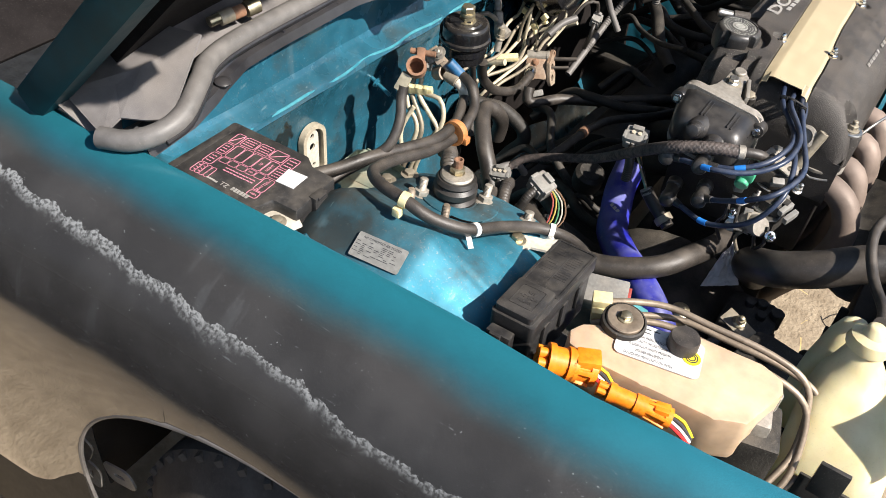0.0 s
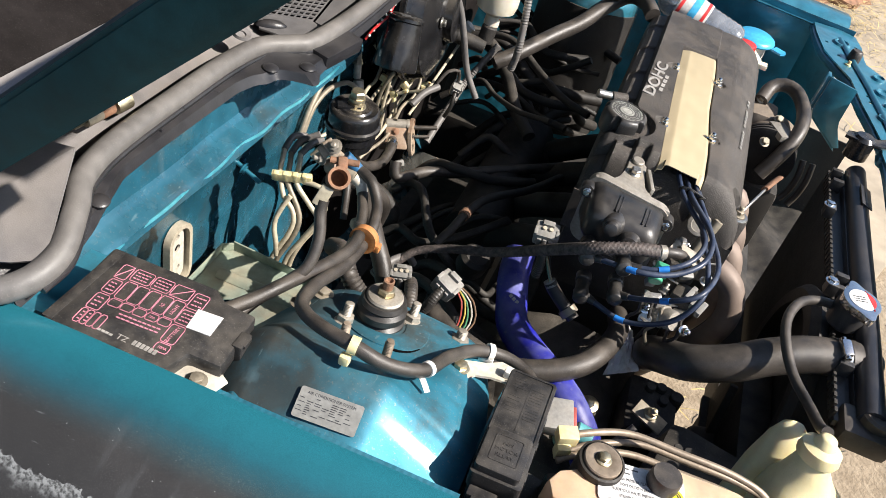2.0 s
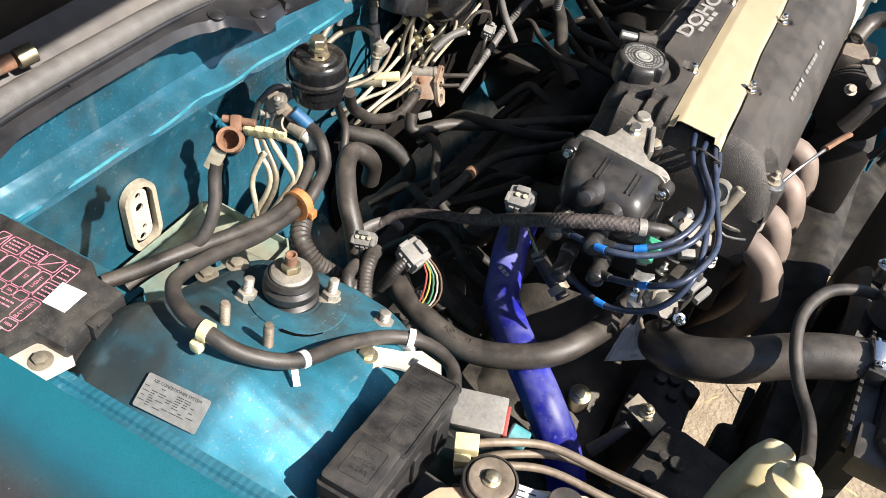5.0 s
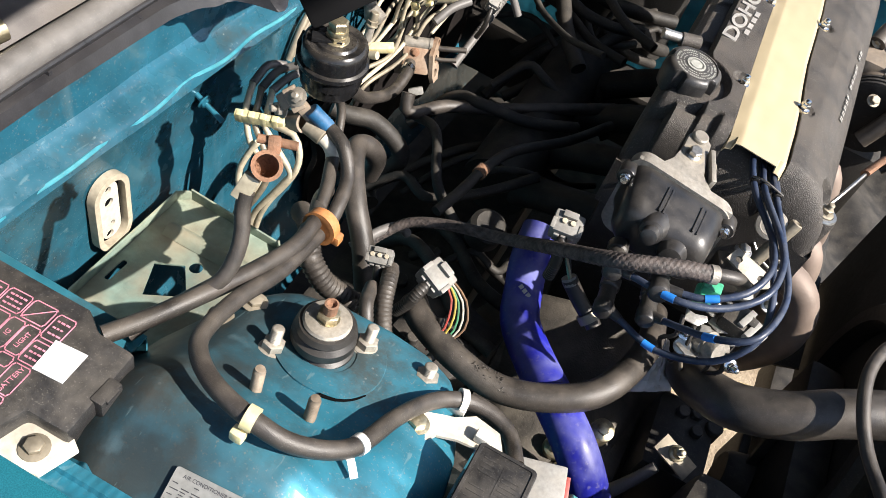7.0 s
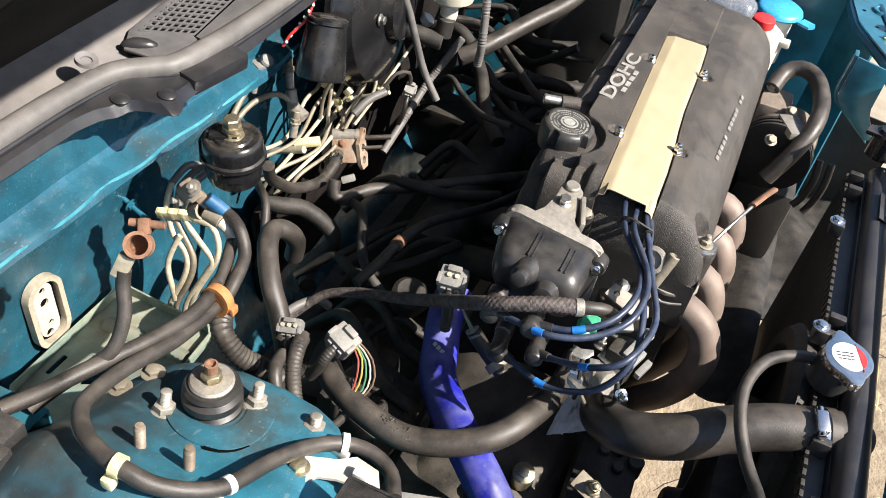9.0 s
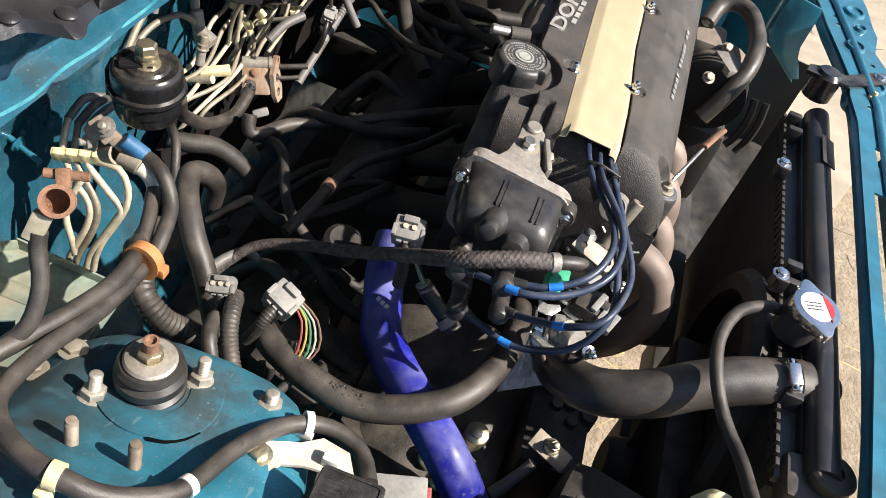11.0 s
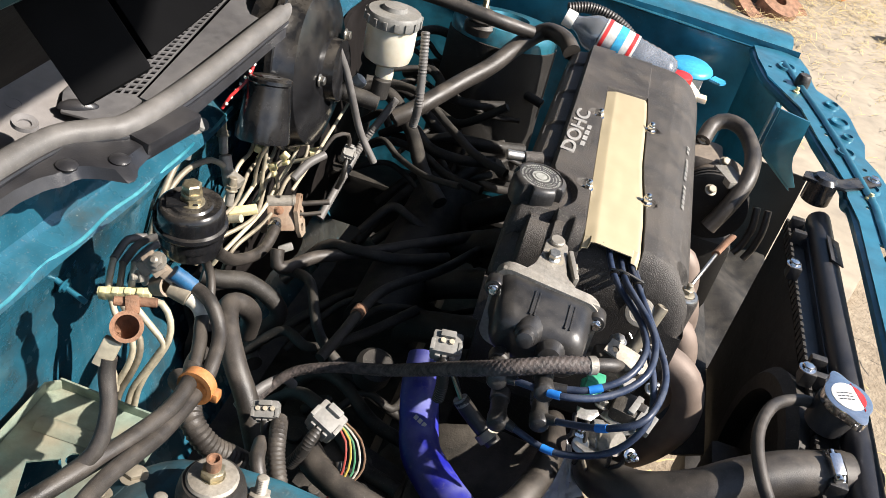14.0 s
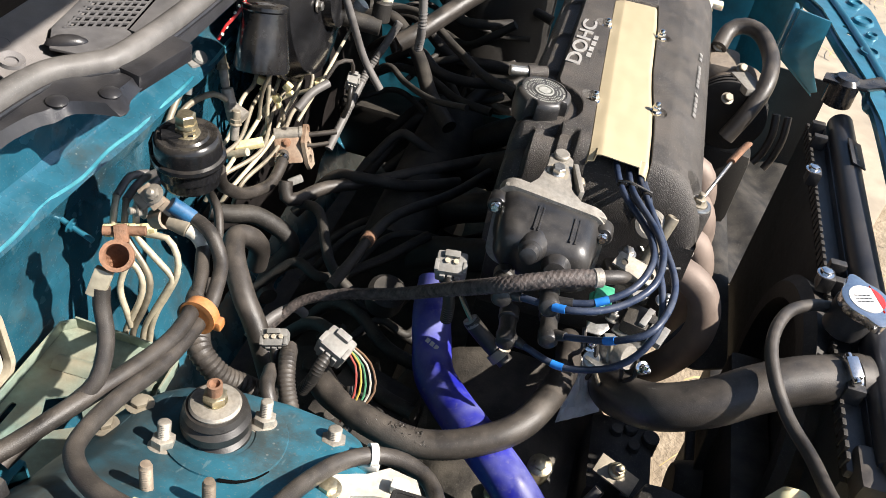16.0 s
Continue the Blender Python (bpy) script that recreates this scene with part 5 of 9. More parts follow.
part("coil_tower", bm, "dist", dist)
bm = bmesh.new()
lathe(bm, [(0.0150, 0.0), (0.0140, 0.010), (0.0115, 0.014), (0.0105, 0.022), (0.006, 0.023)], (0.219, 0.254, 0.834), (0.0, -1, 0.25), 24)
part("coil_tower", bm, "dist", dist)
# flange and clamping bracket
bm = bmesh.new()
ring_loft(bm, [(0.320, 0.2015, 0.8655, 0.112, 0.10, 0.018, 0.115), (0.3055, 0.2015, 0.8655, 0.112, 0.10, 0.018, 0.115)])
part("housing", bm, "alu", dist, "pale cast distributor flange")
bm = bmesh.new()
tiltm = Matrix.Translation((0, 0, 0)) @ plate_at((0.2, 0.33, 0.8560), (1, 0, -0.10), (0.10, 0.0, 1))
prism(bm, [(x - 0.2, y - 0.33) for x, y in ((0.150, 0.306), (0.150, 0.312), (0.170, 0.318), (0.179, 0.336), (0.183, 0.362), (0.183, 0.385), (0.190, 0.394), (0.201, 0.394), (0.208, 0.386), (0.210, 0.362), (0.214, 0.336), (0.226, 0.322), (0.250, 0.316), (0.254, 0.308))], 0.0085, tiltm, 0.0025)
part("clamp_bracket", bm, "alu", dist, "cast aluminium distributor bracket")
bm = bmesh.new()
prism(bm, [(x - 0.2, y - 0.33) for x, y in ((0.208, 0.372), (0.213, 0.374), (0.226, 0.330), (0.221, 0.328))], 0.014, tiltm, 0.0015)
part("bracket_rib", bm, "alu", dist)
bm = bmesh.new()
lathe(bm, [(0.0085, 0.0), (0.0085, 0.007), (0.0070, 0.0085)], (0.195, 0.384, 0.862), (0.05, -0.1, 1), 20)
part("post", bm, "alu", dist)
bm = bmesh.new()
lathe(bm, [(0.0115, 0.0), (0.0115, 0.0015), (0.007, 0.002)], (0.196, 0.354, 0.8645), (0.08, -0.2, 1), 26)
part("washer", bm, "pipe_dull", dist)
bolt(dist, (0.196, 0.354, 0.866), (0.08, -0.2, 1), 0.0062, 0.0085, "steel", flange=1.3)
bolt(dist, (0.219, 0.379, 0.842), (0.05, -0.4, 1), 0.0060, 0.006, "pipe_dull", flange=1.2)
bm = bmesh.new()
cyl(bm, (0.220, 0.386, 0.80), (0.219, 0.380, 0.843), 0.0085)
part("bolt_boss", bm, "alu_dark", dist)

# ignition leads with their boots
LEADS = [
    [(0.251, 0.436, 0.856), (0.2535, 0.399, 0.8596), (0.2653, 0.3567, 0.8600), (0.2880, 0.3250, 0.8550), (0.2997, 0.2897, 0.8604), (0.3006, 0.2506, 0.8650), (0.2883, 0.2203, 0.8577), (0.2617, 0.2035, 0.8458), (0.2377, 0.2007, 0.8383)],
    [(0.264, 0.440, 0.852), (0.2670, 0.4091, 0.8526), (0.2741, 0.3559, 0.8640), (0.2995, 0.3082, 0.8634), (0.3095, 0.2669, 0.8667), (0.3048, 0.2265, 0.8621), (0.2790, 0.2004, 0.8501), (0.2415, 0.1862, 0.8440), (0.1933, 0.2023, 0.8278)],
    [(0.276, 0.440, 0.850), (0.2793, 0.4034, 0.8520), (0.2884, 0.3665, 0.8560), (0.3097, 0.3052, 0.8540), (0.3284, 0.2550, 0.8431), (0.3153, 0.1982, 0.8395), (0.2880, 0.1929, 0.8184), (0.2587, 0.2115, 0.7898), (0.2426, 0.2203, 0.7780)],
    [(0.281, 0.438, 0.846), (0.2848, 0.4054, 0.8477), (0.2926, 0.3732, 0.8487), (0.3013, 0.3145, 0.8454), (0.3178, 0.2508, 0.8394), (0.3200, 0.2094, 0.8240), (0.2978, 0.1975, 0.7845), (0.2519, 0.2047, 0.7537), (0.2072, 0.2213, 0.7509)],
]
for k, pts in enumerate(LEADS):
    ld = thing("ignition_lead", pts[-1], "dark blue ignition lead with a bright blue marker band", "cable", "ignition leads")
    hose_part("lead", pts, 0.0034, "blue_lead", ld, n=12)
    line = glide(pts, 0.002)
    at = Vector(((0.2655, 0.2050, 0.8474), (0.2300, 0.1880, 0.8415), (0.2830, 0.1945, 0.8125), (0.2450, 0.2065, 0.7520))[k])
    i = min(range(4, len(line) - 5), key=lambda j: (line[j] - at).length)
    bm = bmesh.new()
    tube(bm, [line[i - 3], line[i], line[i + 3]], 0.0039, n=14)
    part("marker_band", bm, "blue_band", ld)
    e, way = line[-1], (line[-1] - line[-8]).normalized()
    back = Vector((-0.12, 1.0, -0.30 + 0.12 * k)).normalized()
    knee = e + way * 0.017
    bm = bmesh.new()
    tube(bm, [e - way * 0.004, e + way * 0.004, e + way * 0.011, knee, knee + back * 0.012], (0.0044, 0.0082), n=16, step=0.003)
    lathe(bm, [(0.0085, -0.012), (0.0098, -0.010), (0.0100, 0.002), (0.0088, 0.004), (0.0086, 0.020), (0.0102, 0.022), (0.0102, 0.034)], knee, back, 18)
    lathe(bm, [(0.001, -0.0135), (0.0060, -0.0135), (0.0085, -0.012)], knee, back, 18)
    part("boot", bm, "black", ld, "grimy rubber boot")
sep_ = thing("lead_separator", (0.275, 0.366, 0.857), "black clip holding four ignition leads together", "clip")
for k, c in enumerate(((0.2620, 0.3690, 0.8608), (0.2725, 0.3680, 0.8612), (0.2880, 0.3690, 0.8560))):
    bm = bmesh.new()
    lathe(bm, [(0.0036, -0.0028), (0.0050, -0.0024), (0.0050, 0.0024), (0.0036, 0.0028)], c, (0.25, -0.9, 0.0), 16)
    part("ring", bm, "black_clean", sep_)
bm = bmesh.new()
tube(bm, [(0.2570, 0.3700, 0.8640), (0.2675, 0.3690, 0.8665), (0.2800, 0.3690, 0.8640), (0.2925, 0.3695, 0.8600)], 0.0014, n=8)
part("bar", bm, "black_clean", sep_)

# exhaust headers
ex = thing("exhaust_manifold", (0.40, 0.6, 0.45), "heat-tinted tubular exhaust headers", "exhaust")
for k in range(4):
    y = 0.414 + 0.082 * k
    i_ = 0.010 if k else 0.0
    hose_part("header_pipe", [(0.335, y + 0.004, 0.735), (0.360 - i_, y, 0.738 - i_), (0.386 - i_, y - 0.006, 0.724), (0.400 - i_, y - 0.012, 0.692), (0.398 - i_, y - 0.016, 0.652), (0.380, y - 0.004, 0.595), (0.35, 0.45 + 0.06 * k, 0.51), (0.31, 0.5 + 0.03 * k, 0.39)], 0.0185, "exhaust", ex, n=20)
bm = bmesh.new()
box(bm, (0.352, 0.59, 0.742), (0.012, 0.37, 0.07), None, 0.2)
part("flange", bm, "alu_dark", ex)

# ---- radiator ----
rad = thing("radiator", (0.52, 0.46, 0.30), "black radiator with plastic top tank and silver filler cap", "radiator")
bm = bmesh.new()
tube(bm, [(0.541, 0.165, 0.789), (0.542, 0.35, 0.790), (0.542, 0.55, 0.790), (0.543, 0.755, 0.791)], 0.0165, n=18)
box(bm, (0.541, 0.46, 0.778), (0.034, 0.588, 0.016), None, 0.2)
tank = part("top_tank", bm, "tank", rad, "black plastic radiator tank with a rounded top")
bm = bmesh.new()
box(bm, (0.548, 0.655, 0.8075), (0.020, 0.060, 0.002), turned((1, 0, -0.35), (0.35, 0, 1)), 0.2)
part("tank_pad", bm, "tank", tank)
bars("moulded_code", [(-0.018 + 0.006 * k, 0, 0.0042, 0.004) for k in range(6)], plate_at((0.548, 0.655, 0.8087), (0, 1, 0), (0.35, 0, 1)), "grey_conn", tank, 0.0003)
bm = bmesh.new()
box(bm, (0.526, 0.462, 0.771), (0.044, 0.60, 0.010), None, 0.2)
part("tank_rim", bm, "black", rad, "crimped rim below the tank")
bm = bmesh.new()
box(bm, (0.5045, 0.175, 0.7735), (0.004, 0.008, 0.016), None, 0.15)
tab_ = part("crimp_tab", bm, "dark_parts", rad)
for k in range(1, 46):
    t2 = new("crimp_tab", tab_.data)
    t2.parent, t2.matrix_parent_inverse, t2.location = rad, tab_.matrix_parent_inverse, (0, 0.0128 * k, 0)
for y in (0.245, 0.262, 0.40, 0.43, 0.70, 0.735):
    bm = bmesh.new()
    box(bm, (0.512, y, 0.787), (0.018, 0.010, 0.020), None, 0.2)
    part("clip", bm, "black", rad)
bm = bmesh.new()
box(bm, (0.518, 0.462, 0.605), (0.026, 0.60, 0.31), None, 0.03)
part("core", bm, "radiator", rad, "dull radiator core")
bm = bmesh.new()
box(bm, (0.480, 0.31, 0.49), (0.046, 0.27, 0.26), None, 0.2)
cyl(bm, (0.460, 0.31, 0.49), (0.425, 0.31, 0.49), 0.045, 0.038, 24)
part("fan_shroud", bm, "dark_parts", rad, "black electric fan shroud")
for k in range(5):
    a = 1.2566 * k
    bm = bmesh.new()
    box(bm, (0.450, 0.31 + 0.075 * math.cos(a), 0.49 + 0.075 * math.sin(a)), (0.012, 0.10, 0.010), Matrix.Rotation(a, 3, "X"), 0.2)
    part("fan_blade", bm, "dark_parts", rad)
bm = bmesh.new()
cyl(bm, (0.512, 0.335, 0.785), (0.512, 0.335, 0.822), 0.022)
part("filler_neck", bm, "black", rad)
RC = Vector((0.514, 0.330, 0.822))
bm = bmesh.new()
shape = []
for k in range(60):
    a = 2 * math.pi * k / 60
    shape.append(((0.0245 + 0.0105 * max(0, math.cos(2 * a)) ** 5) * math.cos(a), (0.0245 + 0.0105 * max(0, math.cos(2 * a)) ** 5) * math.sin(a)))
prism(bm, shape, 0.011, plate_at(RC, (-0.35, 0.93, 0), (0.02, -0.05, 1)), 0.003)
rc = part("radiator_cap", bm, "bright", rad, "silver two-eared radiator cap")
for nm, x0, x1, mt in (("cap_label", -0.0175, 0.0175, "paper"), ("cap_warning", 0.0105, 0.0175, "red")):
    bm = bmesh.new()
    o = [(max(x0, min(x1, 0.0175 * math.cos(2 * math.pi * k / 48))), 0.0175 * math.sin(2 * math.pi * k / 48)) for k in range(48)]
    prism(bm, o, 0.0008 if mt == "paper" else 0.0012, plate_at(RC + Vector((0, 0, 0.0108)), (0.93, 0.35, 0), (0.02, -0.05, 1)))
    part(nm, bm, mt, rc, smooth=False)
bars("cap_print", [(-0.012 + 0.0045 * k, -0.004 * j, 0.0032, 0.0010) for k in range(4) for j in range(-1, 2)], plate_at(RC + Vector((0, 0, 0.0118)), (0.93, 0.35, 0), (0.02, -0.05, 1)), "ink", rc, 0.0003)
for y in (0.605, 0.40):
    bm = bmesh.new()
    box(bm, (0.497, y, 0.79), (0.016, 0.02, 0.02), None, 0.2)
    part("bracket", bm, "black", rad)
    bolt(rad, (0.494, y, 0.799), (0, 0, 1), 0.006, 0.006, "bright")
bm = bmesh.new()
lathe(bm, [(0.15, -0.03), (0.16, 0.0), (0.15, 0.01), (0.13, 0.01), (0.13, -0.03)], (0.49, 0.36, 0.62), (-1, 0, 0), 40)
part("fan_ring", bm, "dark_parts", rad, "black fan shroud ring")
bm = bmesh.new()
box(bm, (0.540, 0.165, 0.772), (0.06, 0.05, 0.03), None, 0.3)
lathe(bm, [(0.021, -0.01), (0.021, 0.012), (0.018, 0.015), (0.008, 0.015), (0.008, 0.004)], (0.548, 0.172, 0.785), (0, 0, 1), 24)
part("mount_cushion", bm, "rubber", rad)
bm = bmesh.new()
prism(bm, [(0.50, 0.77), (0.505, 0.79), (0.53, 0.80), (0.555, 0.795), (0.60, 0.835), (0.615, 0.835), (0.618, 0.82), (0.60, 0.80), (0.56, 0.77), (0.53, 0.765)], 0.006, Matrix.Translation((0, 0, 0.838)), 0.0015)
lathe(bm, [(0.02, -0.03), (0.02, 0.004), (0.014, 0.01), (0.006, 0.01)], (0.532, 0.782, 0.838), (0, 0, 1), 22)
part("upper_mount", bm, "black_clean", rad, "black upper radiator mount")
bolt(rad, (0.606, 0.823, 0.844), (0, 0, 1), 0.006, 0.006, "bright")

# ---- main hoses ----
RH = [(0.322, 0.345, 0.60), (0.314, 0.300, 0.645), (0.320, 0.252, 0.688), (0.350, 0.220, 0.722), (0.393, 0.220, 0.748), (0.430, 0.236, 0.766), (0.472, 0.255, 0.777), (0.515, 0.270, 0.781), (0.530, 0.274, 0.782)]
rh = thing("upper_radiator_hose", (0.40, 0.22, 0.74), "thick black rubber radiator hose with a woven texture", "hose")
hose_part("hose_body", RH, 0.0235, "rubber", rh, n=26, rib=0.005, pitch=0.005)
band("end_cuff", rh, (0.520, 0.271, 0.7815), (1, 0.35, 0.06), 0.0238, 0.010, "rubber", 0.0012)
cl = thing("hose_clamp", (0.508, 0.267, 0.78), "bright steel worm-drive clamp on the radiator hose", "clamp")
band("strap", cl, (0.508, 0.267, 0.780), (1, 0.35, 0.08), 0.0245, 0.012, "bright", 0.0012)
bm = bmesh.new()
box(bm, (0.506, 0.258, 0.805), (0.012, 0.022, 0.012), turned((1, 0.35, 0), (0, -0.3, 1)), 0.2)
cyl(bm, (0.51, 0.243, 0.802), (0.502, 0.275, 0.806), 0.004)
part("screw_housing", bm, "bright", cl)
bm = bmesh.new()
cyl(bm, (0.52, 0.272, 0.781), (0.56, 0.284, 0.780), 0.021, 0.016)
part("outlet", bm, "black", rad)
hose("coolant_overflow_hose", [(0.500, 0.345, 0.800), (0.475, 0.334, 0.806), (0.445, 0.303, 0.813), (0.430, 0.262, 0.811), (0.433, 0.224, 0.803), (0.449, 0.190, 0.790), (0.468, 0.150, 0.79), (0.470, 0.10, 0.81), (0.465, 0.066, 0.835)], 0.0062, "rubber", "black overflow hose arching from the filler neck", n=14)
BL = [(0.095, 0.36, 0.672), (0.100, 0.325, 0.655), (0.112, 0.290, 0.640), (0.126, 0.253, 0.634), (0.158, 0.212, 0.640), (0.197, 0.168, 0.652), (0.238, 0.134, 0.645), (0.277, 0.118, 0.60), (0.31, 0.105, 0.53)]
ih = thing("intake_hose", (0.16, 0.21, 0.64), "bright blue silicone hose, scuffed and dusty", "hose")
hose_part("hose_body", BL, 0.0225, "blue", ih, n=28)
bars("printed_mark", [(-0.010 + 0.006 * k, 0, 0.0045, 0.005) for k in range(3)], plate_at((0.116, 0.272, 0.6595), (1, -0.5, 0), (0.15, -0.6, 0.8)), "cast_white", ih, 0.0008)
HL = [(0.02, 0.175, 0.672), (0.042, 0.154, 0.676), (0.089, 0.137, 0.674), (0.136, 0.132, 0.672), (0.180, 0.143, 0.678), (0.222, 0.168, 0.688), (0.246, 0.212, 0.688), (0.262, 0.294, 0.660), (0.261, 0.38, 0.62)]
hh = thing("heater_hose", (0.13, 0.13, 0.67), "black ribbed rubber coolant hose with a frayed patch", "hose")
hose_part("hose_body", HL, 0.0145, "rubber", hh, n=20, rib=0.018, pitch=0.0035)
random.seed(3)
bm = bmesh.new()
for k in range(60):
    a, u = random.uniform(-2.1, -1.1), random.uniform(0, 1)
    c = Vector((0.085, 0.138, 0.674)).lerp(Vector((0.150, 0.134, 0.674)), u) + Vector((0, 0.0145 * math.cos(a + 3.6), 0.0145 * math.sin(a + 3.6)))
    box(bm, c, (0.0018, 0.0005, 0.0006), Matrix.Rotation(random.uniform(0, 3), 3, Vector((random.random(), random.random(), 1))), 0)
fp = part("frayed_patch", bm, "rubber", hh, "frayed rough rubber")
fp["kind"] = "stuff"
bh = thing("braided_hose", (0.07, 0.252, 0.738), "black braided fuel hose with woven cover and a crimped ferrule", "hose")
hose_part("braid", [(-0.062, 0.222, 0.655), (-0.050, 0.240, 0.668), (-0.030, 0.256, 0.686), (0.013, 0.262, 0.707), (0.07, 0.252, 0.738), (0.125, 0.225, 0.790), (0.16, 0.205, 0.825), (0.19, 0.200, 0.845), (0.2285, 0.212, 0.855), (0.2565, 0.2235, 0.8560)], (0.0052, 0.0080), "braid", bh, n=24, weave=0.10)
hose_part("elbow", [(0.2565, 0.2235, 0.8560), (0.269, 0.229, 0.857), (0.281, 0.237, 0.853), (0.291, 0.249, 0.838)], 0.0066, "rubber", bh, "short black rubber elbow", n=14)
bm = bmesh.new()
cyl(bm, (0.2525, 0.2215, 0.8560), (0.2605, 0.2253, 0.8565), 0.0088)
part("ferrule", bm, "alu", bh, "crimped steel ferrule")


# ---- on the near strut tower ----
def loft(bm, rows, n=6):
    """Stacked round-cornered rectangles: rows of (z, cx, cy, w, d, r)."""
    last = None
    for z, cx, cy, w, d, r in rows:
        now = [bm.verts.new((cx + x, cy + y, z)) for x, y in rounded(w, d, r, n)]
        if last:
            skin(bm, last, now)
        else:
            bm.faces.new(now)
        last = now
    bm.faces.new(list(reversed(last)))


strut = thing("strut_mount", (0.0, 0.0, 0.79), "black rubber strut mount with a steel washer and rusty rod", "strut mount")
bm = bmesh.new()
lathe(bm, [(0.024, -0.012), (0.0265, -0.004), (0.0265, 0.003), (0.0215, 0.007), (0.0265, 0.011), (0.0262, 0.018), (0.0225, 0.022), (0.0245, 0.0255), (0.022, 0.030), (0.018, 0.031)], (0.002, -0.003, 0.796), (0, 0.04, 1), 36)
part("bushing", bm, "bush", strut)
bm = bmesh.new()
lathe(bm, [(0.0192, 0.0), (0.0196, 0.002), (0.018, 0.004), (0.009, 0.0055), (0.001, 0.0055)], (0.002, -0.002, 0.826), (0, 0.04, 1), 32)
part("washer", bm, "zinc", strut)
bm = bmesh.new()
hexhead(bm, (0.002, -0.002, 0.829), (0, 0.04, 1), 0.0085, 0.010, 1.1)
part("nut", bm, "brass", strut)
bm = bmesh.new()
lathe(bm, [(0.0055, 0.0), (0.0058, 0.011), (0.0042, 0.0115), (0.003, 0.008), (0.001, 0.008)], (0.002, -0.0015, 0.838), (0, 0.04, 1), 16)
part("rod_end", bm, "rust", strut)
bm = bmesh.new()
lathe(bm, [(0.030, -0.006), (0.034, 0.0), (0.0365, 0.0005), (0.040, -0.003)], (0.002, -0.003, 0.7955), (0, 0.27, 1), 40)
part("opening_rim", bm, "teal", car)
tilt = (0, 0.28, 1)
for p, r, st, mt in (((-0.025, -0.034, 0.8015), 0.0085, 0.014, "zinc"), ((0.031, 0.020, 0.7875), 0.0085, 0.014, "zinc"), ((0.086, 0.027, 0.777), 0.0098, 0.009, "zinc")):
    nt_ = thing("tower_nut", p, "zinc-plated flange nut on a stud of the strut tower", "nut", "strut tower nuts")
    bm = bmesh.new()
    hexhead(bm, p, tilt, r, 0.010, 1.35, st)
    part("nut", bm, mt, nt_)
    bm = bmesh.new()
    lathe(bm, [(0.0128, 0.0), (0.0132, 0.0012), (0.011, 0.0020)], Vector(p) - Vector((0, 0, 0.0008)), tilt, 22)
    part("washer", bm, "blue_band" if p[0] < 0 else mt, nt_, "washer daubed with blue paint" if p[0] < 0 else "")
for p in ((-0.009, -0.081, 0.822), (0.035, -0.078, 0.821)):
    bm = bmesh.new()
    prof = [(0.0046, -0.004)]
    for k in range(14):
        prof += [(0.0047, k * 0.0018), (0.0041, k * 0.0018 + 0.0009)]
    prof += [(0.0036, 0.0265), (0.001, 0.027)]
    lathe(bm, prof, p, (0, 0.12, 1), 14)
    solo("threaded_stud", bm, "brown_metal", "bare threaded steel stud standing on the strut tower", "stud", "tower studs")
for p in ((-0.064, 0.000, 0.793), (-0.077, -0.028, 0.795), (-0.078, -0.106, 0.815)):
    b_ = thing("flange_bolt", p, "dull brassy flange bolt behind the strut tower", "bolt", "flange bolts")
    bm = bmesh.new()
    hexhead(bm, p, (0, 0.1, 1), 0.0065, 0.006, 1.7)
    part("head", bm, "pipe_dull", b_)

# raised turret plate round the mount, with a lifted edge
bm = bmesh.new()
PLATE = [(-0.0336, -0.0291), (-0.0400, 0.0002), (-0.0369, 0.0295), (-0.016, 0.041), (0.0082, 0.043), (0.0414, 0.033), (0.0560, 0.010), (0.0580, -0.0181), (0.0458, -0.041), (0.024, -0.0513), (-0.0024, -0.0489)]
ring_ = glide([(x, y, 0) for x, y in PLATE] + [(*PLATE[0], 0)], 0.006)[:-1]
hub_ = Vector((0.004, -0.002, 0))
rings = []
for f, dz in ((1.0, -0.0005), (0.985, 0.0018), (0.90, 0.0022), (0.66, 0.0022), (0.52, 0.0010)):
    now = []
    for p in ring_:
        q = hub_ + (p - hub_) * f
        now.append(bm.verts.new((q.x, q.y, tower_top(q.x, q.y) + dz)))
    if rings:
        skin(bm, rings[-1], now)
    rings.append(now)
part("turret_plate", bm, "tower", car, "raised plate pressed round the strut mount")
# Black bead drawn for the shade in the slit under the plate's edge.
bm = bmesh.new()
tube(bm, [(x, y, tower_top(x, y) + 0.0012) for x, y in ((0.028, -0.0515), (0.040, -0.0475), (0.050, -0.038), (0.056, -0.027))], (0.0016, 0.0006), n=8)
part("open_seam", bm, "shade_black", car)

# sticker on the tower
ac = thing("tower_label", (0.019, -0.173, 0.837), "worn silver service label on the strut tower", "label")
lab = plate_at(Vector((0.0192, -0.1738, 0.8398)), (0.056, 0.006, -0.001), (0.03, -0.46, 0.89))
bm = bmesh.new()
prism(bm, rounded(0.0575, 0.0275, 0.002, 3), 0.0008, lab, 0)
part("plate", bm, "label", ac, smooth=False)
lab2 = lab @ Matrix.Translation((0, 0, 0.0009))
words("heading", "AIR CONDITIONER SYSTEM", 0.0036, lab2 @ Matrix.Translation((0, 0.0095, 0)), "ink", ac, 0.0001)
random.seed(4)
bars("fine_print", [(-0.027 + 0.0072 * c, 0.0060 - 0.0019 * k, 0.003 + 0.0035 * random.random(), 0.0006) for k in range(9) for c in range(7) if random.random() > 0.35], lab2, "ink", ac, 0.0002)

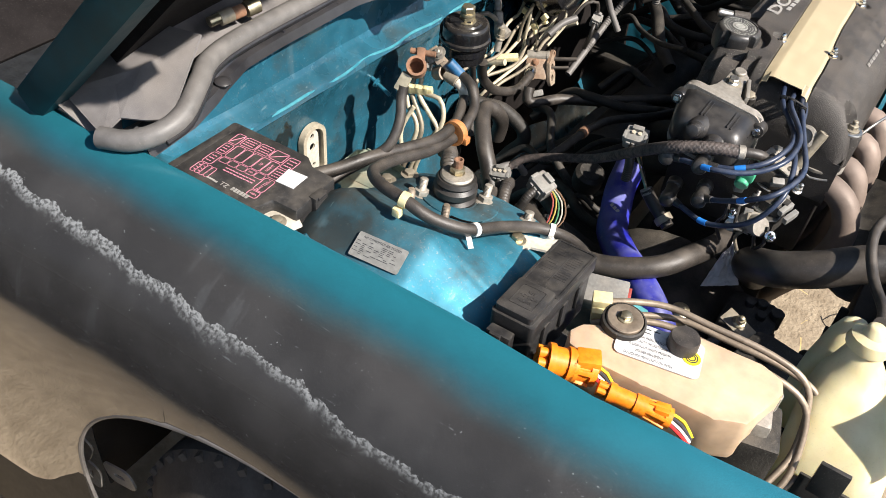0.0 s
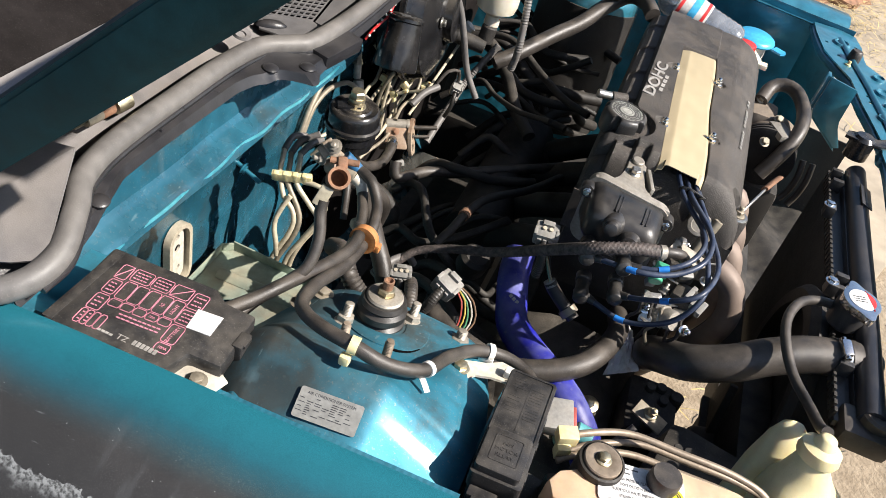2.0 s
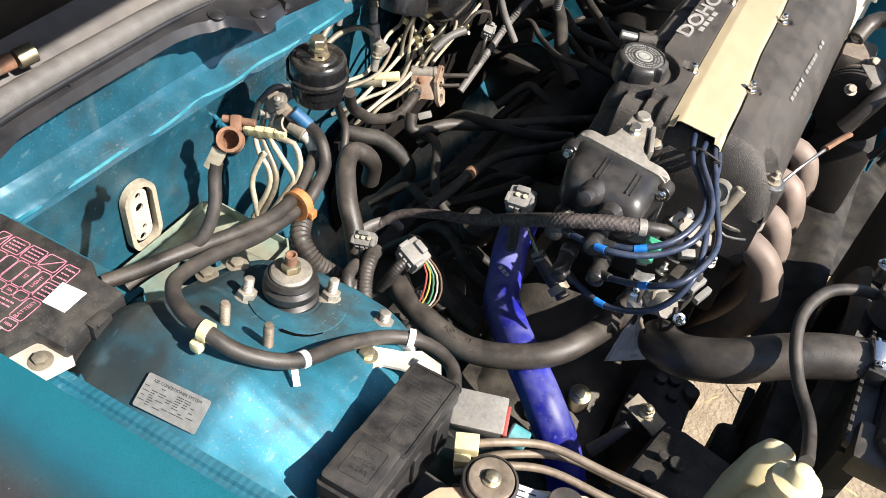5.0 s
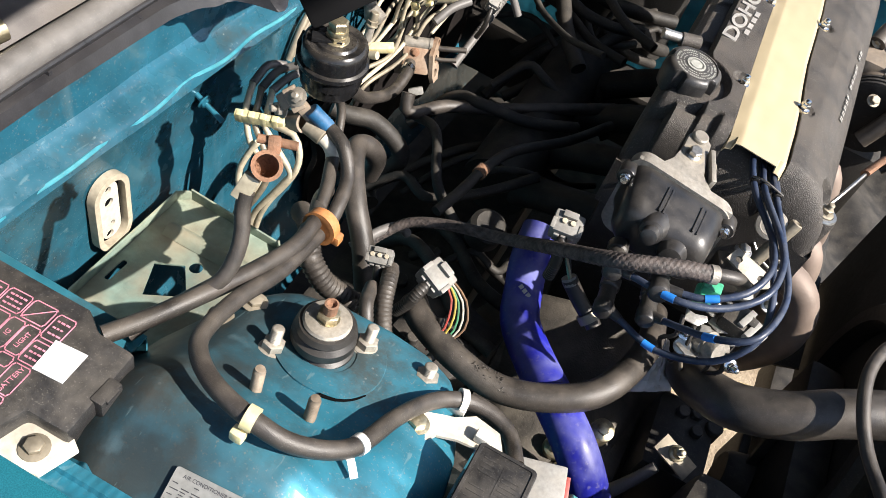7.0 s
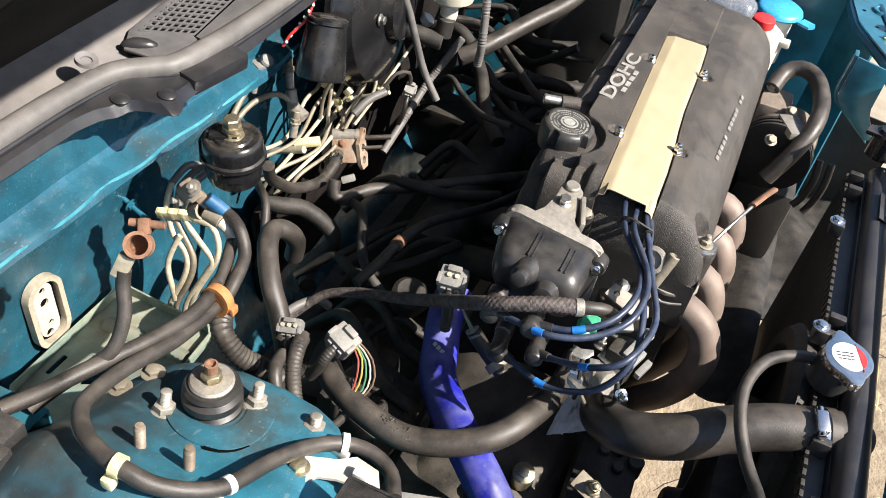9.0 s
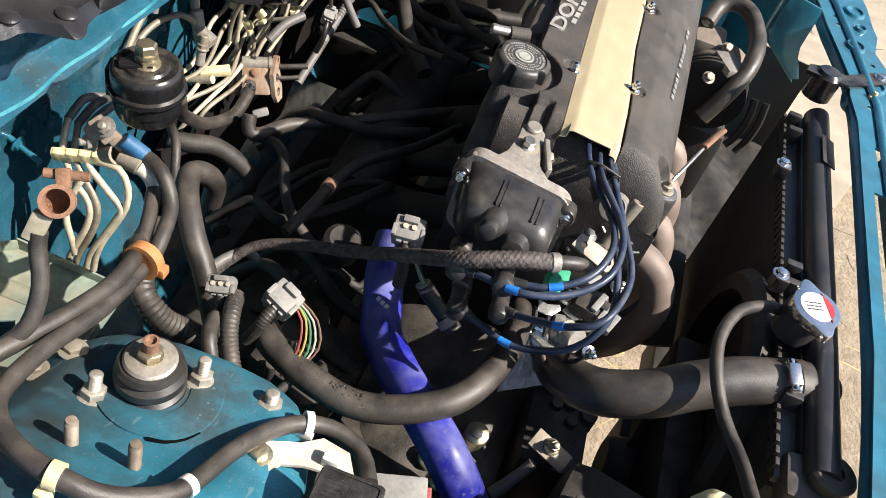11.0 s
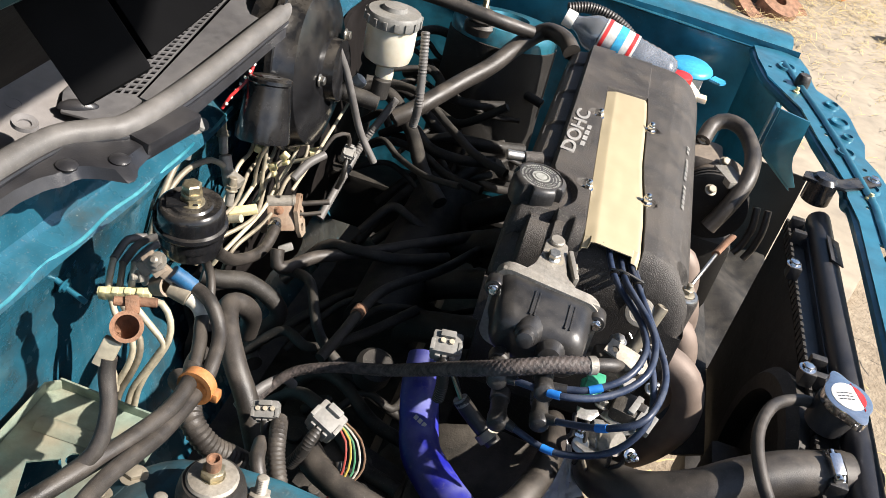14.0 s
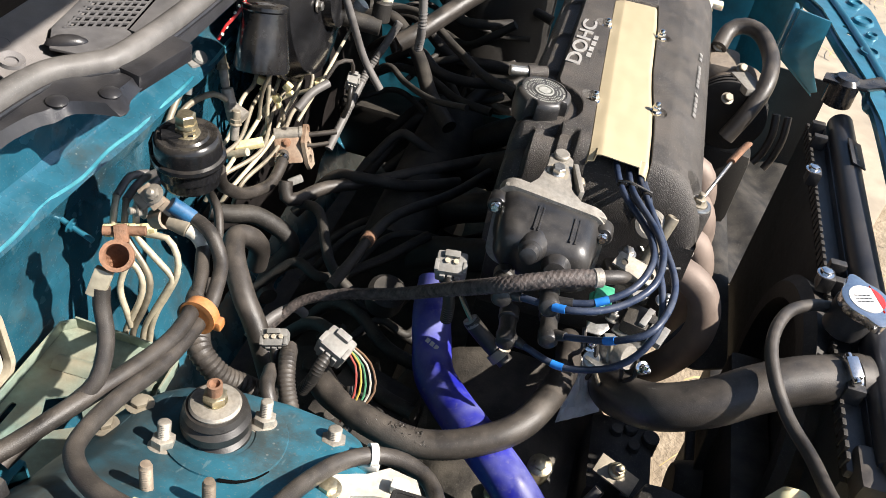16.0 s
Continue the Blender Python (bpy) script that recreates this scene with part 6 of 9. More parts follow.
# ---- fuse box ----
fuse = thing("fuse_box", (-0.155, -0.165, 0.80), "dusty black fuse box with a faded red diagram on its lid", "fuse box")
LID = [(-0.238, -0.110), (-0.130, -0.106), (-0.114, -0.117), (-0.083, -0.117), (-0.078, -0.186), (-0.109, -0.187), (-0.116, -0.214), (-0.126, -0.219), (-0.232, -0.219)]
bm = bmesh.new()
prism(bm, LID, 0.020, Matrix.Translation((0, 0, 0.829)), 0.004)
lid = part("lid", bm, "black", fuse, "dusty black lid")
bm = bmesh.new()
c0 = Vector((-0.155, -0.163))
prism(bm, [((x - c0.x) * 0.96 + c0.x, (y - c0.y) * 0.95 + c0.y) for x, y in LID], 0.036, Matrix.Translation((0, 0, 0.796)), 0.003)
part("base", bm, "black", fuse)
bm = bmesh.new()
box(bm, (-0.2295, -0.164, 0.848), (0.010, 0.100, 0.003), None, 0.2)
part("rib", bm, "black", lid)
bm = bmesh.new()
box(bm, (-0.079, -0.150, 0.836), (0.010, 0.020, 0.028), None, 0.15)
box(bm, (-0.076, -0.150, 0.848), (0.007, 0.012, 0.004), None, 0.2)
part("latch", bm, "black", fuse)
bm = bmesh.new()
prism(bm, [(-0.1303, -0.1385), (-0.1060, -0.1358), (-0.1045, -0.1610), (-0.1272, -0.1630)], 0.0007, Matrix.Translation((0, 0, 0.8492)))
part("white_sticker", bm, "paper", lid, "blank white sticker", smooth=False)


P00, PU, PV = Vector((-0.2160, -0.1250, 0.8494)), Vector((0.0815, 0.0060, 0)), Vector((0.0050, -0.0800, 0))


def print_at(u, v):
    return P00 + PU * u + PV * v


def cell(u0, v0, u1, v1, r=0.06):
    """A round-cornered printed frame on the lid."""
    pts = [(u0, v0 + r), (u0 + r * 0.5, v0), (u1 - r * 0.5, v0), (u1, v0 + r), (u1, v1 - r), (u1 - r * 0.5, v1), (u0 + r * 0.5, v1), (u0, v1 - r)]
    bm = bmesh.new()
    for k in range(8):
        a, b = print_at(*pts[k - 1]), print_at(*pts[k])
        box(bm, (a + b) / 2, ((b - a).length + 0.0006, 0.0008, 0.0003), turned(b - a, (0, 0, 1)), 0)
    part("printed_frame", bm, "pink", lid, smooth=False)


CELLS = [(0.0, 0.0, 0.13, 0.24), (0.16, 0.0, 0.39, 0.20), (0.41, 0.0, 0.63, 0.20), (0.65, 0.0, 0.87, 0.20), (0.90, 0.02, 1.07, 0.28), (0.0, 0.27, 0.14, 0.50), (0.0, 0.53, 0.15, 0.78), (0.90, 0.32, 1.07, 0.54), (0.91, 0.57, 1.07, 0.85), (0.91, 0.87, 1.07, 1.0)]
CELLS += [(0.17 + 0.146 * k, 0.23, 0.306 + 0.146 * k, 0.52) for k in range(5)] + [(0.17 + 0.146 * k, 0.54, 0.306 + 0.146 * k, 0.65) for k in range(5)] + [(0.075 * k, 0.80, 0.070 + 0.075 * k, 1.02) for k in range(4)]
for c in CELLS:
    cell(*c, r=0.03)
random.seed(6)
dia = Matrix.Translation((0, 0, 0.8492))
rows_ = []
for u0, v0, u1, v1 in CELLS[1:3] + CELLS[4:8] + CELLS[20:]:
    for k in range(3):
        v = v0 + (v1 - v0) * (0.25 + 0.25 * k)
        u = u0 + 0.03
        while u < u1 - 0.04:
            w = random.uniform(0.018, 0.04)
            p = print_at(u, v)
            rows_.append((p.x, p.y, w * 0.0835, 0.0013))
            u += w + 0.012
for k in range(2):
    for j in range(9):
        p = print_at(0.36 + 0.055 * j, 0.71 + 0.055 * k)
        rows_.append((p.x, p.y, 0.0034, 0.0015))
bars("fine_print", rows_, dia, "pink", lid, 0.0003)
for c in (CELLS[0], CELLS[3]):
    bm = bmesh.new()
    tube(bm, [print_at(c[0], c[3]), print_at(c[2], c[1])], 0.0004, n=4)
    part("printed_stroke", bm, "pink", lid)
for t, u, v, s_ in (("BATTERY", 0.99, 0.71, 0.0050), ("LIGHT", 0.822, 0.375, 0.0048), ("IG", 0.676, 0.375, 0.0050), ("50A", 0.676, 0.595, 0.0036), ("100A", 0.99, 0.935, 0.0040)):
    words("printed_word", t, s_, plate_at(print_at(u, v), (0.04, 1, 0) if len(t) > 4 or t == "IG" else (1, 0.04, 0), (0, 0, 1)), "pink", lid, 0.0001)
bars("part_code", [(-0.154 + 0.004 * k, -0.2010, 0.003, 0.0055) for k in range(6)] + [(-0.187 + 0.0038 * k, -0.2035, 0.003, 0.0024) for k in range(4)], dia, "cast_white", lid, 0.0003)
words("printed_code", "TZ", 0.0085, plate_at((-0.1640, -0.2020, 0.8494), (1, 0, 0), (0, 0, 1)), "cast_white", lid, 0.0001)
bm = bmesh.new()
prism(bm, [(-0.125, -0.218), (-0.078, -0.212), (-0.070, -0.186), (-0.080, -0.180), (-0.104, -0.186), (-0.126, -0.195)], 0.003, Matrix.Translation((0, 0, 0.832)), 0.001)
part("mount_bracket", bm, "white_paint", fuse, "off-white mounting bracket")
bolt(fuse, (-0.093, -0.199, 0.835), (0, 0, 1), 0.0058, 0.006, "pipe_dull", flange=1.7)

# ---- relay box beside the tower ----
relay = thing("relay_box", (0.173, -0.10, 0.76), "black relay box with moulded writing on a sloping lid", "relay box")
rm = plate_at((0.173, -0.098, 0.818), (1, 0.0, 0.04), (-0.04, 0.06, 1))
bm = bmesh.new()
prism(bm, rounded(0.047, 0.142, 0.004, 3), 0.018, rm, 0.003)
rlid = part("lid", bm, "black", relay)
bm = bmesh.new()
prism(bm, rounded(0.043, 0.134, 0.004, 3), 0.055, rm @ Matrix.Translation((0, 0, -0.055)), 0.003)
part("body", bm, "black", relay)
bm = bmesh.new()
prism(bm, rounded(0.041, 0.050, 0.004, 3), 0.008, rm @ Matrix.Translation((-0.001, -0.043, 0.0175)), 0.004)
part("step", bm, "black", rlid)
bm = bmesh.new()
box(bm, rm @ Vector((-0.006, -0.078, -0.006)), (0.026, 0.012, 0.022), rm.to_3x3(), 0.15)
box(bm, rm @ Vector((-0.008, -0.085, -0.002)), (0.012, 0.004, 0.014), rm.to_3x3(), 0.15)
part("latch", bm, "black", relay)
bars("moulded_print", [(-0.016, 0.06 - 0.004 * k, 0.010 + 0.004 * (k % 2), 0.0016) for k in range(4)] + [(0.002, 0.052 - 0.0038 * k, 0.013, 0.0012) for k in range(12)] + [(-0.017, 0.035 - 0.005 * k, 0.012, 0.0012) for k in range(5)] + [(0.0, 0.01, 0.0008, 0.10)],
     rm @ Matrix.Translation((0, 0, 0.018)), "black", rlid, 0.00022)
for k, t in enumerate(("ABS", "MOTOR", "RELAY")):
    words("moulded_word", t, 0.0058, rm @ Matrix.Translation((0.0, -0.034 - 0.0075 * k, 0.0256)), "black", rlid, 0.0004)
bm = bmesh.new()
prism_holes(bm, rounded(0.026, 0.032, 0.002, 2), [rounded(0.0245, 0.0305, 0.002, 2)], 0.0006, rm @ Matrix.Translation((0.0, -0.041, 0.0254)))
part("moulded_frame", bm, "black", rlid)
bm = bmesh.new()
prism_holes(bm, rounded(0.045, 0.088, 0.003, 3), [rounded(0.040, 0.083, 0.002, 2)], 0.0012, rm @ Matrix.Translation((0.0, 0.026, 0.0178)))
part("lid_border", bm, "black", rlid)
for y_ in (-0.040, 0.0, 0.035):
    bm = bmesh.new()
    box(bm, rm @ Vector((0.0235, y_, -0.012)), (0.003, 0.010, 0.030), rm.to_3x3(), 0.15)
    part("side_rib", bm, "black", relay)
bm = bmesh.new()
prism_holes(bm, [(0.0926, -0.0301), (0.0905, -0.0175), (0.099, -0.0083), (0.115, -0.0014), (0.1233, 0.0016), (0.1373, 0.0126), (0.160, 0.0090), (0.170, -0.008), (0.158, -0.0125), (0.1332, -0.0156), (0.1175, -0.0215), (0.1099, -0.0342), (0.1010, -0.0360)], [circle(0.148, -0.001, 0.0035)], 0.003, plate_at((0, 0, 0.7895), (1, 0, 0.02), (-0.02, 0.05, 1)))
solo("harness_bracket", bm, "white_paint", "off-white steel bracket bolted to the strut tower", "bracket")
bb = thing("bracket_bolt", (0.100, -0.022, 0.797), "brown flange bolt through the pale bracket", "bolt", "flange bolts")
bm = bmesh.new()
hexhead(bm, (0.100, -0.022, 0.797), (0, 0.1, 1), 0.0070, 0.007, 1.5)
part("head", bm, "brass", bb)

# ---- wiring over the tower ----
har = thing("tower_harness", (0.0, -0.1, 0.86), "thick black taped wiring harness looping over the strut tower", "wiring harness")
LOOP = [(-0.1135, 0.1840, 0.8262), (-0.092, 0.1740, 0.8260), (-0.0735, 0.1580, 0.8090), (-0.0630, 0.1250, 0.8040), (-0.0600, 0.099, 0.800), (-0.057, 0.028, 0.816), (-0.061, -0.031, 0.836), (-0.057, -0.076, 0.852), (-0.047, -0.097, 0.860), (-0.021, -0.116, 0.870), (0.014, -0.126, 0.876), (0.046, -0.120, 0.864),
        (0.075, -0.093, 0.847), (0.087, -0.041, 0.822), (0.101, -0.003, 0.804), (0.121, 0.020, 0.793), (0.145, 0.026, 0.789), (0.168, 0.018, 0.786), (0.182, -0.005, 0.79)]
hose_part("loom", LOOP, 0.0068, "rubber", har, n=16)
band("white_tape", har, (0.078, -0.086, 0.844), (0.3, 1, -0.3), 0.0071, 0.006, "white", 0.0006)
band("cable_tie", har, (0.121, 0.0205, 0.793), (1, 0.5, -0.2), 0.0080, 0.006, "white", 0.0012)
bm = bmesh.new()
box(bm, (0.120, 0.018, 0.785), (0.016, 0.013, 0.012), None, 0.2)
box(bm, (0.150, -0.004, 0.80), (0.014, 0.011, 0.010), None, 0.3)
box(bm, (0.160, -0.014, 0.80), (0.008, 0.008, 0.012), None, 0.3)
part("clip", bm, "white", har)
bm = bmesh.new()
sheet(bm, lambda u, v: Vector((0.074, -0.093, 0.8405)).lerp(Vector((0.087, -0.106, 0.838)), u) + Vector((0.004, 0.004, 0)) * (v - 0.5) + Vector((0, 0, 0.001 * math.sin(4 * u))), 8, 4, 0.0005)
part("tape_tail", bm, "white", har)
band("nylon_clip", har, (0.015, -0.126, 0.876), (1, 0.1, -0.1), 0.0074, 0.008, "yellowed", 0.0012)
bm = bmesh.new()
box(bm, (0.012, -0.134, 0.864), (0.010, 0.009, 0.011), None, 0.3)
part("clip_foot", bm, "yellowed", har)
hose("battery_feed_cable", [(-0.118, -0.110, 0.832), (-0.103, -0.085, 0.834), (-0.086, -0.052, 0.838), (-0.070, 0.002, 0.829), (-0.063, 0.05, 0.818), (-0.066, 0.088, 0.812), (-0.078, 0.115, 0.800), (-0.092, 0.150, 0.775), (-0.105, 0.190, 0.74)], 0.0072, "rubber",
     "thick black battery cable running from the fuse box", "cable", n=16)
bm = bmesh.new()
c = Vector((-0.061, 0.093, 0.806))
lathe(bm, [(0.0125, -0.005), (0.0165, -0.005), (0.0165, 0.005), (0.0125, 0.005), (0.0125, -0.005)], c, (0.05, 1, -0.12), 24)
box(bm, c + Vector((0.017, 0.0, -0.004)), (0.008, 0.010, 0.010), None, 0.25)
solo("cable_clip", bm, "tan_clip", "weathered orange plastic clip holding the cables", "clip")
# loose battery clamp
tm = thing("battery_clamp", (-0.08, 0.02, 0.93), "corroded battery clamp on a loose black cable", "cable clamp")
bm = bmesh.new()
T0 = Vector((-0.080, 0.022, 0.925))
lathe(bm, [(0.0085, -0.008), (0.0115, -0.008), (0.0115, 0.008), (0.0085, 0.008), (0.0085, -0.008)], T0, (0.3, -0.5, 0.55), 22)
box(bm, T0 + Vector((-0.003, 0.012, 0.010)), (0.010, 0.014, 0.012), turned((1, 0.4, 0.2), (0.3, -0.5, 0.55)), 0.25)
cyl(bm, T0 + Vector((-0.015, 0.008, 0.012)), T0 + Vector((0.012, 0.02, 0.012)), 0.0035)
part("clamp", bm, "rust", tm)
bm = bmesh.new()
box(bm, T0 + Vector((-0.007, -0.014, -0.016)), (0.013, 0.007, 0.022), turned((1, 0.3, 0), (0.2, 0.4, 0.8)), 0.2)
part("lug", bm, "pipe", tm)
hose_part("cable", [(-0.086, 0.008, 0.905), (-0.085, 0.003, 0.893), (-0.077, -0.009, 0.870), (-0.077, -0.027, 0.846), (-0.090, -0.044, 0.831), (-0.106, -0.066, 0.818), (-0.115, -0.09, 0.81)], 0.0062, "rubber", tm, n=14)

# battery tray: a flat pressing along the firewall with a turned-up rim
tr = thing("battery_tray", (-0.21, 0.09, 0.60), "pale green corroded empty battery tray", "battery tray")
TRAY = [(-0.283, 0.180), (-0.270, 0.191), (-0.150, 0.187), (-0.140, 0.176), (-0.133, 0.06), (-0.140, -0.01), (-0.262, -0.014), (-0.280, 0.01)]
bm = bmesh.new()
prism_holes(bm, TRAY, [[(x * 0.6 - 0.268, y * 0.9 + 0.062) for x, y in rounded(0.012, 0.034, 0.004, 3)], circle(-0.204, 0.112, 0.0075), [(-0.243, 0.092), (-0.215, 0.108), (-0.188, 0.075), (-0.226, 0.052)]], 0.002, plate_at((0, 0, 0.619), (1, 0, 0.04), (-0.04, 0, 1)))
part("pan", bm, "tray", tr, "pale green corroded pan")
bm = bmesh.new()
for k in range(len(TRAY)):
    a, b = Vector((*TRAY[k - 1], 0.626)), Vector((*TRAY[k], 0.626))
    a.z, b.z = 0.627 + 0.04 * a.x, 0.627 + 0.04 * b.x
    box(bm, (a + b) / 2, ((b - a).length + 0.002, 0.0025, 0.014), turned(b - a, (0, 0, 1)), 0.2)
part("rim", bm, "tray", tr)
bm = bmesh.new()
sheet(bm, lambda u, v: (-0.262 + 0.115 * u, 0.128 + 0.022 * v, 0.622 + 0.007 * math.sin(math.pi * v) + 0.04 * (-0.262 + 0.115 * u)), 20, 8, 0.001)
part("pressed_rib", bm, "tray", tr)
bm = bmesh.new()
sheet(bm, lambda u, v: (-0.262 + 0.11 * u, 0.0 + 0.02 * v, 0.612 - 0.15 * v), 8, 6, 0.002)
part("leg", bm, "tray", tr)

# ---- brake modulator in front of the tower ----
mod = thing("brake_modulator", (0.31, -0.09, 0.70), "milky brake fluid reservoir on a brake modulator", "reservoir")
RES = [(0.214, -0.123), (0.222, -0.108), (0.270, -0.075), (0.322, -0.050), (0.385, -0.043), (0.409, -0.050), (0.414, -0.066), (0.398, -0.122), (0.37, -0.136), (0.30, -0.142), (0.245, -0.146), (0.222, -0.140)]
bm = bmesh.new()
prism(bm, RES, 0.060, plate_at((0, 0, 0.768), (1, 0, -0.02), (0.02, -0.02, 1)), 0.007)
res_body = part("reservoir", bm, "res", mod, "milky amber plastic reservoir")
bm = bmesh.new()
prism(bm, [((x - 0.31) * 0.985 + 0.31, (y + 0.095) * 0.97 - 0.095) for x, y in RES], 0.004, plate_at((0, 0, 0.795), (1, 0, -0.02), (0.02, -0.02, 1)), 0.001)
part("seam", bm, "res", mod)
lz = plate_at((0.2975, -0.0935, 0.8212), (1, 0.22, -0.03), (0.02, -0.02, 1))
bm = bmesh.new()
prism(bm, rounded(0.083, 0.046, 0.007, 5), 0.0009, lz, 0)
rl = part("warning_label", bm, "paper", res_body, "white brake fluid label", smooth=False)
lz2 = lz @ Matrix.Translation((0, 0, 0.001))
for k, t in enumerate(("HIGH PRESSURE FLUID", "USE ONLY DOT3 OR DOT4 BRAKE FLUID", "FLUIDE SOUS HAUTE PRESSION", "UTILISER SEULEMENT", "DU LIQUIDE FREIN DOT3 OU DOT4")):
    words("warning_text", t, 0.0041, lz2 @ Matrix.Translation((-0.008, 0.006 - 0.0062 * k, 0)), "ink", rl, 0.0001, 0.72)
bars("warning_print", [(-0.036 + 0.009 * k, 0.018, 0.006, 0.0012) for k in range(4)] + [(-0.037, 0.013, 0.026, 0.001)], lz2, "ink", rl, 0.0002)
bm = bmesh.new()
lathe(bm, [(0.0088, 0.0), (0.0088, 0.0006), (0.001, 0.0006)], lz2 @ Vector((0.031, 0.001, 0)), lz2.to_3x3() @ Vector((0, 0, 1)), 28)
part("yellow_symbol", bm, "yellow", rl, smooth=False)
for r in (0.0062, 0.004):
    bm = bmesh.new()
    lathe(bm, [(r, 0.0005), (r, 0.001), (r - 0.001, 0.001), (r - 0.001, 0.0005)], lz2 @ Vector((0.031, 0.001, 0)), lz2.to_3x3() @ Vector((0, 0, 1)), 24)
    part("symbol_ring", bm, "ink", rl, smooth=False)
bm = bmesh.new()
lathe(bm, [(0.0150, 0.0), (0.0153, 0.002), (0.0148, 0.013), (0.0138, 0.0150), (0.001, 0.0153)], (0.314, -0.078, 0.822), (0.02, -0.02, 1), 30)
part("filler_cap", bm, "rubber", mod, "black rubber filler cap")
bm = bmesh.new()
lathe(bm, [(0.0205, -0.045), (0.0225, -0.006), (0.0220, 0.0), (0.0200, 0.001), (0.0195, -0.003), (0.001, -0.003)], (0.2560, -0.0880, 0.8290), (0.05, -0.05, 1), 32)
part("accumulator_cup", bm, "dark_parts", mod, "black accumulator body")
bm = bmesh.new()
lathe(bm, [(0.0185, -0.003), (0.0185, 0.0008), (0.0175, 0.0020), (0.0100, 0.0026), (0.0085, 0.0018), (0.001, 0.0018)], (0.2560, -0.0882, 0.8305), (0.05, -0.05, 1), 32)
part("accumulator_cap", bm, "brown_metal", mod, "brown metal accumulator cap")
bolt(mod, (0.2560, -0.0885, 0.8325), (0.05, -0.05, 1), 0.0052, 0.006, "brass", flange=1.5)
bm = bmesh.new()
box(bm, (0.31, -0.085, 0.70), (0.17, 0.085, 0.12), Matrix.Rotation(radians(14), 3, "Z"), 0.1)
box(bm, (0.405, -0.085, 0.735), (0.05, 0.06, 0.10), Matrix.Rotation(radians(14), 3, "Z"), 0.15)
part("valve_body", bm, "alu_dark", mod)
bm = bmesh.new()
box(bm, (0.40, -0.078, 0.785), (0.03, 0.05, 0.03), Matrix.Rotation(radians(14), 3, "Z"), 0.25)
cyl(bm, (0.409, -0.060, 0.785), (0.409, -0.060, 0.806), 0.007)
part("ear", bm, "alu", mod)
for off in ((0, 0, 0), (0.006, -0.014, -0.012), (0.016, 0.012, -0.02)):
    o = Vector(off)
    hose_part("brake_pipe", [Vector(p) + o for p in ((0.215, -0.060, 0.80), (0.235, -0.045, 0.806), (0.278, -0.020, 0.806), (0.330, -0.014, 0.804), (0.385, -0.008, 0.800), (0.425, -0.006, 0.788), (0.442, -0.014, 0.765), (0.450, -0.046, 0.725), (0.44, -0.08, 0.70))], 0.0036, "brown_metal", mod, n=10)
bm = bmesh.new()
box(bm, (0.2215, -0.058, 0.808), (0.020, 0.015, 0.016), turned((1, 0.45, 0.05), (0, -0.2, 1)), 0.12)
box(bm, (0.2225, -0.064, 0.794), (0.014, 0.012, 0.020), turned((1, 0.45, 0.05), (0, -0.2, 1)), 0.2)
part("pipe_nut", bm, "yellowed", mod, "yellowed nylon pipe holder")
for nm, a, b2, r in (("large_connector", (0.219, -0.179, 0.828), (0.258, -0.158, 0.822), 0.0165), ("small_connector", (0.280, -0.174, 0.824), (0.338, -0.160, 0.816), 0.0098)):
    a, b2 = Vector(a), Vector(b2)
    oc_ = thing("wiring_connector", a, "bright orange wiring connector with ribbed collar", "connector", "orange connectors")
    bm = bmesh.new()
    cyl(bm, a, b2, r * 0.86)
    shell = part("shell", bm, "orange", oc_)
    for f in (0.0, 0.42, 0.50, 0.9):
        q = a.lerp(b2, f)
        bm = bmesh.new()
        lathe(bm, [(r * 0.8, -0.003), (r, -0.003), (r, 0.003), (r * 0.8, 0.003)], q + (b2 - a) * 0.06, b2 - a, 14)
        part("collar", bm, "orange", shell)
    for k in range(6):
        d = Matrix.Rotation(k * math.pi / 3, 3, (b2 - a).normalized()) @ Vector((0, 0, r * 0.9))
        bm = bmesh.new()
        box(bm, a.lerp(b2, 0.72) + d, ((b2 - a).length * 0.5, r * 0.3, r * 0.25), turned(b2 - a, d), 0.2)
        part("rib", bm, "orange", shell)
    bm = bmesh.new()
    box(bm, a.lerp(b2, 0.85) + Vector((0, 0, r * 0.7)), (r * 1.4, r * 1.2, r * 0.8), turned(b2 - a, (0, 0, 1)), 0.2)
    part("latch", bm, "orange", oc_)
    bm = bmesh.new()
    for k in range(5):
        d = Matrix.Rotation(k * 1.2566, 3, (b2 - a).normalized()) @ Vector((0, 0, r * 0.5))
        cyl(bm, a + d - (b2 - a).normalized() * 0.009, a + d, r * 0.3)
    part("end_seal", bm, "orange", oc_)
    for k, mt in enumerate(("red", "white", "ink", "yellow")):
        hose_part("wire", [b2 + Vector((0, 0.004 * (k - 1.5), 0)), b2 + Vector((0.012, 0.005 * (k - 1.5), -0.004)), b2 + Vector((0.024, 0.003 * (k - 1.5) - 0.002, -0.012))], 0.0016, mt, oc_, n=6)

# washer tank
ww = thing("washer_tank", (0.475, 0.03, 0.50), "ivory plastic coolant overflow tank", "tank")
bm = bmesh.new()
loft(bm, [(0.52, 0.50, 0.00, 0.09, 0.12, 0.02), (0.66, 0.495, 0.01, 0.11, 0.13, 0.025), (0.735, 0.485, 0.022, 0.105, 0.12, 0.03), (0.765, 0.477, 0.035, 0.085, 0.085, 0.03), (0.782, 0.470, 0.044, 0.060, 0.056, 0.026), (0.80, 0.466, 0.050, 0.040, 0.040, 0.0195), (0.812, 0.465, 0.052, 0.036, 0.036, 0.0175), (0.815, 0.465, 0.052, 0.03, 0.03, 0.0145)])
part("body", bm, "bottle", ww)
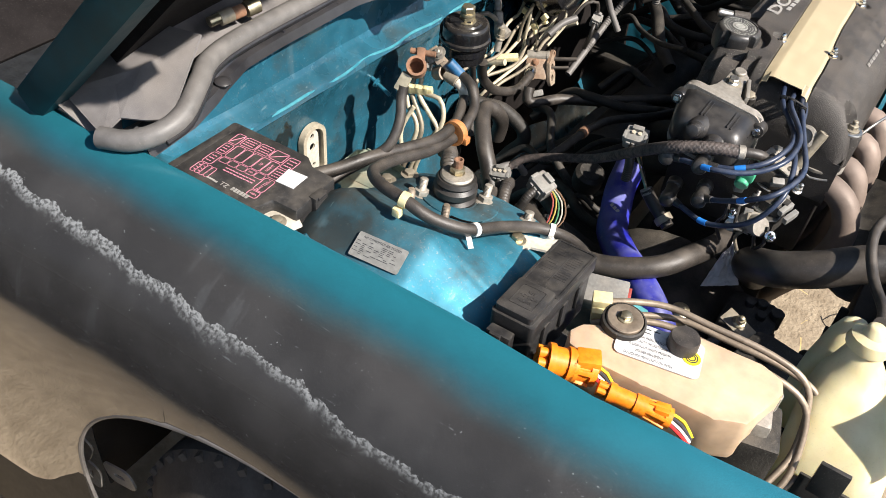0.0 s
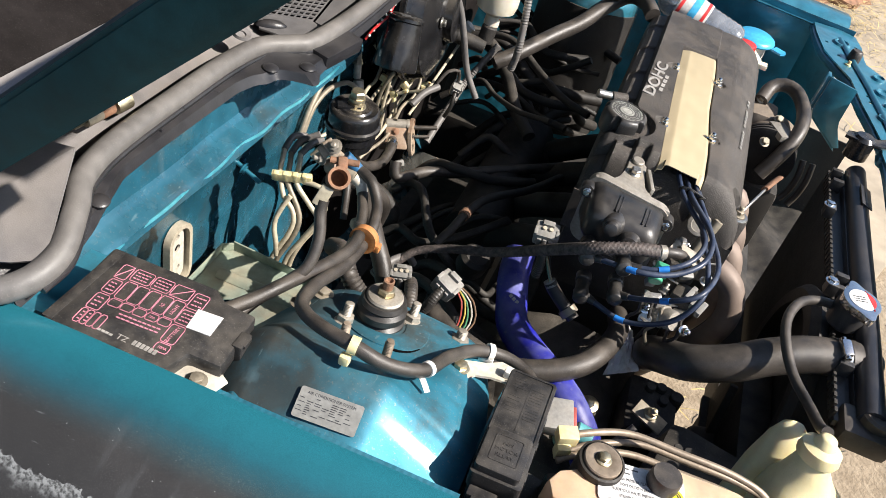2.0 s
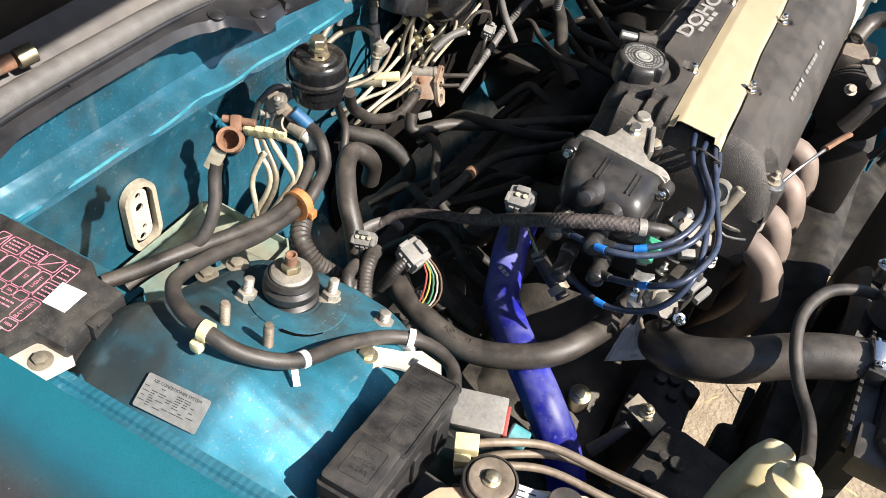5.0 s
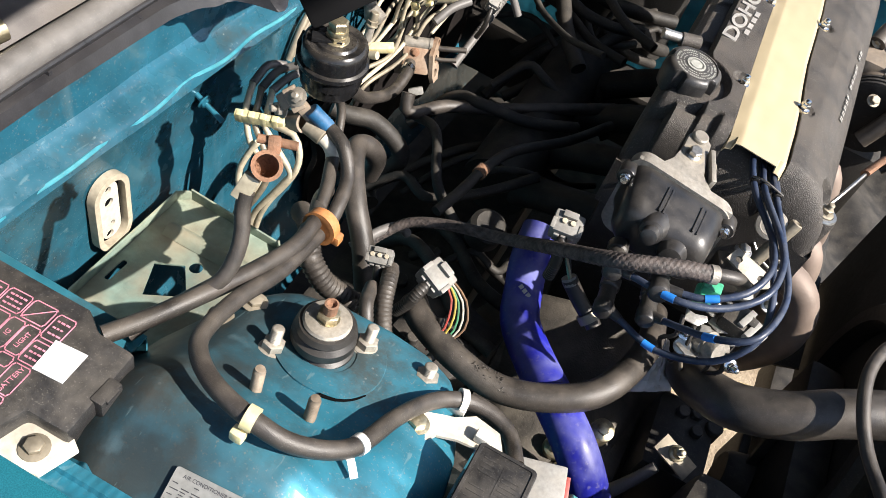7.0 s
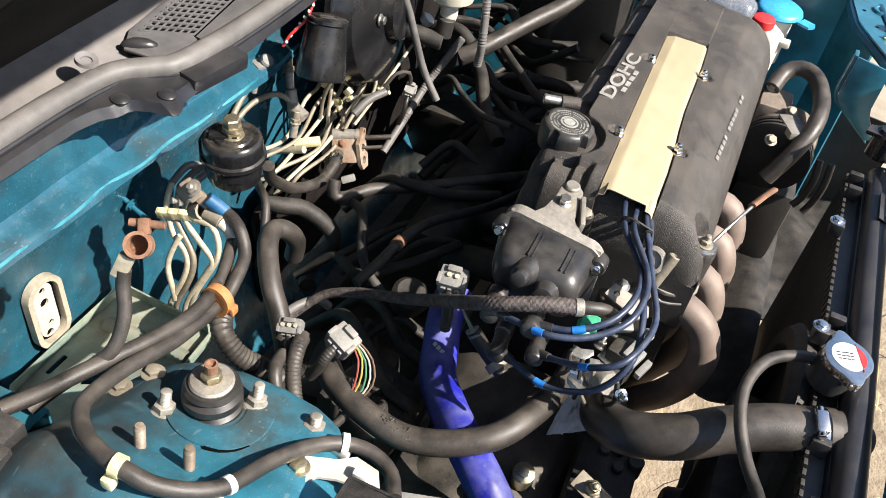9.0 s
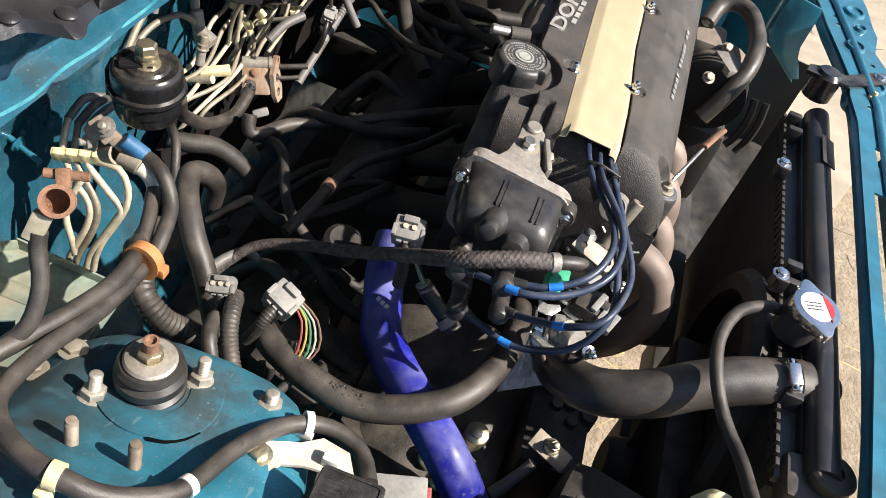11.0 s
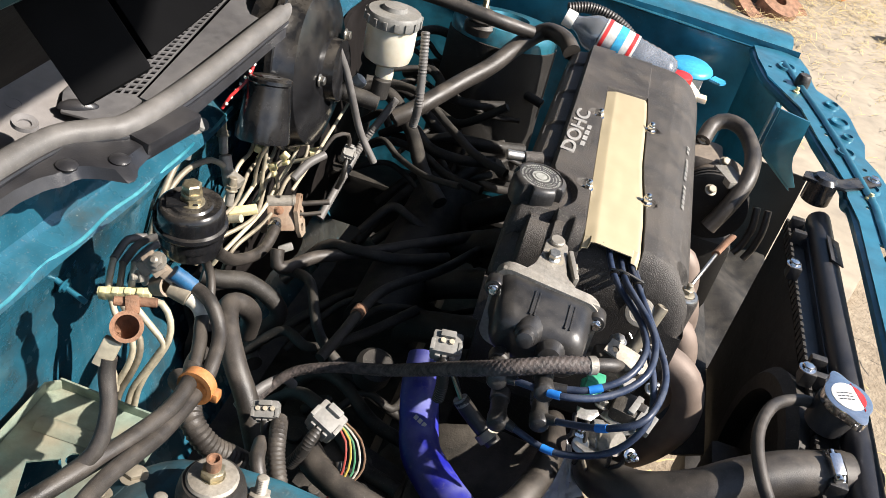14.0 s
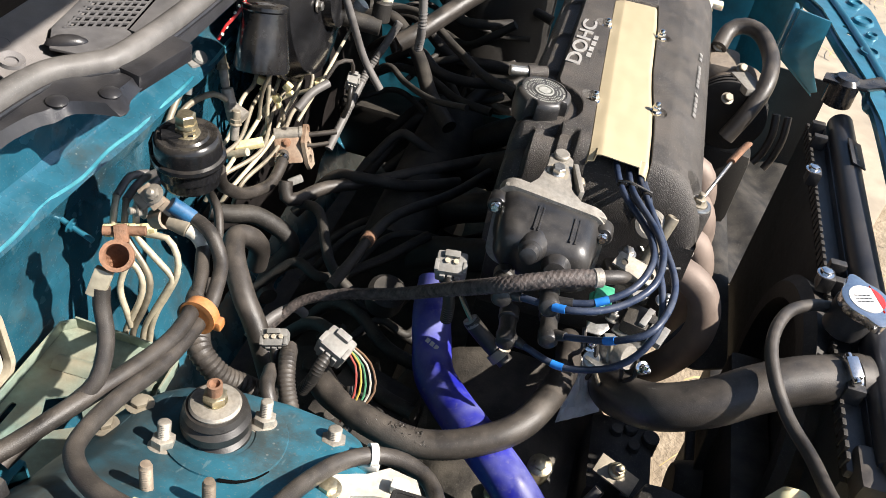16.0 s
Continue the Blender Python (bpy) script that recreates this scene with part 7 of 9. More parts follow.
bm = bmesh.new()
loft(bm, [(0.66, 0.450, 0.072, 0.070, 0.060, 0.024), (0.735, 0.449, 0.085, 0.056, 0.050, 0.020), (0.775, 0.450, 0.094, 0.042, 0.040, 0.017), (0.792, 0.451, 0.098, 0.030, 0.028, 0.012), (0.798, 0.452, 0.100, 0.016, 0.014, 0.006)])
part("handle_lobe", bm, "bottle", ww)
bm = bmesh.new()
lathe(bm, [(0.0215, 0.0), (0.0225, 0.004), (0.0205, 0.013), (0.012, 0.017), (0.009, 0.026), (0.006, 0.028)], (0.465, 0.052, 0.812), (0, 0.1, 1), 26)
part("cap", bm, "bottle", ww)
bm = bmesh.new()
box(bm, (0.49, -0.055, 0.66), (0.05, 0.004, 0.10), Matrix.Rotation(radians(-8), 3, "X"), 0.2)
box(bm, (0.49, -0.057, 0.725), (0.03, 0.006, 0.04), Matrix.Rotation(radians(-8), 3, "X"), 0.2)
part("bracket", bm, "black", ww)


# ---- along the firewall ----
filt = thing("fuel_filter", (-0.161, 0.262, 0.79), "gloss black canister fuel filter with a brass banjo nut", "fuel filter")
F0 = Vector((-0.160, 0.266, 0.785))
bm = bmesh.new()
lathe(bm, [(0.022, 0.014), (0.029, 0.016), (0.0305, 0.020), (0.0305, 0.040), (0.0345, 0.042), (0.0368, 0.046), (0.0362, 0.050), (0.0335, 0.052), (0.0332, 0.066), (0.0318, 0.0705), (0.029, 0.0725), (0.022, 0.0715), (0.020, 0.0735), (0.001, 0.074)], F0, (0, -0.03, 1), 44)
part("canister", bm, "black_clean", filt)
bm = bmesh.new()
hexhead(bm, F0 + Vector((0, -0.002, 0.073)), (0, -0.03, 1), 0.0105, 0.008, 1.25)
lathe(bm, [(0.007, 0.006), (0.007, 0.010)], F0 + Vector((0, -0.002, 0.073)), (0, -0.03, 1), 16)
hexhead(bm, F0 + Vector((0, -0.002, 0.082)), (0, -0.03, 1), 0.0092, 0.014, 1.15)
part("banjo_nut", bm, "brass", filt, "dull brass banjo nut")
bm = bmesh.new()
box(bm, F0 + Vector((-0.006, -0.010, 0.075)), (0.030, 0.012, 0.005), Matrix.Rotation(0.5, 3, "Z"), 0.2)
part("banjo_arm", bm, "black_clean", filt)
bm = bmesh.new()
lathe(bm, [(0.030, 0.030), (0.0325, 0.030), (0.0325, 0.042), (0.030, 0.042)], F0, (0, -0.03, 1), 40)
box(bm, F0 + Vector((-0.034, -0.010, 0.048)), (0.003, 0.020, 0.030), Matrix.Rotation(0.3, 3, "Z"), 0.2)
part("bracket", bm, "black_clean", filt)
hose("filter_hose", [(-0.165, 0.285, 0.796), (-0.183, 0.335, 0.745), (-0.195, 0.366, 0.700), (-0.188, 0.370, 0.6745), (-0.178, 0.352, 0.650), (-0.170, 0.335, 0.62)], 0.0056, "rubber", "thin black rubber hose below the fuel filter", n=14)

# battery cable ends bolted together
jt = thing("cable_joint", (-0.145, 0.174, 0.82), "pair of corroded battery cable lugs bolted together", "cable joint")
for p, sz, ax in (((-0.149, 0.1755, 0.846), (0.024, 0.013, 0.009), (0.6, 0.1, -0.75)), ((-0.158, 0.178, 0.838), (0.016, 0.014, 0.016), (0.6, 0.1, -0.75)), ((-0.138, 0.178, 0.838), (0.020, 0.012, 0.008), (0.75, 0.2, -0.6))):
    bm = bmesh.new()
    box(bm, p, sz, turned(ax, (0.3, -0.75, 0.55)), 0.2)
    part("lug", bm, "brown_metal", jt)
bm = bmesh.new()
lathe(bm, [(0.0075, -0.010), (0.0100, -0.010), (0.0100, 0.008), (0.0075, 0.008), (0.0075, -0.010)], (-0.1400, 0.1760, 0.8230), (0.75, -0.25, 0.45), 22)
part("clamp_ring", bm, "brown_metal", jt, "brown corroded clamp ring")
bolt(jt, (-0.1447, 0.1735, 0.852), (-0.1, -0.7, 0.7), 0.0062, 0.006, "zinc", 0.003)
bolt(jt, (-0.158, 0.1745, 0.829), (-0.5, -0.7, 0.2), 0.0062, 0.008, "zinc", 0.006)
bm = bmesh.new()
cyl(bm, (-0.1310, 0.1768, 0.8430), (-0.1135, 0.1840, 0.8262), 0.0076)
part("blue_sleeve", bm, material("blue_tape", (0.010, 0.085, 0.19), 0.5, 0, 0.25, 80, dust=0.3), jt, "blue taped sleeve")
bm = bmesh.new()
cyl(bm, (-0.1330, 0.1755, 0.8240), (-0.1130, 0.1745, 0.8200), 0.0080)
part("crimp", bm, "pipe_dull", jt)
hose_part("pale_sleeve", [(-0.1130, 0.1745, 0.8200), (-0.1065, 0.1745, 0.8170), (-0.1020, 0.1755, 0.8090), (-0.0995, 0.1750, 0.8010)], 0.0070, "white_paint", jt, "off-white heat-shrink sleeve", n=14)
hose_part("second_cable", [(-0.0997, 0.1755, 0.8030), (-0.0930, 0.1600, 0.8030), (-0.0830, 0.1380, 0.8040), (-0.0746, 0.1108, 0.8010), (-0.070, 0.080, 0.800)], 0.0066, "rubber", jt, n=14)

# hard lines running down the firewall
UPPER = [[(-0.2375, 0.3109, 0.753), (-0.2505, 0.295, 0.7555), (-0.2450, 0.258, 0.7560), (-0.2395, 0.242, 0.7470)],
         [(-0.2202, 0.3136, 0.7626), (-0.2405, 0.300, 0.7500), (-0.2360, 0.261, 0.7520), (-0.2290, 0.246, 0.7460)],
         [(-0.2182, 0.3194, 0.7506), (-0.2200, 0.288, 0.7600), (-0.2230, 0.262, 0.7560), (-0.2165, 0.248, 0.7510)]]
LOWER = [[(-0.2383, 0.2371, 0.7339), (-0.2326, 0.2334, 0.7206), (-0.2242, 0.2288, 0.7041), (-0.2087, 0.2255, 0.6927), (-0.2012, 0.2213, 0.6774), (-0.2033, 0.2157, 0.6573), (-0.2112, 0.2091, 0.6341), (-0.2178, 0.2039, 0.6154)],
         [(-0.2276, 0.2409, 0.7368), (-0.2245, 0.2368, 0.7223), (-0.2096, 0.2319, 0.7047), (-0.1964, 0.2267, 0.686), (-0.1945, 0.221, 0.6658), (-0.2012, 0.2141, 0.6411), (-0.21, 0.2074, 0.617)],
         [(-0.2152, 0.2432, 0.7415), (-0.2122, 0.2386, 0.7251), (-0.1917, 0.2338, 0.708), (-0.1702, 0.2291, 0.691), (-0.1727, 0.2258, 0.6794), (-0.1857, 0.2176, 0.6499), (-0.1973, 0.2099, 0.6224)]]
for k in range(3):
    ln = thing("brake_line", LOWER[k][0], "cream-coated hard brake line bent down the firewall", "pipe", "firewall lines")
    hose_part("pipe", UPPER[k][2:] + LOWER[k] + [Vector(LOWER[k][-1]) + Vector((-0.004, -0.006, -0.03))], 0.0037, ("pipe", "pipe_dull", "pipe")[k], ln, n=10)
    hose_part("sleeve", UPPER[k][:3], 0.0046, "rubber_grey", ln, "faded rubber sleeve", n=10)
for label_, way_ in (("cream-coated hard brake line looping beside the others", [(-0.2152, 0.247, 0.7300), (-0.2026, 0.242, 0.7301), (-0.18, 0.2426, 0.7321), (-0.1671, 0.238, 0.7158), (-0.1658, 0.2319, 0.6939), (-0.1747, 0.2248, 0.6687), (-0.1845, 0.2187, 0.6469), (-0.191, 0.2123, 0.624), (-0.194, 0.209, 0.60)]),
                     ("cream-coated hard brake line close to the firewall", [(-0.2140, 0.228, 0.710), (-0.2199, 0.222, 0.6943), (-0.2255, 0.2161, 0.673), (-0.2236, 0.2116, 0.657), (-0.2165, 0.2071, 0.6409), (-0.2128, 0.2057, 0.62)])):
    lnx = thing("brake_line", way_[0], label_, "pipe", "firewall lines")
    hose_part("pipe", way_, 0.0037, "pipe", lnx, n=10)
bm = bmesh.new()
box(bm, (-0.2195, 0.2365, 0.7345), (0.054, 0.009, 0.013), turned((1, 0.35, 0.12), (0, -0.3, 1)), 0.2)
for k in range(4):
    box(bm, (-0.239 + 0.0120 * k, 0.2290 + 0.0040 * k, 0.7325 + 0.0014 * k), (0.007, 0.008, 0.015), turned((1, 0.35, 0.12), (0, -0.3, 1)), 0.2)
solo("line_clamp", bm, "yellowed", "yellowed nylon clamp across the hard lines", "clip")

# second cluster of lines and the proportioning valve
random.seed(8)
STARTS = [(-0.2607, 0.6446, 0.7251), (-0.2496, 0.6612, 0.7196), (-0.2385, 0.6778, 0.7118), (-0.2307, 0.6945, 0.7029), (-0.2174, 0.7056, 0.6940), (-0.2063, 0.7189, 0.6807)]
ENDS = [(-0.2607, 0.4503, 0.6640), (-0.2529, 0.4592, 0.6529), (-0.2440, 0.4703, 0.6430), (-0.2373, 0.4814, 0.6319), (-0.2285, 0.4925, 0.6230), (-0.2196, 0.5036, 0.6141)]
for k in range(6):
    s, e = Vector(STARTS[k]), Vector(ENDS[k])
    m1 = s.lerp(e, 0.3) + Vector((0.006 + random.uniform(-0.008, 0.008), 0.0, -0.028 + random.uniform(-0.01, 0.012)))
    m2 = s.lerp(e, 0.62) + Vector((0.012 + random.uniform(-0.010, 0.008), random.uniform(-0.012, 0.01), -0.022 + random.uniform(-0.012, 0.01)))
    l2 = thing("brake_line", m1, "dull cream hard line beside the valve block", "pipe", "valve lines")
    hose_part("pipe", [s + Vector((-0.02, 0.004, 0.02)), s, s.lerp(e, 0.12) + Vector((0.004, 0, -0.02)), m1, m2, e + Vector((random.uniform(-0.012, 0.008), 0, random.uniform(-0.012, 0.004))), e + Vector((-0.03 + 0.004 * k, -0.02, -0.02 - 0.004 * k))], 0.0031, ("pipe", "pipe_dull")[k % 2], l2, n=10)
for p, q, mt in (((-0.2496, 0.6679, 0.7051), (0.030, 0.012, 0.010), "yellowed"), ((-0.2274, 0.5413, 0.6518), (0.040, 0.013, 0.010), "yellowed"), ((-0.1952, 0.7256, 0.6640), (0.02, 0.012, 0.010), "yellowed")):
    bm = bmesh.new()
    box(bm, p, q, turned((1, 0.8, -0.35), (0, -0.3, 1)), 0.2)
    solo("line_clamp", bm, mt, "yellowed nylon clamp across the hard lines", "clip")
PV = Vector((-0.192, 0.588, 0.618))
PR, PU = Vector((0.90, 0.40, 0.10)).normalized(), Vector((-0.30, 0.45, 0.84)).normalized()
PN = PR.cross(PU).normalized()
PU = PN.cross(PR)


def pv_at(r, u, n=0.0):
    return PV + PR * r + PU * u + PN * n


pv = thing("proportioning_valve", (-0.192, 0.60, 0.58), "rust-stained cast valve block with hoses", "valve")
M["valve_cast"] = material("rust_stained_casting", (0.30, 0.245, 0.185), 0.6, 0.2, 0.4, 70, 0.5, 500, 0.5, (0.27, 0.13, 0.06), dark=(0.20, 0.11, 0.065))
bm = bmesh.new()
box(bm, pv_at(0.004, 0.004, -0.010), (0.040, 0.038, 0.030), turned(PR, PN), 0.14)
box(bm, pv_at(-0.012, -0.010, 0.0), (0.026, 0.014, 0.022), turned(PR, PN), 0.2)
body = part("body", bm, "valve_cast", pv, "pale casting stained with rust")
bm = bmesh.new()
prism_holes(bm, [(-0.020, -0.034), (-0.012, -0.039), (-0.004, -0.034), (0.012, -0.020), (0.014, 0.012), (0.008, 0.024), (-0.010, 0.024), (-0.014, 0.010), (-0.014, -0.020)], [circle(0.001, 0.010, 0.0062), circle(-0.001, -0.010, 0.0062), circle(-0.012, -0.032, 0.0028)], 0.006, plate_at(pv_at(0.028, 0.0, -0.006), PN * 0.8 - PR * 0.3, PR + PN * 0.35) @ Matrix.Rotation(0.35, 4, "Z"))
part("flange", bm, "valve_cast", pv, "rusty two-bore flange")
# Black backing for the shaded depth of the two bores.
bm = bmesh.new()
box(bm, pv_at(0.024, 0.0, -0.010), (0.003, 0.040, 0.016), turned(PR + PN * 0.35, PN), 0.1)
part("bore", bm, "shade_black", pv)
bm = bmesh.new()
cyl(bm, pv_at(-0.016, 0.028, -0.004), pv_at(0.022, 0.028, -0.004), 0.0095, None, 22)
lathe(bm, [(0.0105, 0.0), (0.0105, 0.004), (0.007, 0.005), (0.004, 0.003)], pv_at(0.021, 0.028, -0.004), PR, 20)
part("barrel", bm, "alu", pv, "grey cast barrel")
for u_, l_, r_ in ((0.026, 0.075, 0.0042), (0.010, 0.062, 0.0034)):
    bm = bmesh.new()
    tube(bm, [pv_at(0.018, u_, -0.01), pv_at(0.040, u_ - 0.001, -0.010), pv_at(l_, u_ + 0.001, -0.012)], r_, n=10)
    part("outlet", bm, "rubber", pv)
bm = bmesh.new()
box(bm, pv_at(0.010, -0.040, -0.004), (0.022, 0.012, 0.012), turned(PR + PU * 0.3, PN), 0.25)
part("plug", bm, "grey_conn", pv)
bolt(pv, pv_at(0.002, 0.016, 0.006), PN, 0.0042, 0.003, "rust")
hose("valve_hose", [(-0.185, 0.372, 0.735), (-0.190, 0.385, 0.705), (-0.199, 0.420, 0.668), (-0.192, 0.452, 0.640), (-0.181, 0.505, 0.6224), (-0.182, 0.549, 0.6286), (-0.190, 0.572, 0.628)], 0.0082, "rubber", "short black rubber hose into the valve block", n=16)
vc_ = thing("hose_clip", (-0.185, 0.556, 0.628), "silver spring clip on a rubber hose", "clamp")
band("strap", vc_, (-0.185, 0.557, 0.6285), (-0.2, 1, 0.0), 0.0086, 0.009, "bright", 0.0012)
bm = bmesh.new()
for k in range(4):
    box(bm, Vector((-0.186, 0.553 + 0.0028 * k, 0.637)), (0.004, 0.0014, 0.003), turned((1, 0.2, 0), (0, 0, 1)), 0)
part("tab", bm, "bright", vc_)
# bent lines, clips and fittings crowding the wall behind the filter
for label_, way_, r_, mt in (("olive hard line bent down beside the valve block", [(-0.2206, 0.60, 0.7359), (-0.2316, 0.60, 0.7101), (-0.2369, 0.60, 0.6861), (-0.2403, 0.60, 0.6567), (-0.2561, 0.60, 0.6264), (-0.2875, 0.60, 0.5695)], 0.0030, "pipe_dull"),
                             ("olive hard line bent down beside the valve block", [(-0.2275, 0.61, 0.7276), (-0.2285, 0.61, 0.7100), (-0.2310, 0.61, 0.6725), (-0.2323, 0.61, 0.6376), (-0.2444, 0.61, 0.6113), (-0.2704, 0.61, 0.5654)], 0.0030, "pipe"),
                             ("short cream line hooked over a clip", [(-0.2319, 0.62, 0.7001), (-0.2168, 0.62, 0.6792), (-0.2103, 0.62, 0.6538), (-0.2130, 0.62, 0.6351)], 0.0030, "pipe_dull"),
                             ("cream pipe reaching across to a plug", [(-0.245, 0.695, 0.637), (-0.2335, 0.70, 0.6434), (-0.200, 0.70, 0.662), (-0.1724, 0.70, 0.6777)], 0.0036, "pipe"),
                             ("thick cream pipe behind the filter", [(-0.285, 0.52, 0.626), (-0.2689, 0.52, 0.6317), (-0.245, 0.52, 0.643), (-0.2196, 0.52, 0.655)], 0.0058, "pipe")):
    lx = thing("hard_line", way_[0], label_, "pipe", "lines behind the filter")
    hose_part("pipe", way_, r_, mt, lx, n=10)
for c_, z_ in (((-0.2433, 0.618, 0.7087), 0.2), ((-0.2201, 0.618, 0.6860), -0.5), ((-0.2035, 0.618, 0.7097), 0.6)):
    bm = bmesh.new()
    box(bm, c_, (0.011, 0.008, 0.012), Matrix.Rotation(z_, 3, "Y"), 0.2)
    box(bm, Vector(c_) + Vector((0.004, -0.003, -0.008)), (0.005, 0.008, 0.010), Matrix.Rotation(z_ + 0.4, 3, "Y"), 0.2)
    solo("pipe_clip", bm, "yellowed", "small yellowed nylon clip on the hard lines", "clip", "pipe clips")
# pressure switches with pipes
for p, q in (((-0.2729, 0.5635, 0.7362), (-0.2795, 0.5702, 0.7651)), ((-0.2396, 0.5236, 0.6829), (-0.2396, 0.5302, 0.7096))):
    p, q = Vector(p), Vector(q)
    sw = thing("pressure_switch", p, "brass pressure switch on the firewall pipework", "switch", "pressure switches")
    bm = bmesh.new()
    cyl(bm, p - (q - p) * 0.5, p + (q - p) * 0.3, 0.006)
    part("body", bm, "alu", sw)
    bm = bmesh.new()
    hexhead(bm, p + (q - p) * 0.3, q - p, 0.0072, 0.008, 1.2)
    cyl(bm, p + (q - p) * 0.5, q, 0.0058)
    part("nut", bm, "pipe_dull", sw)
bm = bmesh.new()
cyl(bm, (-0.2573, 0.5447, 0.7029), (-0.2329, 0.5413, 0.6940), 0.010)
cyl(bm, (-0.2640, 0.5524, 0.7251), (-0.2496, 0.5413, 0.6862), 0.0085)
solo("switch_block", bm, "alu", "pale cast fitting joining the pressure switches", "fitting")
hose("switch_pipe", [(-0.2920, 0.4226, 0.6696), (-0.2920, 0.4503, 0.7085), (-0.2862, 0.4892, 0.7273), (-0.2718, 0.5280, 0.7273), (-0.2595, 0.5413, 0.7140)], 0.0042, "pipe_dull", "thin bent pipe running to the pressure switch", "pipe", n=10)
hose("vent_pipe", [(-0.2920, 0.4115, 0.6696), (-0.2920, 0.4337, 0.7085), (-0.2920, 0.4614, 0.7362), (-0.2920, 0.4892, 0.7528), (-0.2920, 0.5036, 0.7606)], 0.0045, "pipe_dull", "thin olive hose up to a white valve", "hose", n=10)
wv = thing("vacuum_valve", (-0.2920, 0.5113, 0.7695), "small off-white plastic valve clipped to the firewall", "valve")
bm = bmesh.new()
box(bm, (-0.2917, 0.5113, 0.7695), (0.020, 0.022, 0.026), turned((1, -0.3, 0), (0.3, 0, 1)), 0.25)
cyl(bm, (-0.2920, 0.5058, 0.7584), (-0.2920, 0.5002, 0.7362), 0.005)
lathe(bm, [(0.009, 0), (0.010, 0.004), (0.008, 0.007)], (-0.2840, 0.5191, 0.7806), (0.6, -0.2, 0.8), 18)
part("body", bm, "grey_conn", wv)
# black vinyl cover
vb_ = thing("reservoir_cover", (-0.20, 0.53, 0.79), "wrinkled black vinyl cap pulled over a can", "cover")
bm = bmesh.new()
side, up, ax = frame_of((-0.06, 0.30, 0.95))
VC = Vector((-0.2015, 0.530, 0.812))
prev = None
for rr, h in ((0.0325, -0.024), (0.033, -0.020), (0.0305, 0.0), (0.0275, 0.025), (0.0255, 0.044), (0.0268, 0.046), (0.0264, 0.050), (0.0240, 0.0515), (0.0005, 0.0515)):
    vs = []
    for k in range(60):
        a = 2 * math.pi * k / 60
        w = 1 + 0.05 * max(0, 0.05 - h) / 0.05 * noise.noise(Vector((3 * math.cos(a), 3 * math.sin(a), h * 8)))
        vs.append(bm.verts.new(VC + ax * (1.06 * h) + 1.06 * rr * w * (math.cos(a) * side + math.sin(a) * up)))
    if prev:
        skin(bm, prev, vs)
    prev = vs
bm.faces.new(list(reversed(prev)))
vcap = part("cap", bm, "black_clean", vb_)
bm = bmesh.new()
for a_, b_ in (((0.024, 0.0012), (0, 0.006)), ((0.024, 0.0012), (0, -0.006)), ((0.0012, 0.012), (0.012, 0)), ((0.0012, 0.012), (-0.012, 0)), ((0.010, 0.0010), (0, 0))):
    box(bm, VC + ax * 0.0549 + side * b_[0] + up * b_[1], (*a_, 0.0012), turned(side, ax), 0.1)
part("moulded_mark", bm, "black", vcap)
hose("striped_wire", [(-0.250, 0.508, 0.822), (-0.242, 0.515, 0.840), (-0.232, 0.531, 0.854), (-0.229, 0.548, 0.875), (-0.240, 0.568, 0.90)], 0.0020, "red", "twisted red and white wire beside the black cap", "wire", n=8)
bm = bmesh.new()
for k in range(7):
    c = Vector((-0.246 + 0.003 * k, 0.511 + 0.006 * k, 0.829 + 0.0075 * k))
    box(bm, c + Vector((0.001, -0.002, 0.001)), (0.0035, 0.0035, 0.0035), turned((1, 1, 0.5), (0.2, 0.5, 1)), 0.2)
solo("wire_wrap", bm, "white", "white strand twisted round the red wire", "wire")

# brake servo and master cylinder
servo = thing("brake_servo", (-0.22, 0.70, 0.80), "glossy black round brake servo on the firewall", "brake servo")
bm = bmesh.new()
lathe(bm, [(0.10, -0.05), (0.118, -0.04), (0.122, -0.008), (0.124, -0.006), (0.124, 0.002), (0.120, 0.006), (0.112, 0.030), (0.075, 0.045), (0.045, 0.048), (0.043, 0.062), (0.001, 0.064)], (-0.225, 0.70, 0.815), (1, 0.05, 0.12), 48)
part("shell", bm, "black_clean", servo)
bm = bmesh.new()
lathe(bm, [(0.1215, -0.007), (0.1265, -0.006), (0.1270, 0.003), (0.1215, 0.004)], (-0.225, 0.70, 0.815), (1, 0.05, 0.12), 48)
part("crimped_rim", bm, "black_clean", servo)
for k in range(3):
    a = 0.9 + k * 2.1
    bm = bmesh.new()
    hexhead(bm, Vector((-0.175, 0.70 + 0.055 * math.cos(a), 0.82 + 0.055 * math.sin(a))), (1, 0.05, 0.12), 0.006, 0.008)
    part("mounting_nut", bm, "steel", servo)
master = thing("master_cylinder", (-0.11, 0.76, 0.76), "cast master cylinder with a milky fluid reservoir", "master cylinder")
# Cylinder is near-black: the dark round it is put into its colour.
bm = bmesh.new()
cyl(bm, (-0.18, 0.735, 0.775), (-0.115, 0.75, 0.765), 0.013)
cyl(bm, (-0.12, 0.76, 0.77), (-0.118, 0.764, 0.80), 0.014)
part("cylinder", bm, "dark_parts", master)
bm = bmesh.new()
lathe(bm, [(0.012, -0.03), (0.014, -0.02), (0.013, -0.004), (0.022, 0.0), (0.034, 0.008), (0.037, 0.02), (0.037, 0.06), (0.035, 0.066)], (-0.120, 0.775, 0.822), (0, 0.02, 1), 34)
part("reservoir", bm, "res_pale", master, "milky white fluid reservoir")
bm = bmesh.new()
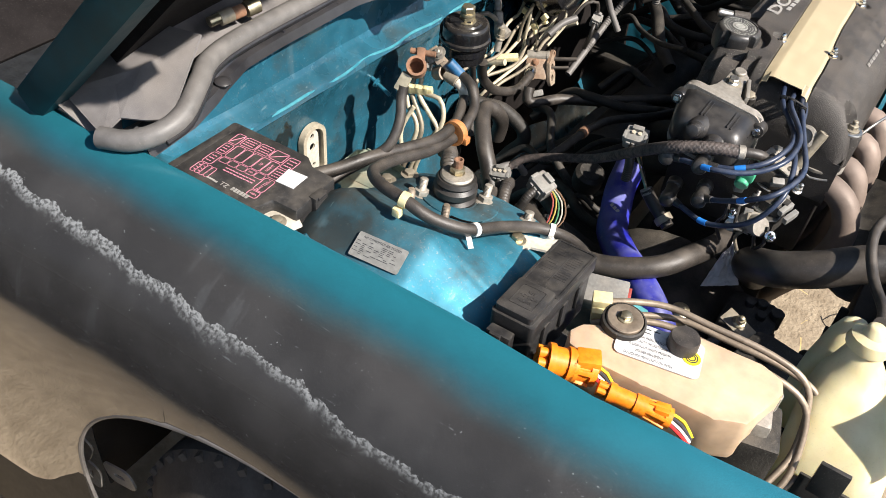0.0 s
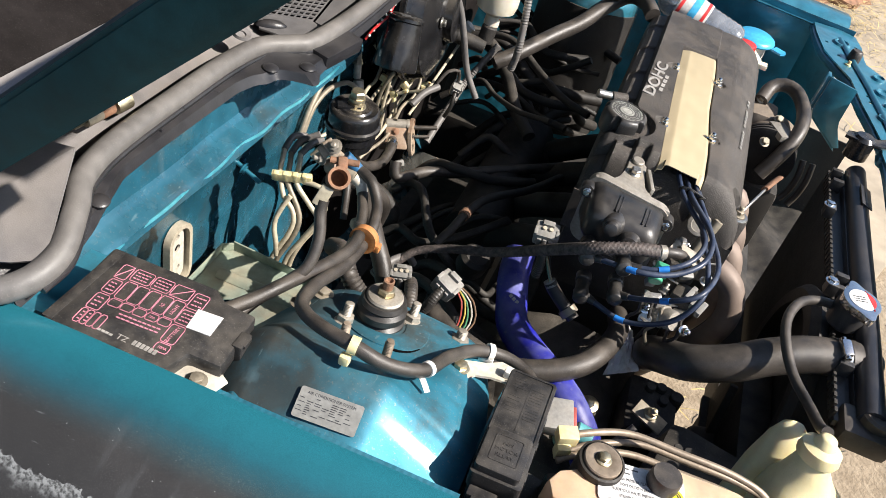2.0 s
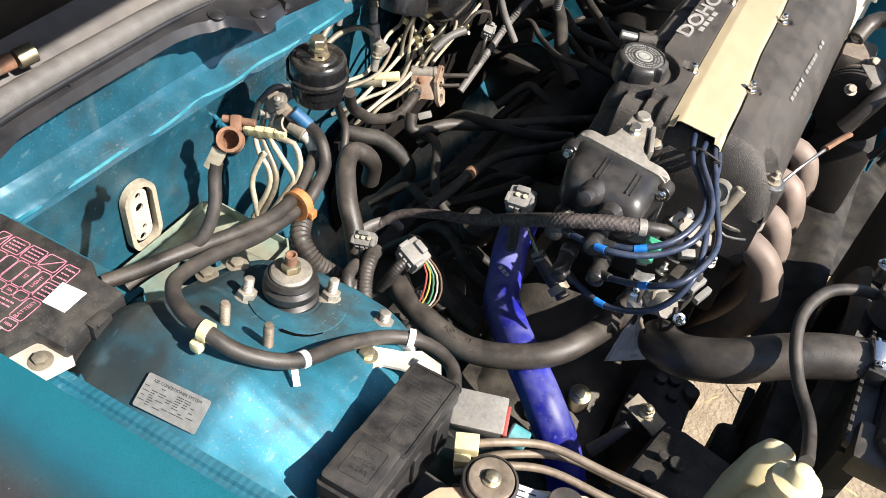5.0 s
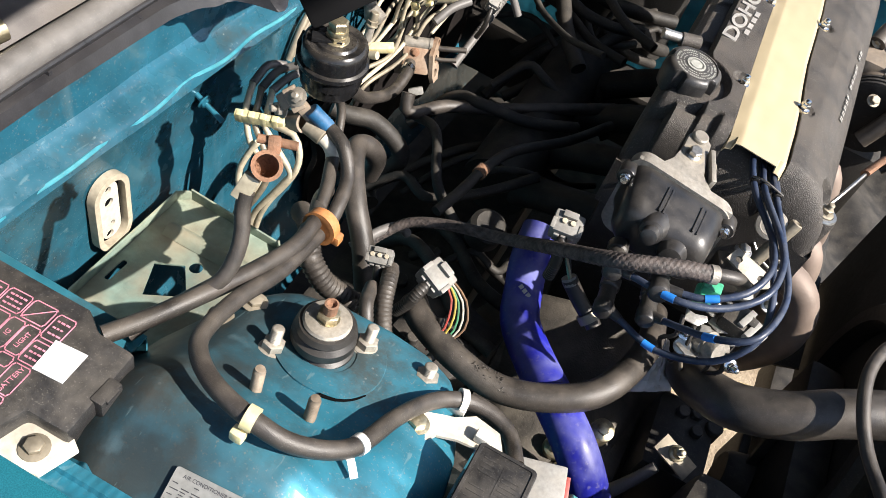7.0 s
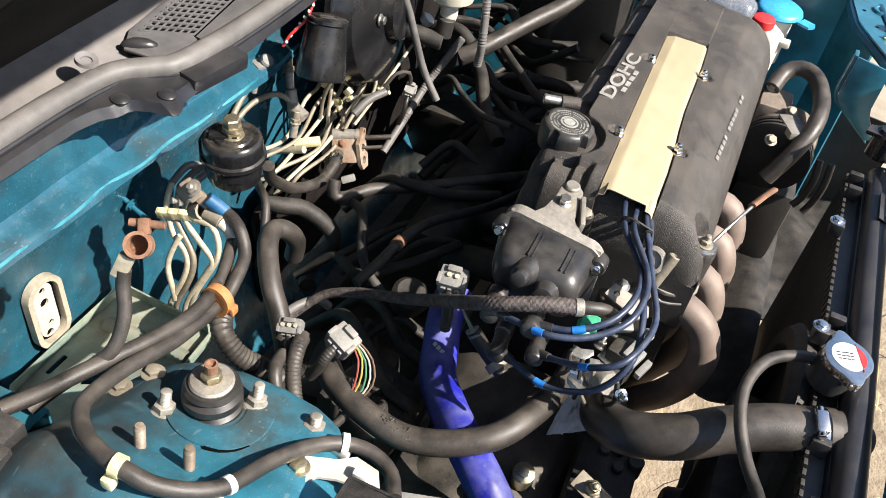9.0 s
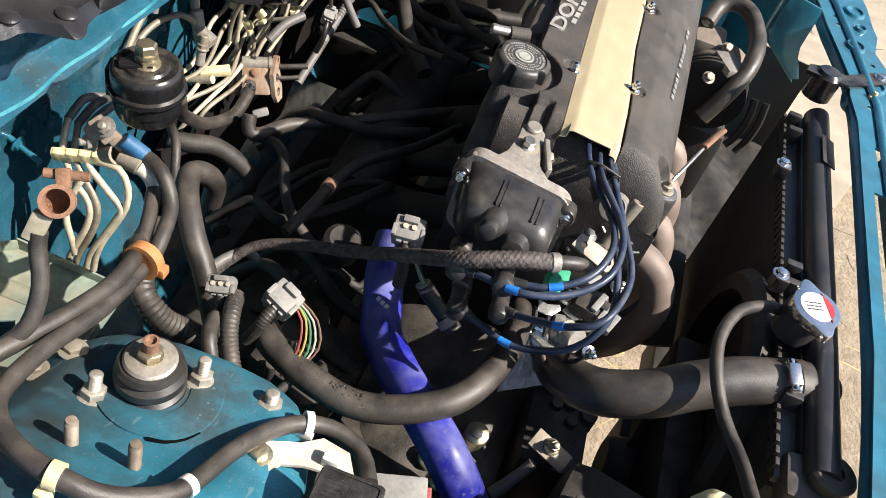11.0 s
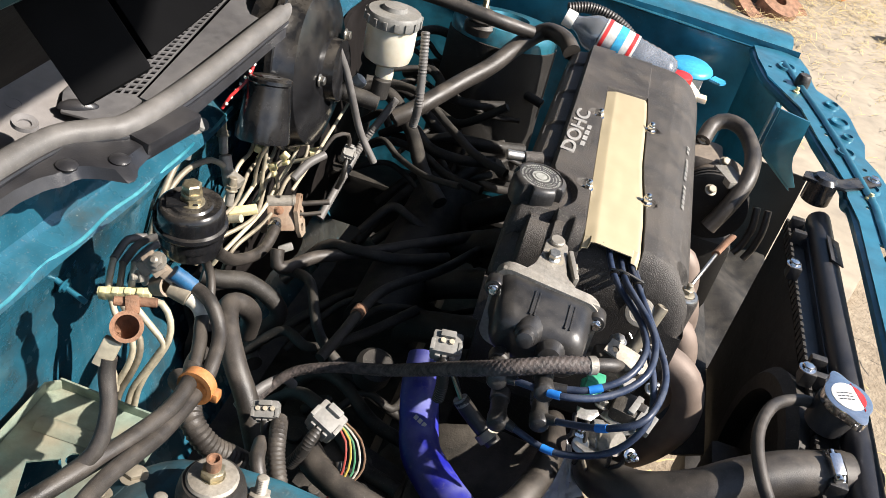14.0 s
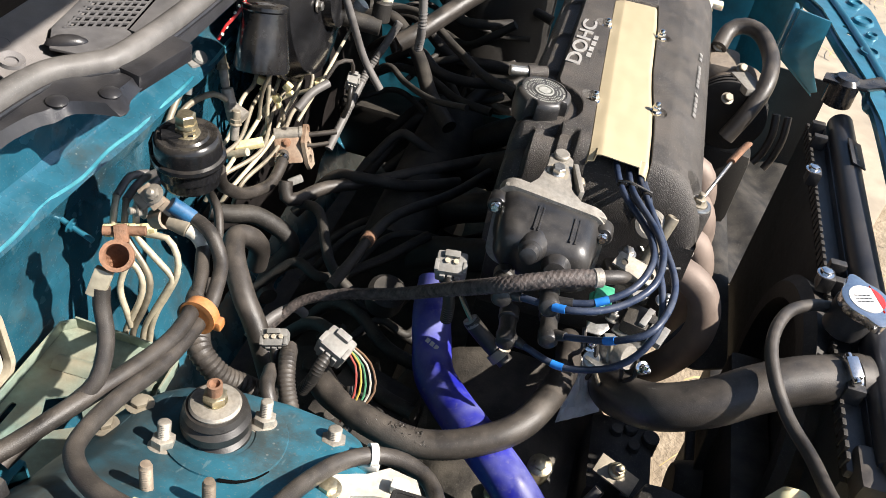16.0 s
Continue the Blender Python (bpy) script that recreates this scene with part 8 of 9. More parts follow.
prof = [(0.040, 0.0), (0.041, 0.004), (0.041, 0.014), (0.038, 0.018), (0.019, 0.020), (0.017, 0.026), (0.001, 0.027)]
lathe(bm, prof, (-0.120, 0.776, 0.884), (0, 0.02, 1), 34)
mcap = part("cap", bm, "grey_conn", master, "ribbed grey cap")
for k in range(16):
    a = 2 * math.pi * k / 16
    bm = bmesh.new()
    box(bm, (-0.120 + 0.0412 * math.cos(a), 0.776 + 0.0412 * math.sin(a), 0.892), (0.003, 0.006, 0.012), Matrix.Rotation(a, 3, "Z"), 0.1)
    part("grip_rib", bm, "grey_conn", mcap)

sn = thing("fluid_sensor", (-0.16, 0.76, 0.76), "white sensor plug with a thin pale lead", "sensor")
bm = bmesh.new()
lathe(bm, [(0.010, 0.0), (0.011, 0.004), (0.011, 0.012), (0.008, 0.014)], (-0.164, 0.788, 0.766), (0.5, 0.2, 0.7), 20)
part("plug", bm, "white", sn)
hose_part("lead", [(-0.160, 0.780, 0.76), (-0.165, 0.73, 0.735), (-0.172, 0.66, 0.70), (-0.18, 0.60, 0.67)], 0.0025, "pipe", sn, n=8)

# hoses between firewall and engine
# Hoses in dark_parts carry the shade behind the engine in their colour.
HOSES = [
    ("loose_vacuum_hose", [(-0.175, 0.700, 0.860), (-0.160, 0.708, 0.825), (-0.147, 0.711, 0.788), (-0.128, 0.722, 0.725), (-0.099, 0.722, 0.680)], 0.0058, "rubber_grey", "loose grey rubber vacuum hose with an open end", {}),
    ("corrugated_loom", [(-0.075, 0.80, 0.875), (-0.066, 0.788, 0.82), (-0.060, 0.780, 0.765), (-0.064, 0.788, 0.725)], 0.0066, "rubber_grey", "grey corrugated wiring conduit", {"rib": 0.07, "pitch": 0.005}),
    ("corrugated_loom", [(-0.100, 0.80, 0.755), (-0.118, 0.785, 0.715), (-0.134, 0.768, 0.680), (-0.142, 0.715, 0.642), (-0.15, 0.65, 0.60)], 0.0062, "rubber_grey", "grey corrugated wiring conduit", {"rib": 0.07, "pitch": 0.005}),
    ("vertical_coolant_hose", [(-0.035, 0.180, 0.640), (-0.0604, 0.2024, 0.6820), (-0.0833, 0.2206, 0.7061), (-0.1113, 0.2570, 0.7190), (-0.1250, 0.290, 0.7150), (-0.1180, 0.308, 0.7050), (-0.1120, 0.322, 0.680), (-0.118, 0.328, 0.645)], 0.0125, "rubber", "black coolant hose bent down behind the strut tower", {"rib": 0.006, "pitch": 0.004}),
    ("lower_loop_hose", [(-0.155, 0.50, 0.640), (-0.150, 0.490, 0.622), (-0.138, 0.500, 0.615), (-0.113, 0.545, 0.612), (-0.058, 0.590, 0.610), (0.019, 0.653, 0.615), (0.09, 0.71, 0.62)], 0.0095, "rubber", "black rubber hose crossing to the intake", {}),
    ("dark_heater_hose", [(-0.225, 0.42, 0.625), (-0.203, 0.430, 0.6185), (-0.1747, 0.450, 0.6105), (-0.1379, 0.460, 0.5836), (-0.1282, 0.455, 0.5616), (-0.1440, 0.440, 0.5391), (-0.1463, 0.410, 0.530), (-0.1315, 0.390, 0.5297)], 0.0125, "dark_parts", "bent black heater hose near the firewall", {}),
    ("throttle_cable", [(-0.022, 0.318, 0.655), (-0.012, 0.36, 0.662), (-0.004, 0.412, 0.665), (0.012, 0.47, 0.662), (0.062, 0.553, 0.652), (0.10, 0.63, 0.65)], 0.0068, "dark_parts", "black sleeved pipe with a rusty joint", {}),
    ("thin_bypass_hose", [(-0.072, 0.205, 0.660), (-0.055, 0.235, 0.672), (-0.043, 0.262, 0.664), (-0.036, 0.275, 0.645)], 0.0055, "rubber_grey", "thin grey bypass hose", {}),
    ("thick_intake_pipe", [(-0.10, 0.80, 0.72), (-0.074, 0.825, 0.735), (-0.023, 0.905, 0.765), (0.012, 0.955, 0.785), (0.045, 1.005, 0.815), (0.08, 1.02, 0.845), (0.115, 0.985, 0.855), (0.135, 0.95, 0.85)], 0.0145, "rubber", "thick black pipe curving to the valve cover", {}),
    ("power_steering_hose", [(-0.128, 0.963, 0.87), (-0.07, 0.97, 0.865), (0.0, 0.98, 0.855), (0.06, 1.01, 0.84)], 0.0115, "rubber", "dark power steering hose on the far side", {}),
    ("pump_return_hose", [(0.372, 0.895, 0.795), (0.382, 0.925, 0.812), (0.402, 0.932, 0.822), (0.427, 0.915, 0.822), (0.444, 0.862, 0.812), (0.443, 0.815, 0.795), (0.430, 0.785, 0.765), (0.41, 0.77, 0.72)], 0.0125, "rubber", "black hose looping over the belt-driven pump", {}),
    ("drain_tube", [(0.47, 0.80, 0.76), (0.474, 0.79, 0.73), (0.470, 0.785, 0.70), (0.462, 0.78, 0.685)], 0.0055, "rubber", "short black tube beside the radiator", {}),
    ("drain_tube", [(0.487, 0.80, 0.76), (0.490, 0.79, 0.73), (0.487, 0.785, 0.70), (0.480, 0.78, 0.68)], 0.0055, "rubber", "short black tube beside the radiator", {}),
    ("convoluted_sleeve", [(-0.13, 0.19, 0.69), (-0.112, 0.168, 0.712), (-0.098, 0.150, 0.722), (-0.080, 0.122, 0.722), (-0.058, 0.117, 0.702), (-0.038, 0.128, 0.682), (-0.02, 0.14, 0.66)], 0.0115, "rubber", "black convoluted sleeve behind the strut tower", {"rib": 0.06, "pitch": 0.005}),
    ("sensor_loom", [(-0.012, 0.175, 0.700), (-0.004, 0.150, 0.712), (0.006, 0.125, 0.706), (0.022, 0.103, 0.690), (0.04, 0.09, 0.66)], 0.0085, "rubber", "ribbed black sensor loom", {"rib": 0.05, "pitch": 0.004}),
    ("sensor_loom", [(-0.016, 0.140, 0.705), (-0.008, 0.112, 0.715), (0.004, 0.095, 0.70), (0.012, 0.08, 0.67)], 0.0072, "rubber", "ribbed black sensor loom", {"rib": 0.04, "pitch": 0.004}),
    ("taped_wires", [(0.058, 0.160, 0.690), (0.069, 0.140, 0.672), (0.064, 0.120, 0.660), (0.045, 0.105, 0.648)], 0.0050, "rubber", "short bundle of taped wires", {}),
]
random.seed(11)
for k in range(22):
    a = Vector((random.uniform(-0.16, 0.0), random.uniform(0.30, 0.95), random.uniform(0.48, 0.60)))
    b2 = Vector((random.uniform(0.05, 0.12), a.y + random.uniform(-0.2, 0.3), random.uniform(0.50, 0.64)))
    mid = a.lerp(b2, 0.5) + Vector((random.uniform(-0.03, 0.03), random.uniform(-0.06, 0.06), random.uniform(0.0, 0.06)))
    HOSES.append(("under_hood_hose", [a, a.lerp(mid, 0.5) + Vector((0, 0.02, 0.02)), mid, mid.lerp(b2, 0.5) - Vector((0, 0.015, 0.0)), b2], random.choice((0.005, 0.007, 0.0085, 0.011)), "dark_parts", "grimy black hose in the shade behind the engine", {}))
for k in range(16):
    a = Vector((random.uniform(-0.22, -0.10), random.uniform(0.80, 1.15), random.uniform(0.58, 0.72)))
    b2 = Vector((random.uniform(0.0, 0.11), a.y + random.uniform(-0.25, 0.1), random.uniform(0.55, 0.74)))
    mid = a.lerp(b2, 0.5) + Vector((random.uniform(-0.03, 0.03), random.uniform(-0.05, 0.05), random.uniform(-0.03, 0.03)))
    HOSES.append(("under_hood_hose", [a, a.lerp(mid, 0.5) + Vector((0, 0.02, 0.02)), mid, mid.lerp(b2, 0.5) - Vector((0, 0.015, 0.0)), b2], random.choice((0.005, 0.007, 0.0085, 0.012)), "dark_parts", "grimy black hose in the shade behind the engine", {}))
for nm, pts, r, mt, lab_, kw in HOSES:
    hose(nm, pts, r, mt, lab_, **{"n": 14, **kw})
for k, (nm, c) in enumerate((("red", (0.30, 0.04, 0.03)), ("yellow", (0.40, 0.30, 0.05)), ("green", (0.05, 0.20, 0.10)), ("white", (0.45, 0.42, 0.36)), ("brown", (0.16, 0.09, 0.05)))):
    o = Vector((0.0034 * k - 0.004, 0.0016 * k, 0.002 * math.sin(2.1 * k)))
    hose("signal_wire", [Vector(p) + o * f for p, f in (((0.045, 0.182, 0.715), 0.7), ((0.062, 0.172, 0.708), 1.0), ((0.071, 0.150, 0.692), 1.3), ((0.062, 0.130, 0.670), 0.6))], 0.0011, material(nm + "_wire", c, 0.5, 0, 0.2, 90, dust=0.3), nm + " signal wire leaving a grey plug", "wire", n=6)


# plugs in the harness
def plug_thing(c, x, z, s, label, pins=0):
    t = thing("electrical_plug", c, label, "connector", "harness plugs")
    r = turned(x, z)
    bm = bmesh.new()
    box(bm, c, s, r, 0.15)
    box(bm, Vector(c) + r @ Vector((0, s[1] * 0.3, s[2] * 0.55)), (s[0] * 0.5, s[1] * 0.3, s[2] * 0.3), r, 0.2)
    for k in (-1, 1):
        box(bm, Vector(c) + r @ Vector((k * s[0] * 0.45, -s[1] * 0.2, s[2] * 0.3)), (s[0] * 0.14, s[1] * 0.5, s[2] * 0.5), r, 0.2)
    part("shell", bm, "grey_conn", t)
    for k in range(pins):
        bm = bmesh.new()
        cyl(bm, Vector(c) + r @ Vector(((k - (pins - 1) / 2) * s[0] * 0.28, 0, s[2] * 0.45)), Vector(c) + r @ Vector(((k - (pins - 1) / 2) * s[0] * 0.28, 0, s[2] * 0.62)), s[0] * 0.09)
        part("socket", bm, "tan_metal", t)
    for k in range(3):
        bm = bmesh.new()
        box(bm, Vector(c) + r @ Vector(((k - 1) * s[0] * 0.24, -s[1] * 0.52, -s[2] * 0.05)), (s[0] * 0.18, s[1] * 0.16, s[2] * 0.62), r, 0.2)
        part("rear_rib", bm, "grey_conn", t)
    tail = Vector(c) + r @ Vector((0, -s[1] * 0.5, 0))
    hose_part("loom", [tail + r @ Vector((0, 0.006, 0)), tail + r @ Vector((0.001, -0.010, -0.004)), tail + r @ Vector((0.003, -0.020, -0.018)), tail + r @ Vector((0.002, -0.026, -0.040))], s[0] * 0.20, "bush", t, n=12, rib=0.05, pitch=0.003)
    return t


plug_thing((-0.026, 0.172, 0.711), (1, 0.35, 0), (0.0, -0.5, 0.85), (0.026, 0.018, 0.018), "grey three-pin electrical plug, unplugged", 3)
plug_thing((0.033, 0.182, 0.714), (1, -0.3, 0.1), (0.3, -0.2, 0.9), (0.032, 0.026, 0.024), "grey electrical plug with coloured wires")
plug_thing((0.123, 0.247, 0.800), (1, 0.15, 0), (0.0, -0.35, 0.9), (0.030, 0.024, 0.022), "pale grey electrical plug on the braided hose", 2)
plug_thing((-0.128, 0.675, 0.71), (1, 0.2, 0), (0.3, -0.3, 0.9), (0.018, 0.02, 0.02), "small grey plug hanging on a wire")
hose("plug_wire", [(-0.155, 0.64, 0.725), (-0.145, 0.655, 0.745), (-0.130, 0.67, 0.745), (-0.128, 0.675, 0.725)], 0.003, "rubber", "black wire holding a small plug", "wire", n=8)
hose("plug_wire", [(-0.175, 0.585, 0.70), (-0.165, 0.61, 0.715), (-0.150, 0.635, 0.722)], 0.0062, "rubber_grey", "grey taped wire among the hard lines", "wire", n=10)

for k, (nm, c) in enumerate((("orange", (0.35, 0.16, 0.04)), ("pale_green", (0.16, 0.34, 0.24)), ("cream", (0.42, 0.36, 0.24)), ("black", (0.02, 0.02, 0.02)))):
    pts = []
    for j in range(7):
        f, a = j / 6, 1.57 * k + 3.2 * j / 6
        pts.append(Vector((0.126, 0.246, 0.792)).lerp(Vector((0.152, 0.270, 0.712)), f) + Vector((0.003 * math.cos(a), 0.003 * math.sin(a), 0)) * (1 - 0.5 * f))
    hose("plug_wire", pts, 0.0011, material(nm + "_strand", c, 0.45, 0, 0.2, 90), nm.replace("_", " ") + " strand twisted below the pale plug", "wire", n=6)
sl = thing("sensor_sleeve", (0.17, 0.266, 0.70), "black taped sensor sleeve with a pale collar", "cable")
hose_part("sleeve", [(0.150, 0.271, 0.714), (0.160, 0.270, 0.704), (0.174, 0.266, 0.694), (0.190, 0.260, 0.686), (0.198, 0.256, 0.682)], 0.0088, "bush", sl, n=14)
band("collar", sl, (0.152, 0.2705, 0.712), (0.6, -0.2, -0.6), 0.0072, 0.009, "grey_conn", 0.001)
band("collar", sl, (0.188, 0.261, 0.687), (0.8, -0.3, -0.45), 0.0105, 0.010, "pipe_dull", 0.002)

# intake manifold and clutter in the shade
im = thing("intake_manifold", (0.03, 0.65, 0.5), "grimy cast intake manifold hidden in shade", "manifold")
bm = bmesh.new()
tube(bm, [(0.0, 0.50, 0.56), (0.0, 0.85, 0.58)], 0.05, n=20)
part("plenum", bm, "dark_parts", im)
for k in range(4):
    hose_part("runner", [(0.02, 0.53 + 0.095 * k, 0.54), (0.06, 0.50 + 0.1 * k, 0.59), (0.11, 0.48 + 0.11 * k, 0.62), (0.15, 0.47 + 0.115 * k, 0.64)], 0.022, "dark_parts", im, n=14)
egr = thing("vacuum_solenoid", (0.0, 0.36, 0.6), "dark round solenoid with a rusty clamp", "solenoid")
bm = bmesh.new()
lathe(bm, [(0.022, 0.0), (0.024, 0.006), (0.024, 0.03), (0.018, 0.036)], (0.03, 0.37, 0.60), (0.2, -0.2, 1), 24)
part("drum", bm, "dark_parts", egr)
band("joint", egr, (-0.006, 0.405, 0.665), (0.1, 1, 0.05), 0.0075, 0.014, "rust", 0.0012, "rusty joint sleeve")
# Dark blocks that fill the depth; two only hide the sunlit ground.
for c, s, lab_ in (((0.06, 0.22, 0.56), (0.10, 0.10, 0.08), "grimy casting bolted beside the gearbox"), ((0.0, 0.28, 0.48), (0.12, 0.12, 0.12), "grimy starter motor housing in shade"), ((0.345, 0.330, 0.42), (0.065, 0.14, 0.11), "near-black block added to hide lit ground beside the gearbox"), ((0.345, 0.255, 0.53), (0.075, 0.11, 0.132), "near-black block added to hide lit ground by the radiator hose"),
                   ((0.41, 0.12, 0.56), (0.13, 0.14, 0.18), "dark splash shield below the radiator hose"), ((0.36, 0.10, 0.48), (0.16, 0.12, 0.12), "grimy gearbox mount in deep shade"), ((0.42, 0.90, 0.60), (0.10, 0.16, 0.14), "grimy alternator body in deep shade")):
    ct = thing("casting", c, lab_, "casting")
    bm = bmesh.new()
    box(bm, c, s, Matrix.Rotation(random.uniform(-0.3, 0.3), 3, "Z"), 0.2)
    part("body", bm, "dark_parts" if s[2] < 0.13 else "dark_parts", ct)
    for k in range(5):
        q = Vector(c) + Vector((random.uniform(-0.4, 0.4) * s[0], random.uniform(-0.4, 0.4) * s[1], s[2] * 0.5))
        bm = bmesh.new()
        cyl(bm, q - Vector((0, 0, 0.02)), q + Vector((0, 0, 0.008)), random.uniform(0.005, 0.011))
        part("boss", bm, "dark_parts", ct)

# below the distributor
vt = thing("solenoid_valve", (0.29, 0.27, 0.76), "cast valve timing solenoid with green and grey plugs", "solenoid")
bm = bmesh.new()
box(bm, (0.290, 0.306, 0.792), (0.046, 0.040, 0.030), Matrix.Rotation(0.3, 3, "Z"), 0.2)
box(bm, (0.312, 0.276, 0.758), (0.030, 0.034, 0.046), Matrix.Rotation(-0.2, 3, "Z"), 0.25)
part("body", bm, "alu_dark", vt, "oily cast body")
bm = bmesh.new()
lathe(bm, [(0.004, 0.016), (0.012, 0.016), (0.0135, 0.013), (0.0135, 0.002), (0.0155, 0.0), (0.0155, -0.012)], (0.300, 0.246, 0.752), (0.55, -0.45, 0.35), 24)
part("coil", bm, "alu", vt, "round alloy coil housing")
bm = bmesh.new()
lathe(bm, [(0.003, 0.010), (0.008, 0.010), (0.009, 0.008), (0.009, -0.010)], (0.279, 0.240, 0.742), (-0.2, -0.7, 0.5), 20)
part("coil", bm, "steel", vt)
bm = bmesh.new()
prism_holes(bm, [(-0.024, -0.008), (0.018, -0.010), (0.026, 0.0), (0.020, 0.010), (-0.022, 0.009)], [circle(0.014, 0.0, 0.004), circle(-0.014, 0.0, 0.0035)], 0.003, plate_at((0.296, 0.300, 0.815), (1, -0.25, -0.05), (0.1, -0.35, 0.9)))
part("strap", bm, "zinc", vt, "slotted zinc strap")
bm = bmesh.new()
cyl(bm, (0.266, 0.262, 0.805), (0.268, 0.246, 0.797), 0.009)
box(bm, (0.270, 0.256, 0.810), (0.018, 0.016, 0.014), None, 0.2)
part("green_plug", bm, "green", vt, "green plug")
for k in range(3):
    bm = bmesh.new()
    box(bm, (0.318 + 0.009 * k, 0.272 - 0.006 * k, 0.782 - 0.004 * k), (0.007, 0.022, 0.010), turned((1, -0.4, 0), (0, -0.3, 1)), 0.2)
    part("terminal", bm, "grey_conn", vt)
bolt(vt, (0.284, 0.318, 0.818), (0, 0, 1), 0.006, 0.006, "steel")
ls = thing("head_stud", (0.324, 0.392, 0.78), "brown steel stud standing by the end of the cylinder head", "stud")
bm = bmesh.new()
lathe(bm, [(0.0072, -0.060), (0.0070, -0.004), (0.0065, 0.0), (0.0050, 0.001), (0.0044, -0.001)], (0.3235, 0.3830, 0.829), (0.25, 0.35, 0.9), 20)
part("rod", bm, "pipe_dull", ls)
bm = bmesh.new()
lathe(bm, [(0.016, 0.0), (0.0165, 0.003), (0.0155, 0.006), (0.011, 0.007), (0.010, 0.004), (0.001, 0.004)], (0.303, 0.380, 0.815), (-0.10, -0.80, 0.60), 32)
part("seal_plate", bm, "alu", ls, "bright cast seal plate")
bm = bmesh.new()
tube(bm, [(0.300, 0.400, 0.775), (0.312, 0.392, 0.765), (0.330, 0.386, 0.758), (0.352, 0.392, 0.760)], 0.0016, n=8)
part("wire_loop", bm, "steel", ls)
bm = bmesh.new()
WT, WL, WR, WB = Vector((0.2745, 0.326, 0.655)), Vector((0.268, 0.263, 0.605)), Vector((0.283, 0.320, 0.650)), Vector((0.312, 0.288, 0.615))


def wrap(u, v):
    p = WL.lerp(WB, u).lerp(WT.lerp(WR, u), v)
    return p + Vector((0.1, -0.6, 0.7)) * (0.006 * noise.noise(Vector((u * 4, v * 5, 7))) + 0.003 * noise.noise(Vector((u * 11, v * 12, 3))))


sheet(bm, wrap, 22, 26, 0.0012)
solo("pale_wrap", bm, "foil", "crumpled pale plastic wrapped round a fitting", "wrapping")
cb = thing("clutch_cable_end", (0.33, 0.21, 0.61), "grey cable end held in a small steel bracket", "cable end")
hose_part("sleeve", [(0.30, 0.165, 0.565), (0.315, 0.180, 0.585), (0.327, 0.194, 0.605)], (0.008, 0.006), "rubber_grey", cb, n=12)
bm = bmesh.new()
box(bm, (0.338, 0.205, 0.622), (0.045, 0.022, 0.004), turned((1, -0.3, -0.2), (0.1, -0.4, 0.9)), 0.2)
part("bracket", bm, "pipe_dull", cb)
bolt(cb, (0.338, 0.207, 0.626), (0.1, -0.4, 0.9), 0.006, 0.012, "brass", 0.006)
for p in ((0.225, 0.165, 0.585), (0.245, 0.150, 0.575), (0.262, 0.205, 0.60)):
    b_ = thing("gearbox_bolt", p, "dirty bolt in the gearbox casting", "bolt", "gearbox bolts")
    bm = bmesh.new()
    lathe(bm, [(0.013, -0.03), (0.013, 0.0), (0.010, 0.002)], p, (0, -0.3, 1), 18)
    hexhead(bm, p, (0, -0.3, 1), 0.007, 0.007, 1.3)
    part("head", bm, "brass", b_)

# dipstick and pump on the far side
dp = thing("dipstick", (0.37, 0.50, 0.75), "oil dipstick with a rusty brown grip", "dipstick")
hose_part("rod", [(0.345, 0.46, 0.76), (0.369, 0.505, 0.795), (0.392, 0.565, 0.805)], 0.0022, "steel", dp, n=8)
hose_part("grip", [(0.390, 0.562, 0.805), (0.402, 0.590, 0.808), (0.410, 0.608, 0.808)], 0.0062, "rust", dp, n=10, squash=0.6)
pump = thing("steering_pump", (0.40, 0.87, 0.70), "grimy belt-driven steering pump with a pulley", "pump")
bm = bmesh.new()
lathe(bm, [(0.045, 0.0), (0.052, 0.01), (0.052, 0.05), (0.04, 0.06)], (0.41, 0.83, 0.735), (0.1, 1, 0.0), 30)
box(bm, (0.385, 0.885, 0.765), (0.05, 0.07, 0.05), None, 0.25)
part("body", bm, material("dusty_pump_casting", (0.20, 0.165, 0.13), 0.65, 0.1, 0.35, 60, 0.3, 500, 0.4, (0.26, 0.20, 0.14)), pump)
bm = bmesh.new()
for r, h in ((0.055, -0.025), (0.055, -0.015), (0.055, -0.005)):
    lathe(bm, [(r * 0.9, h), (r, h + 0.001), (r, h + 0.006), (r * 0.9, h + 0.007)], (0.41, 0.83, 0.735), (0.1, 1, 0.0), 36)
part("pulley", bm, "dark_parts", pump)
for p in ((0.409, 0.852, 0.79), (0.372, 0.90, 0.795), (0.43, 0.80, 0.76), (0.395, 0.79, 0.77)):
    bolt(pump, p, (0.2, -0.5, 0.8), 0.0062, 0.008, "pipe_dull")
bm = bmesh.new()
box(bm, (0.418, 0.82, 0.785), (0.03, 0.05, 0.012), Matrix.Rotation(0.5, 3, "Z"), 0.2)
part("bracket", bm, "alu", pump)

# bottles on the far inner fender
wb = thing("water_bottle", (0.18, 1.02, 0.83), "clear plastic water bottle lying with a torn red and blue label", "bottle")
A, B_ = Vector((0.115, 1.045, 0.868)), Vector((0.305, 1.035, 0.825))
bm = bmesh.new()
prof = [(0.012, 0.0), (0.013, 0.012), (0.016, 0.018), (0.028, 0.035), (0.031, 0.045)] + [(0.0305 + 0.0012 * (k % 2), 0.05 + 0.006 * k) for k in range(22)] + [(0.028, 0.188), (0.02, 0.194)]
lathe(bm, prof, A, B_ - A, 30)
part("body", bm, "clear", wb)
bm = bmesh.new()
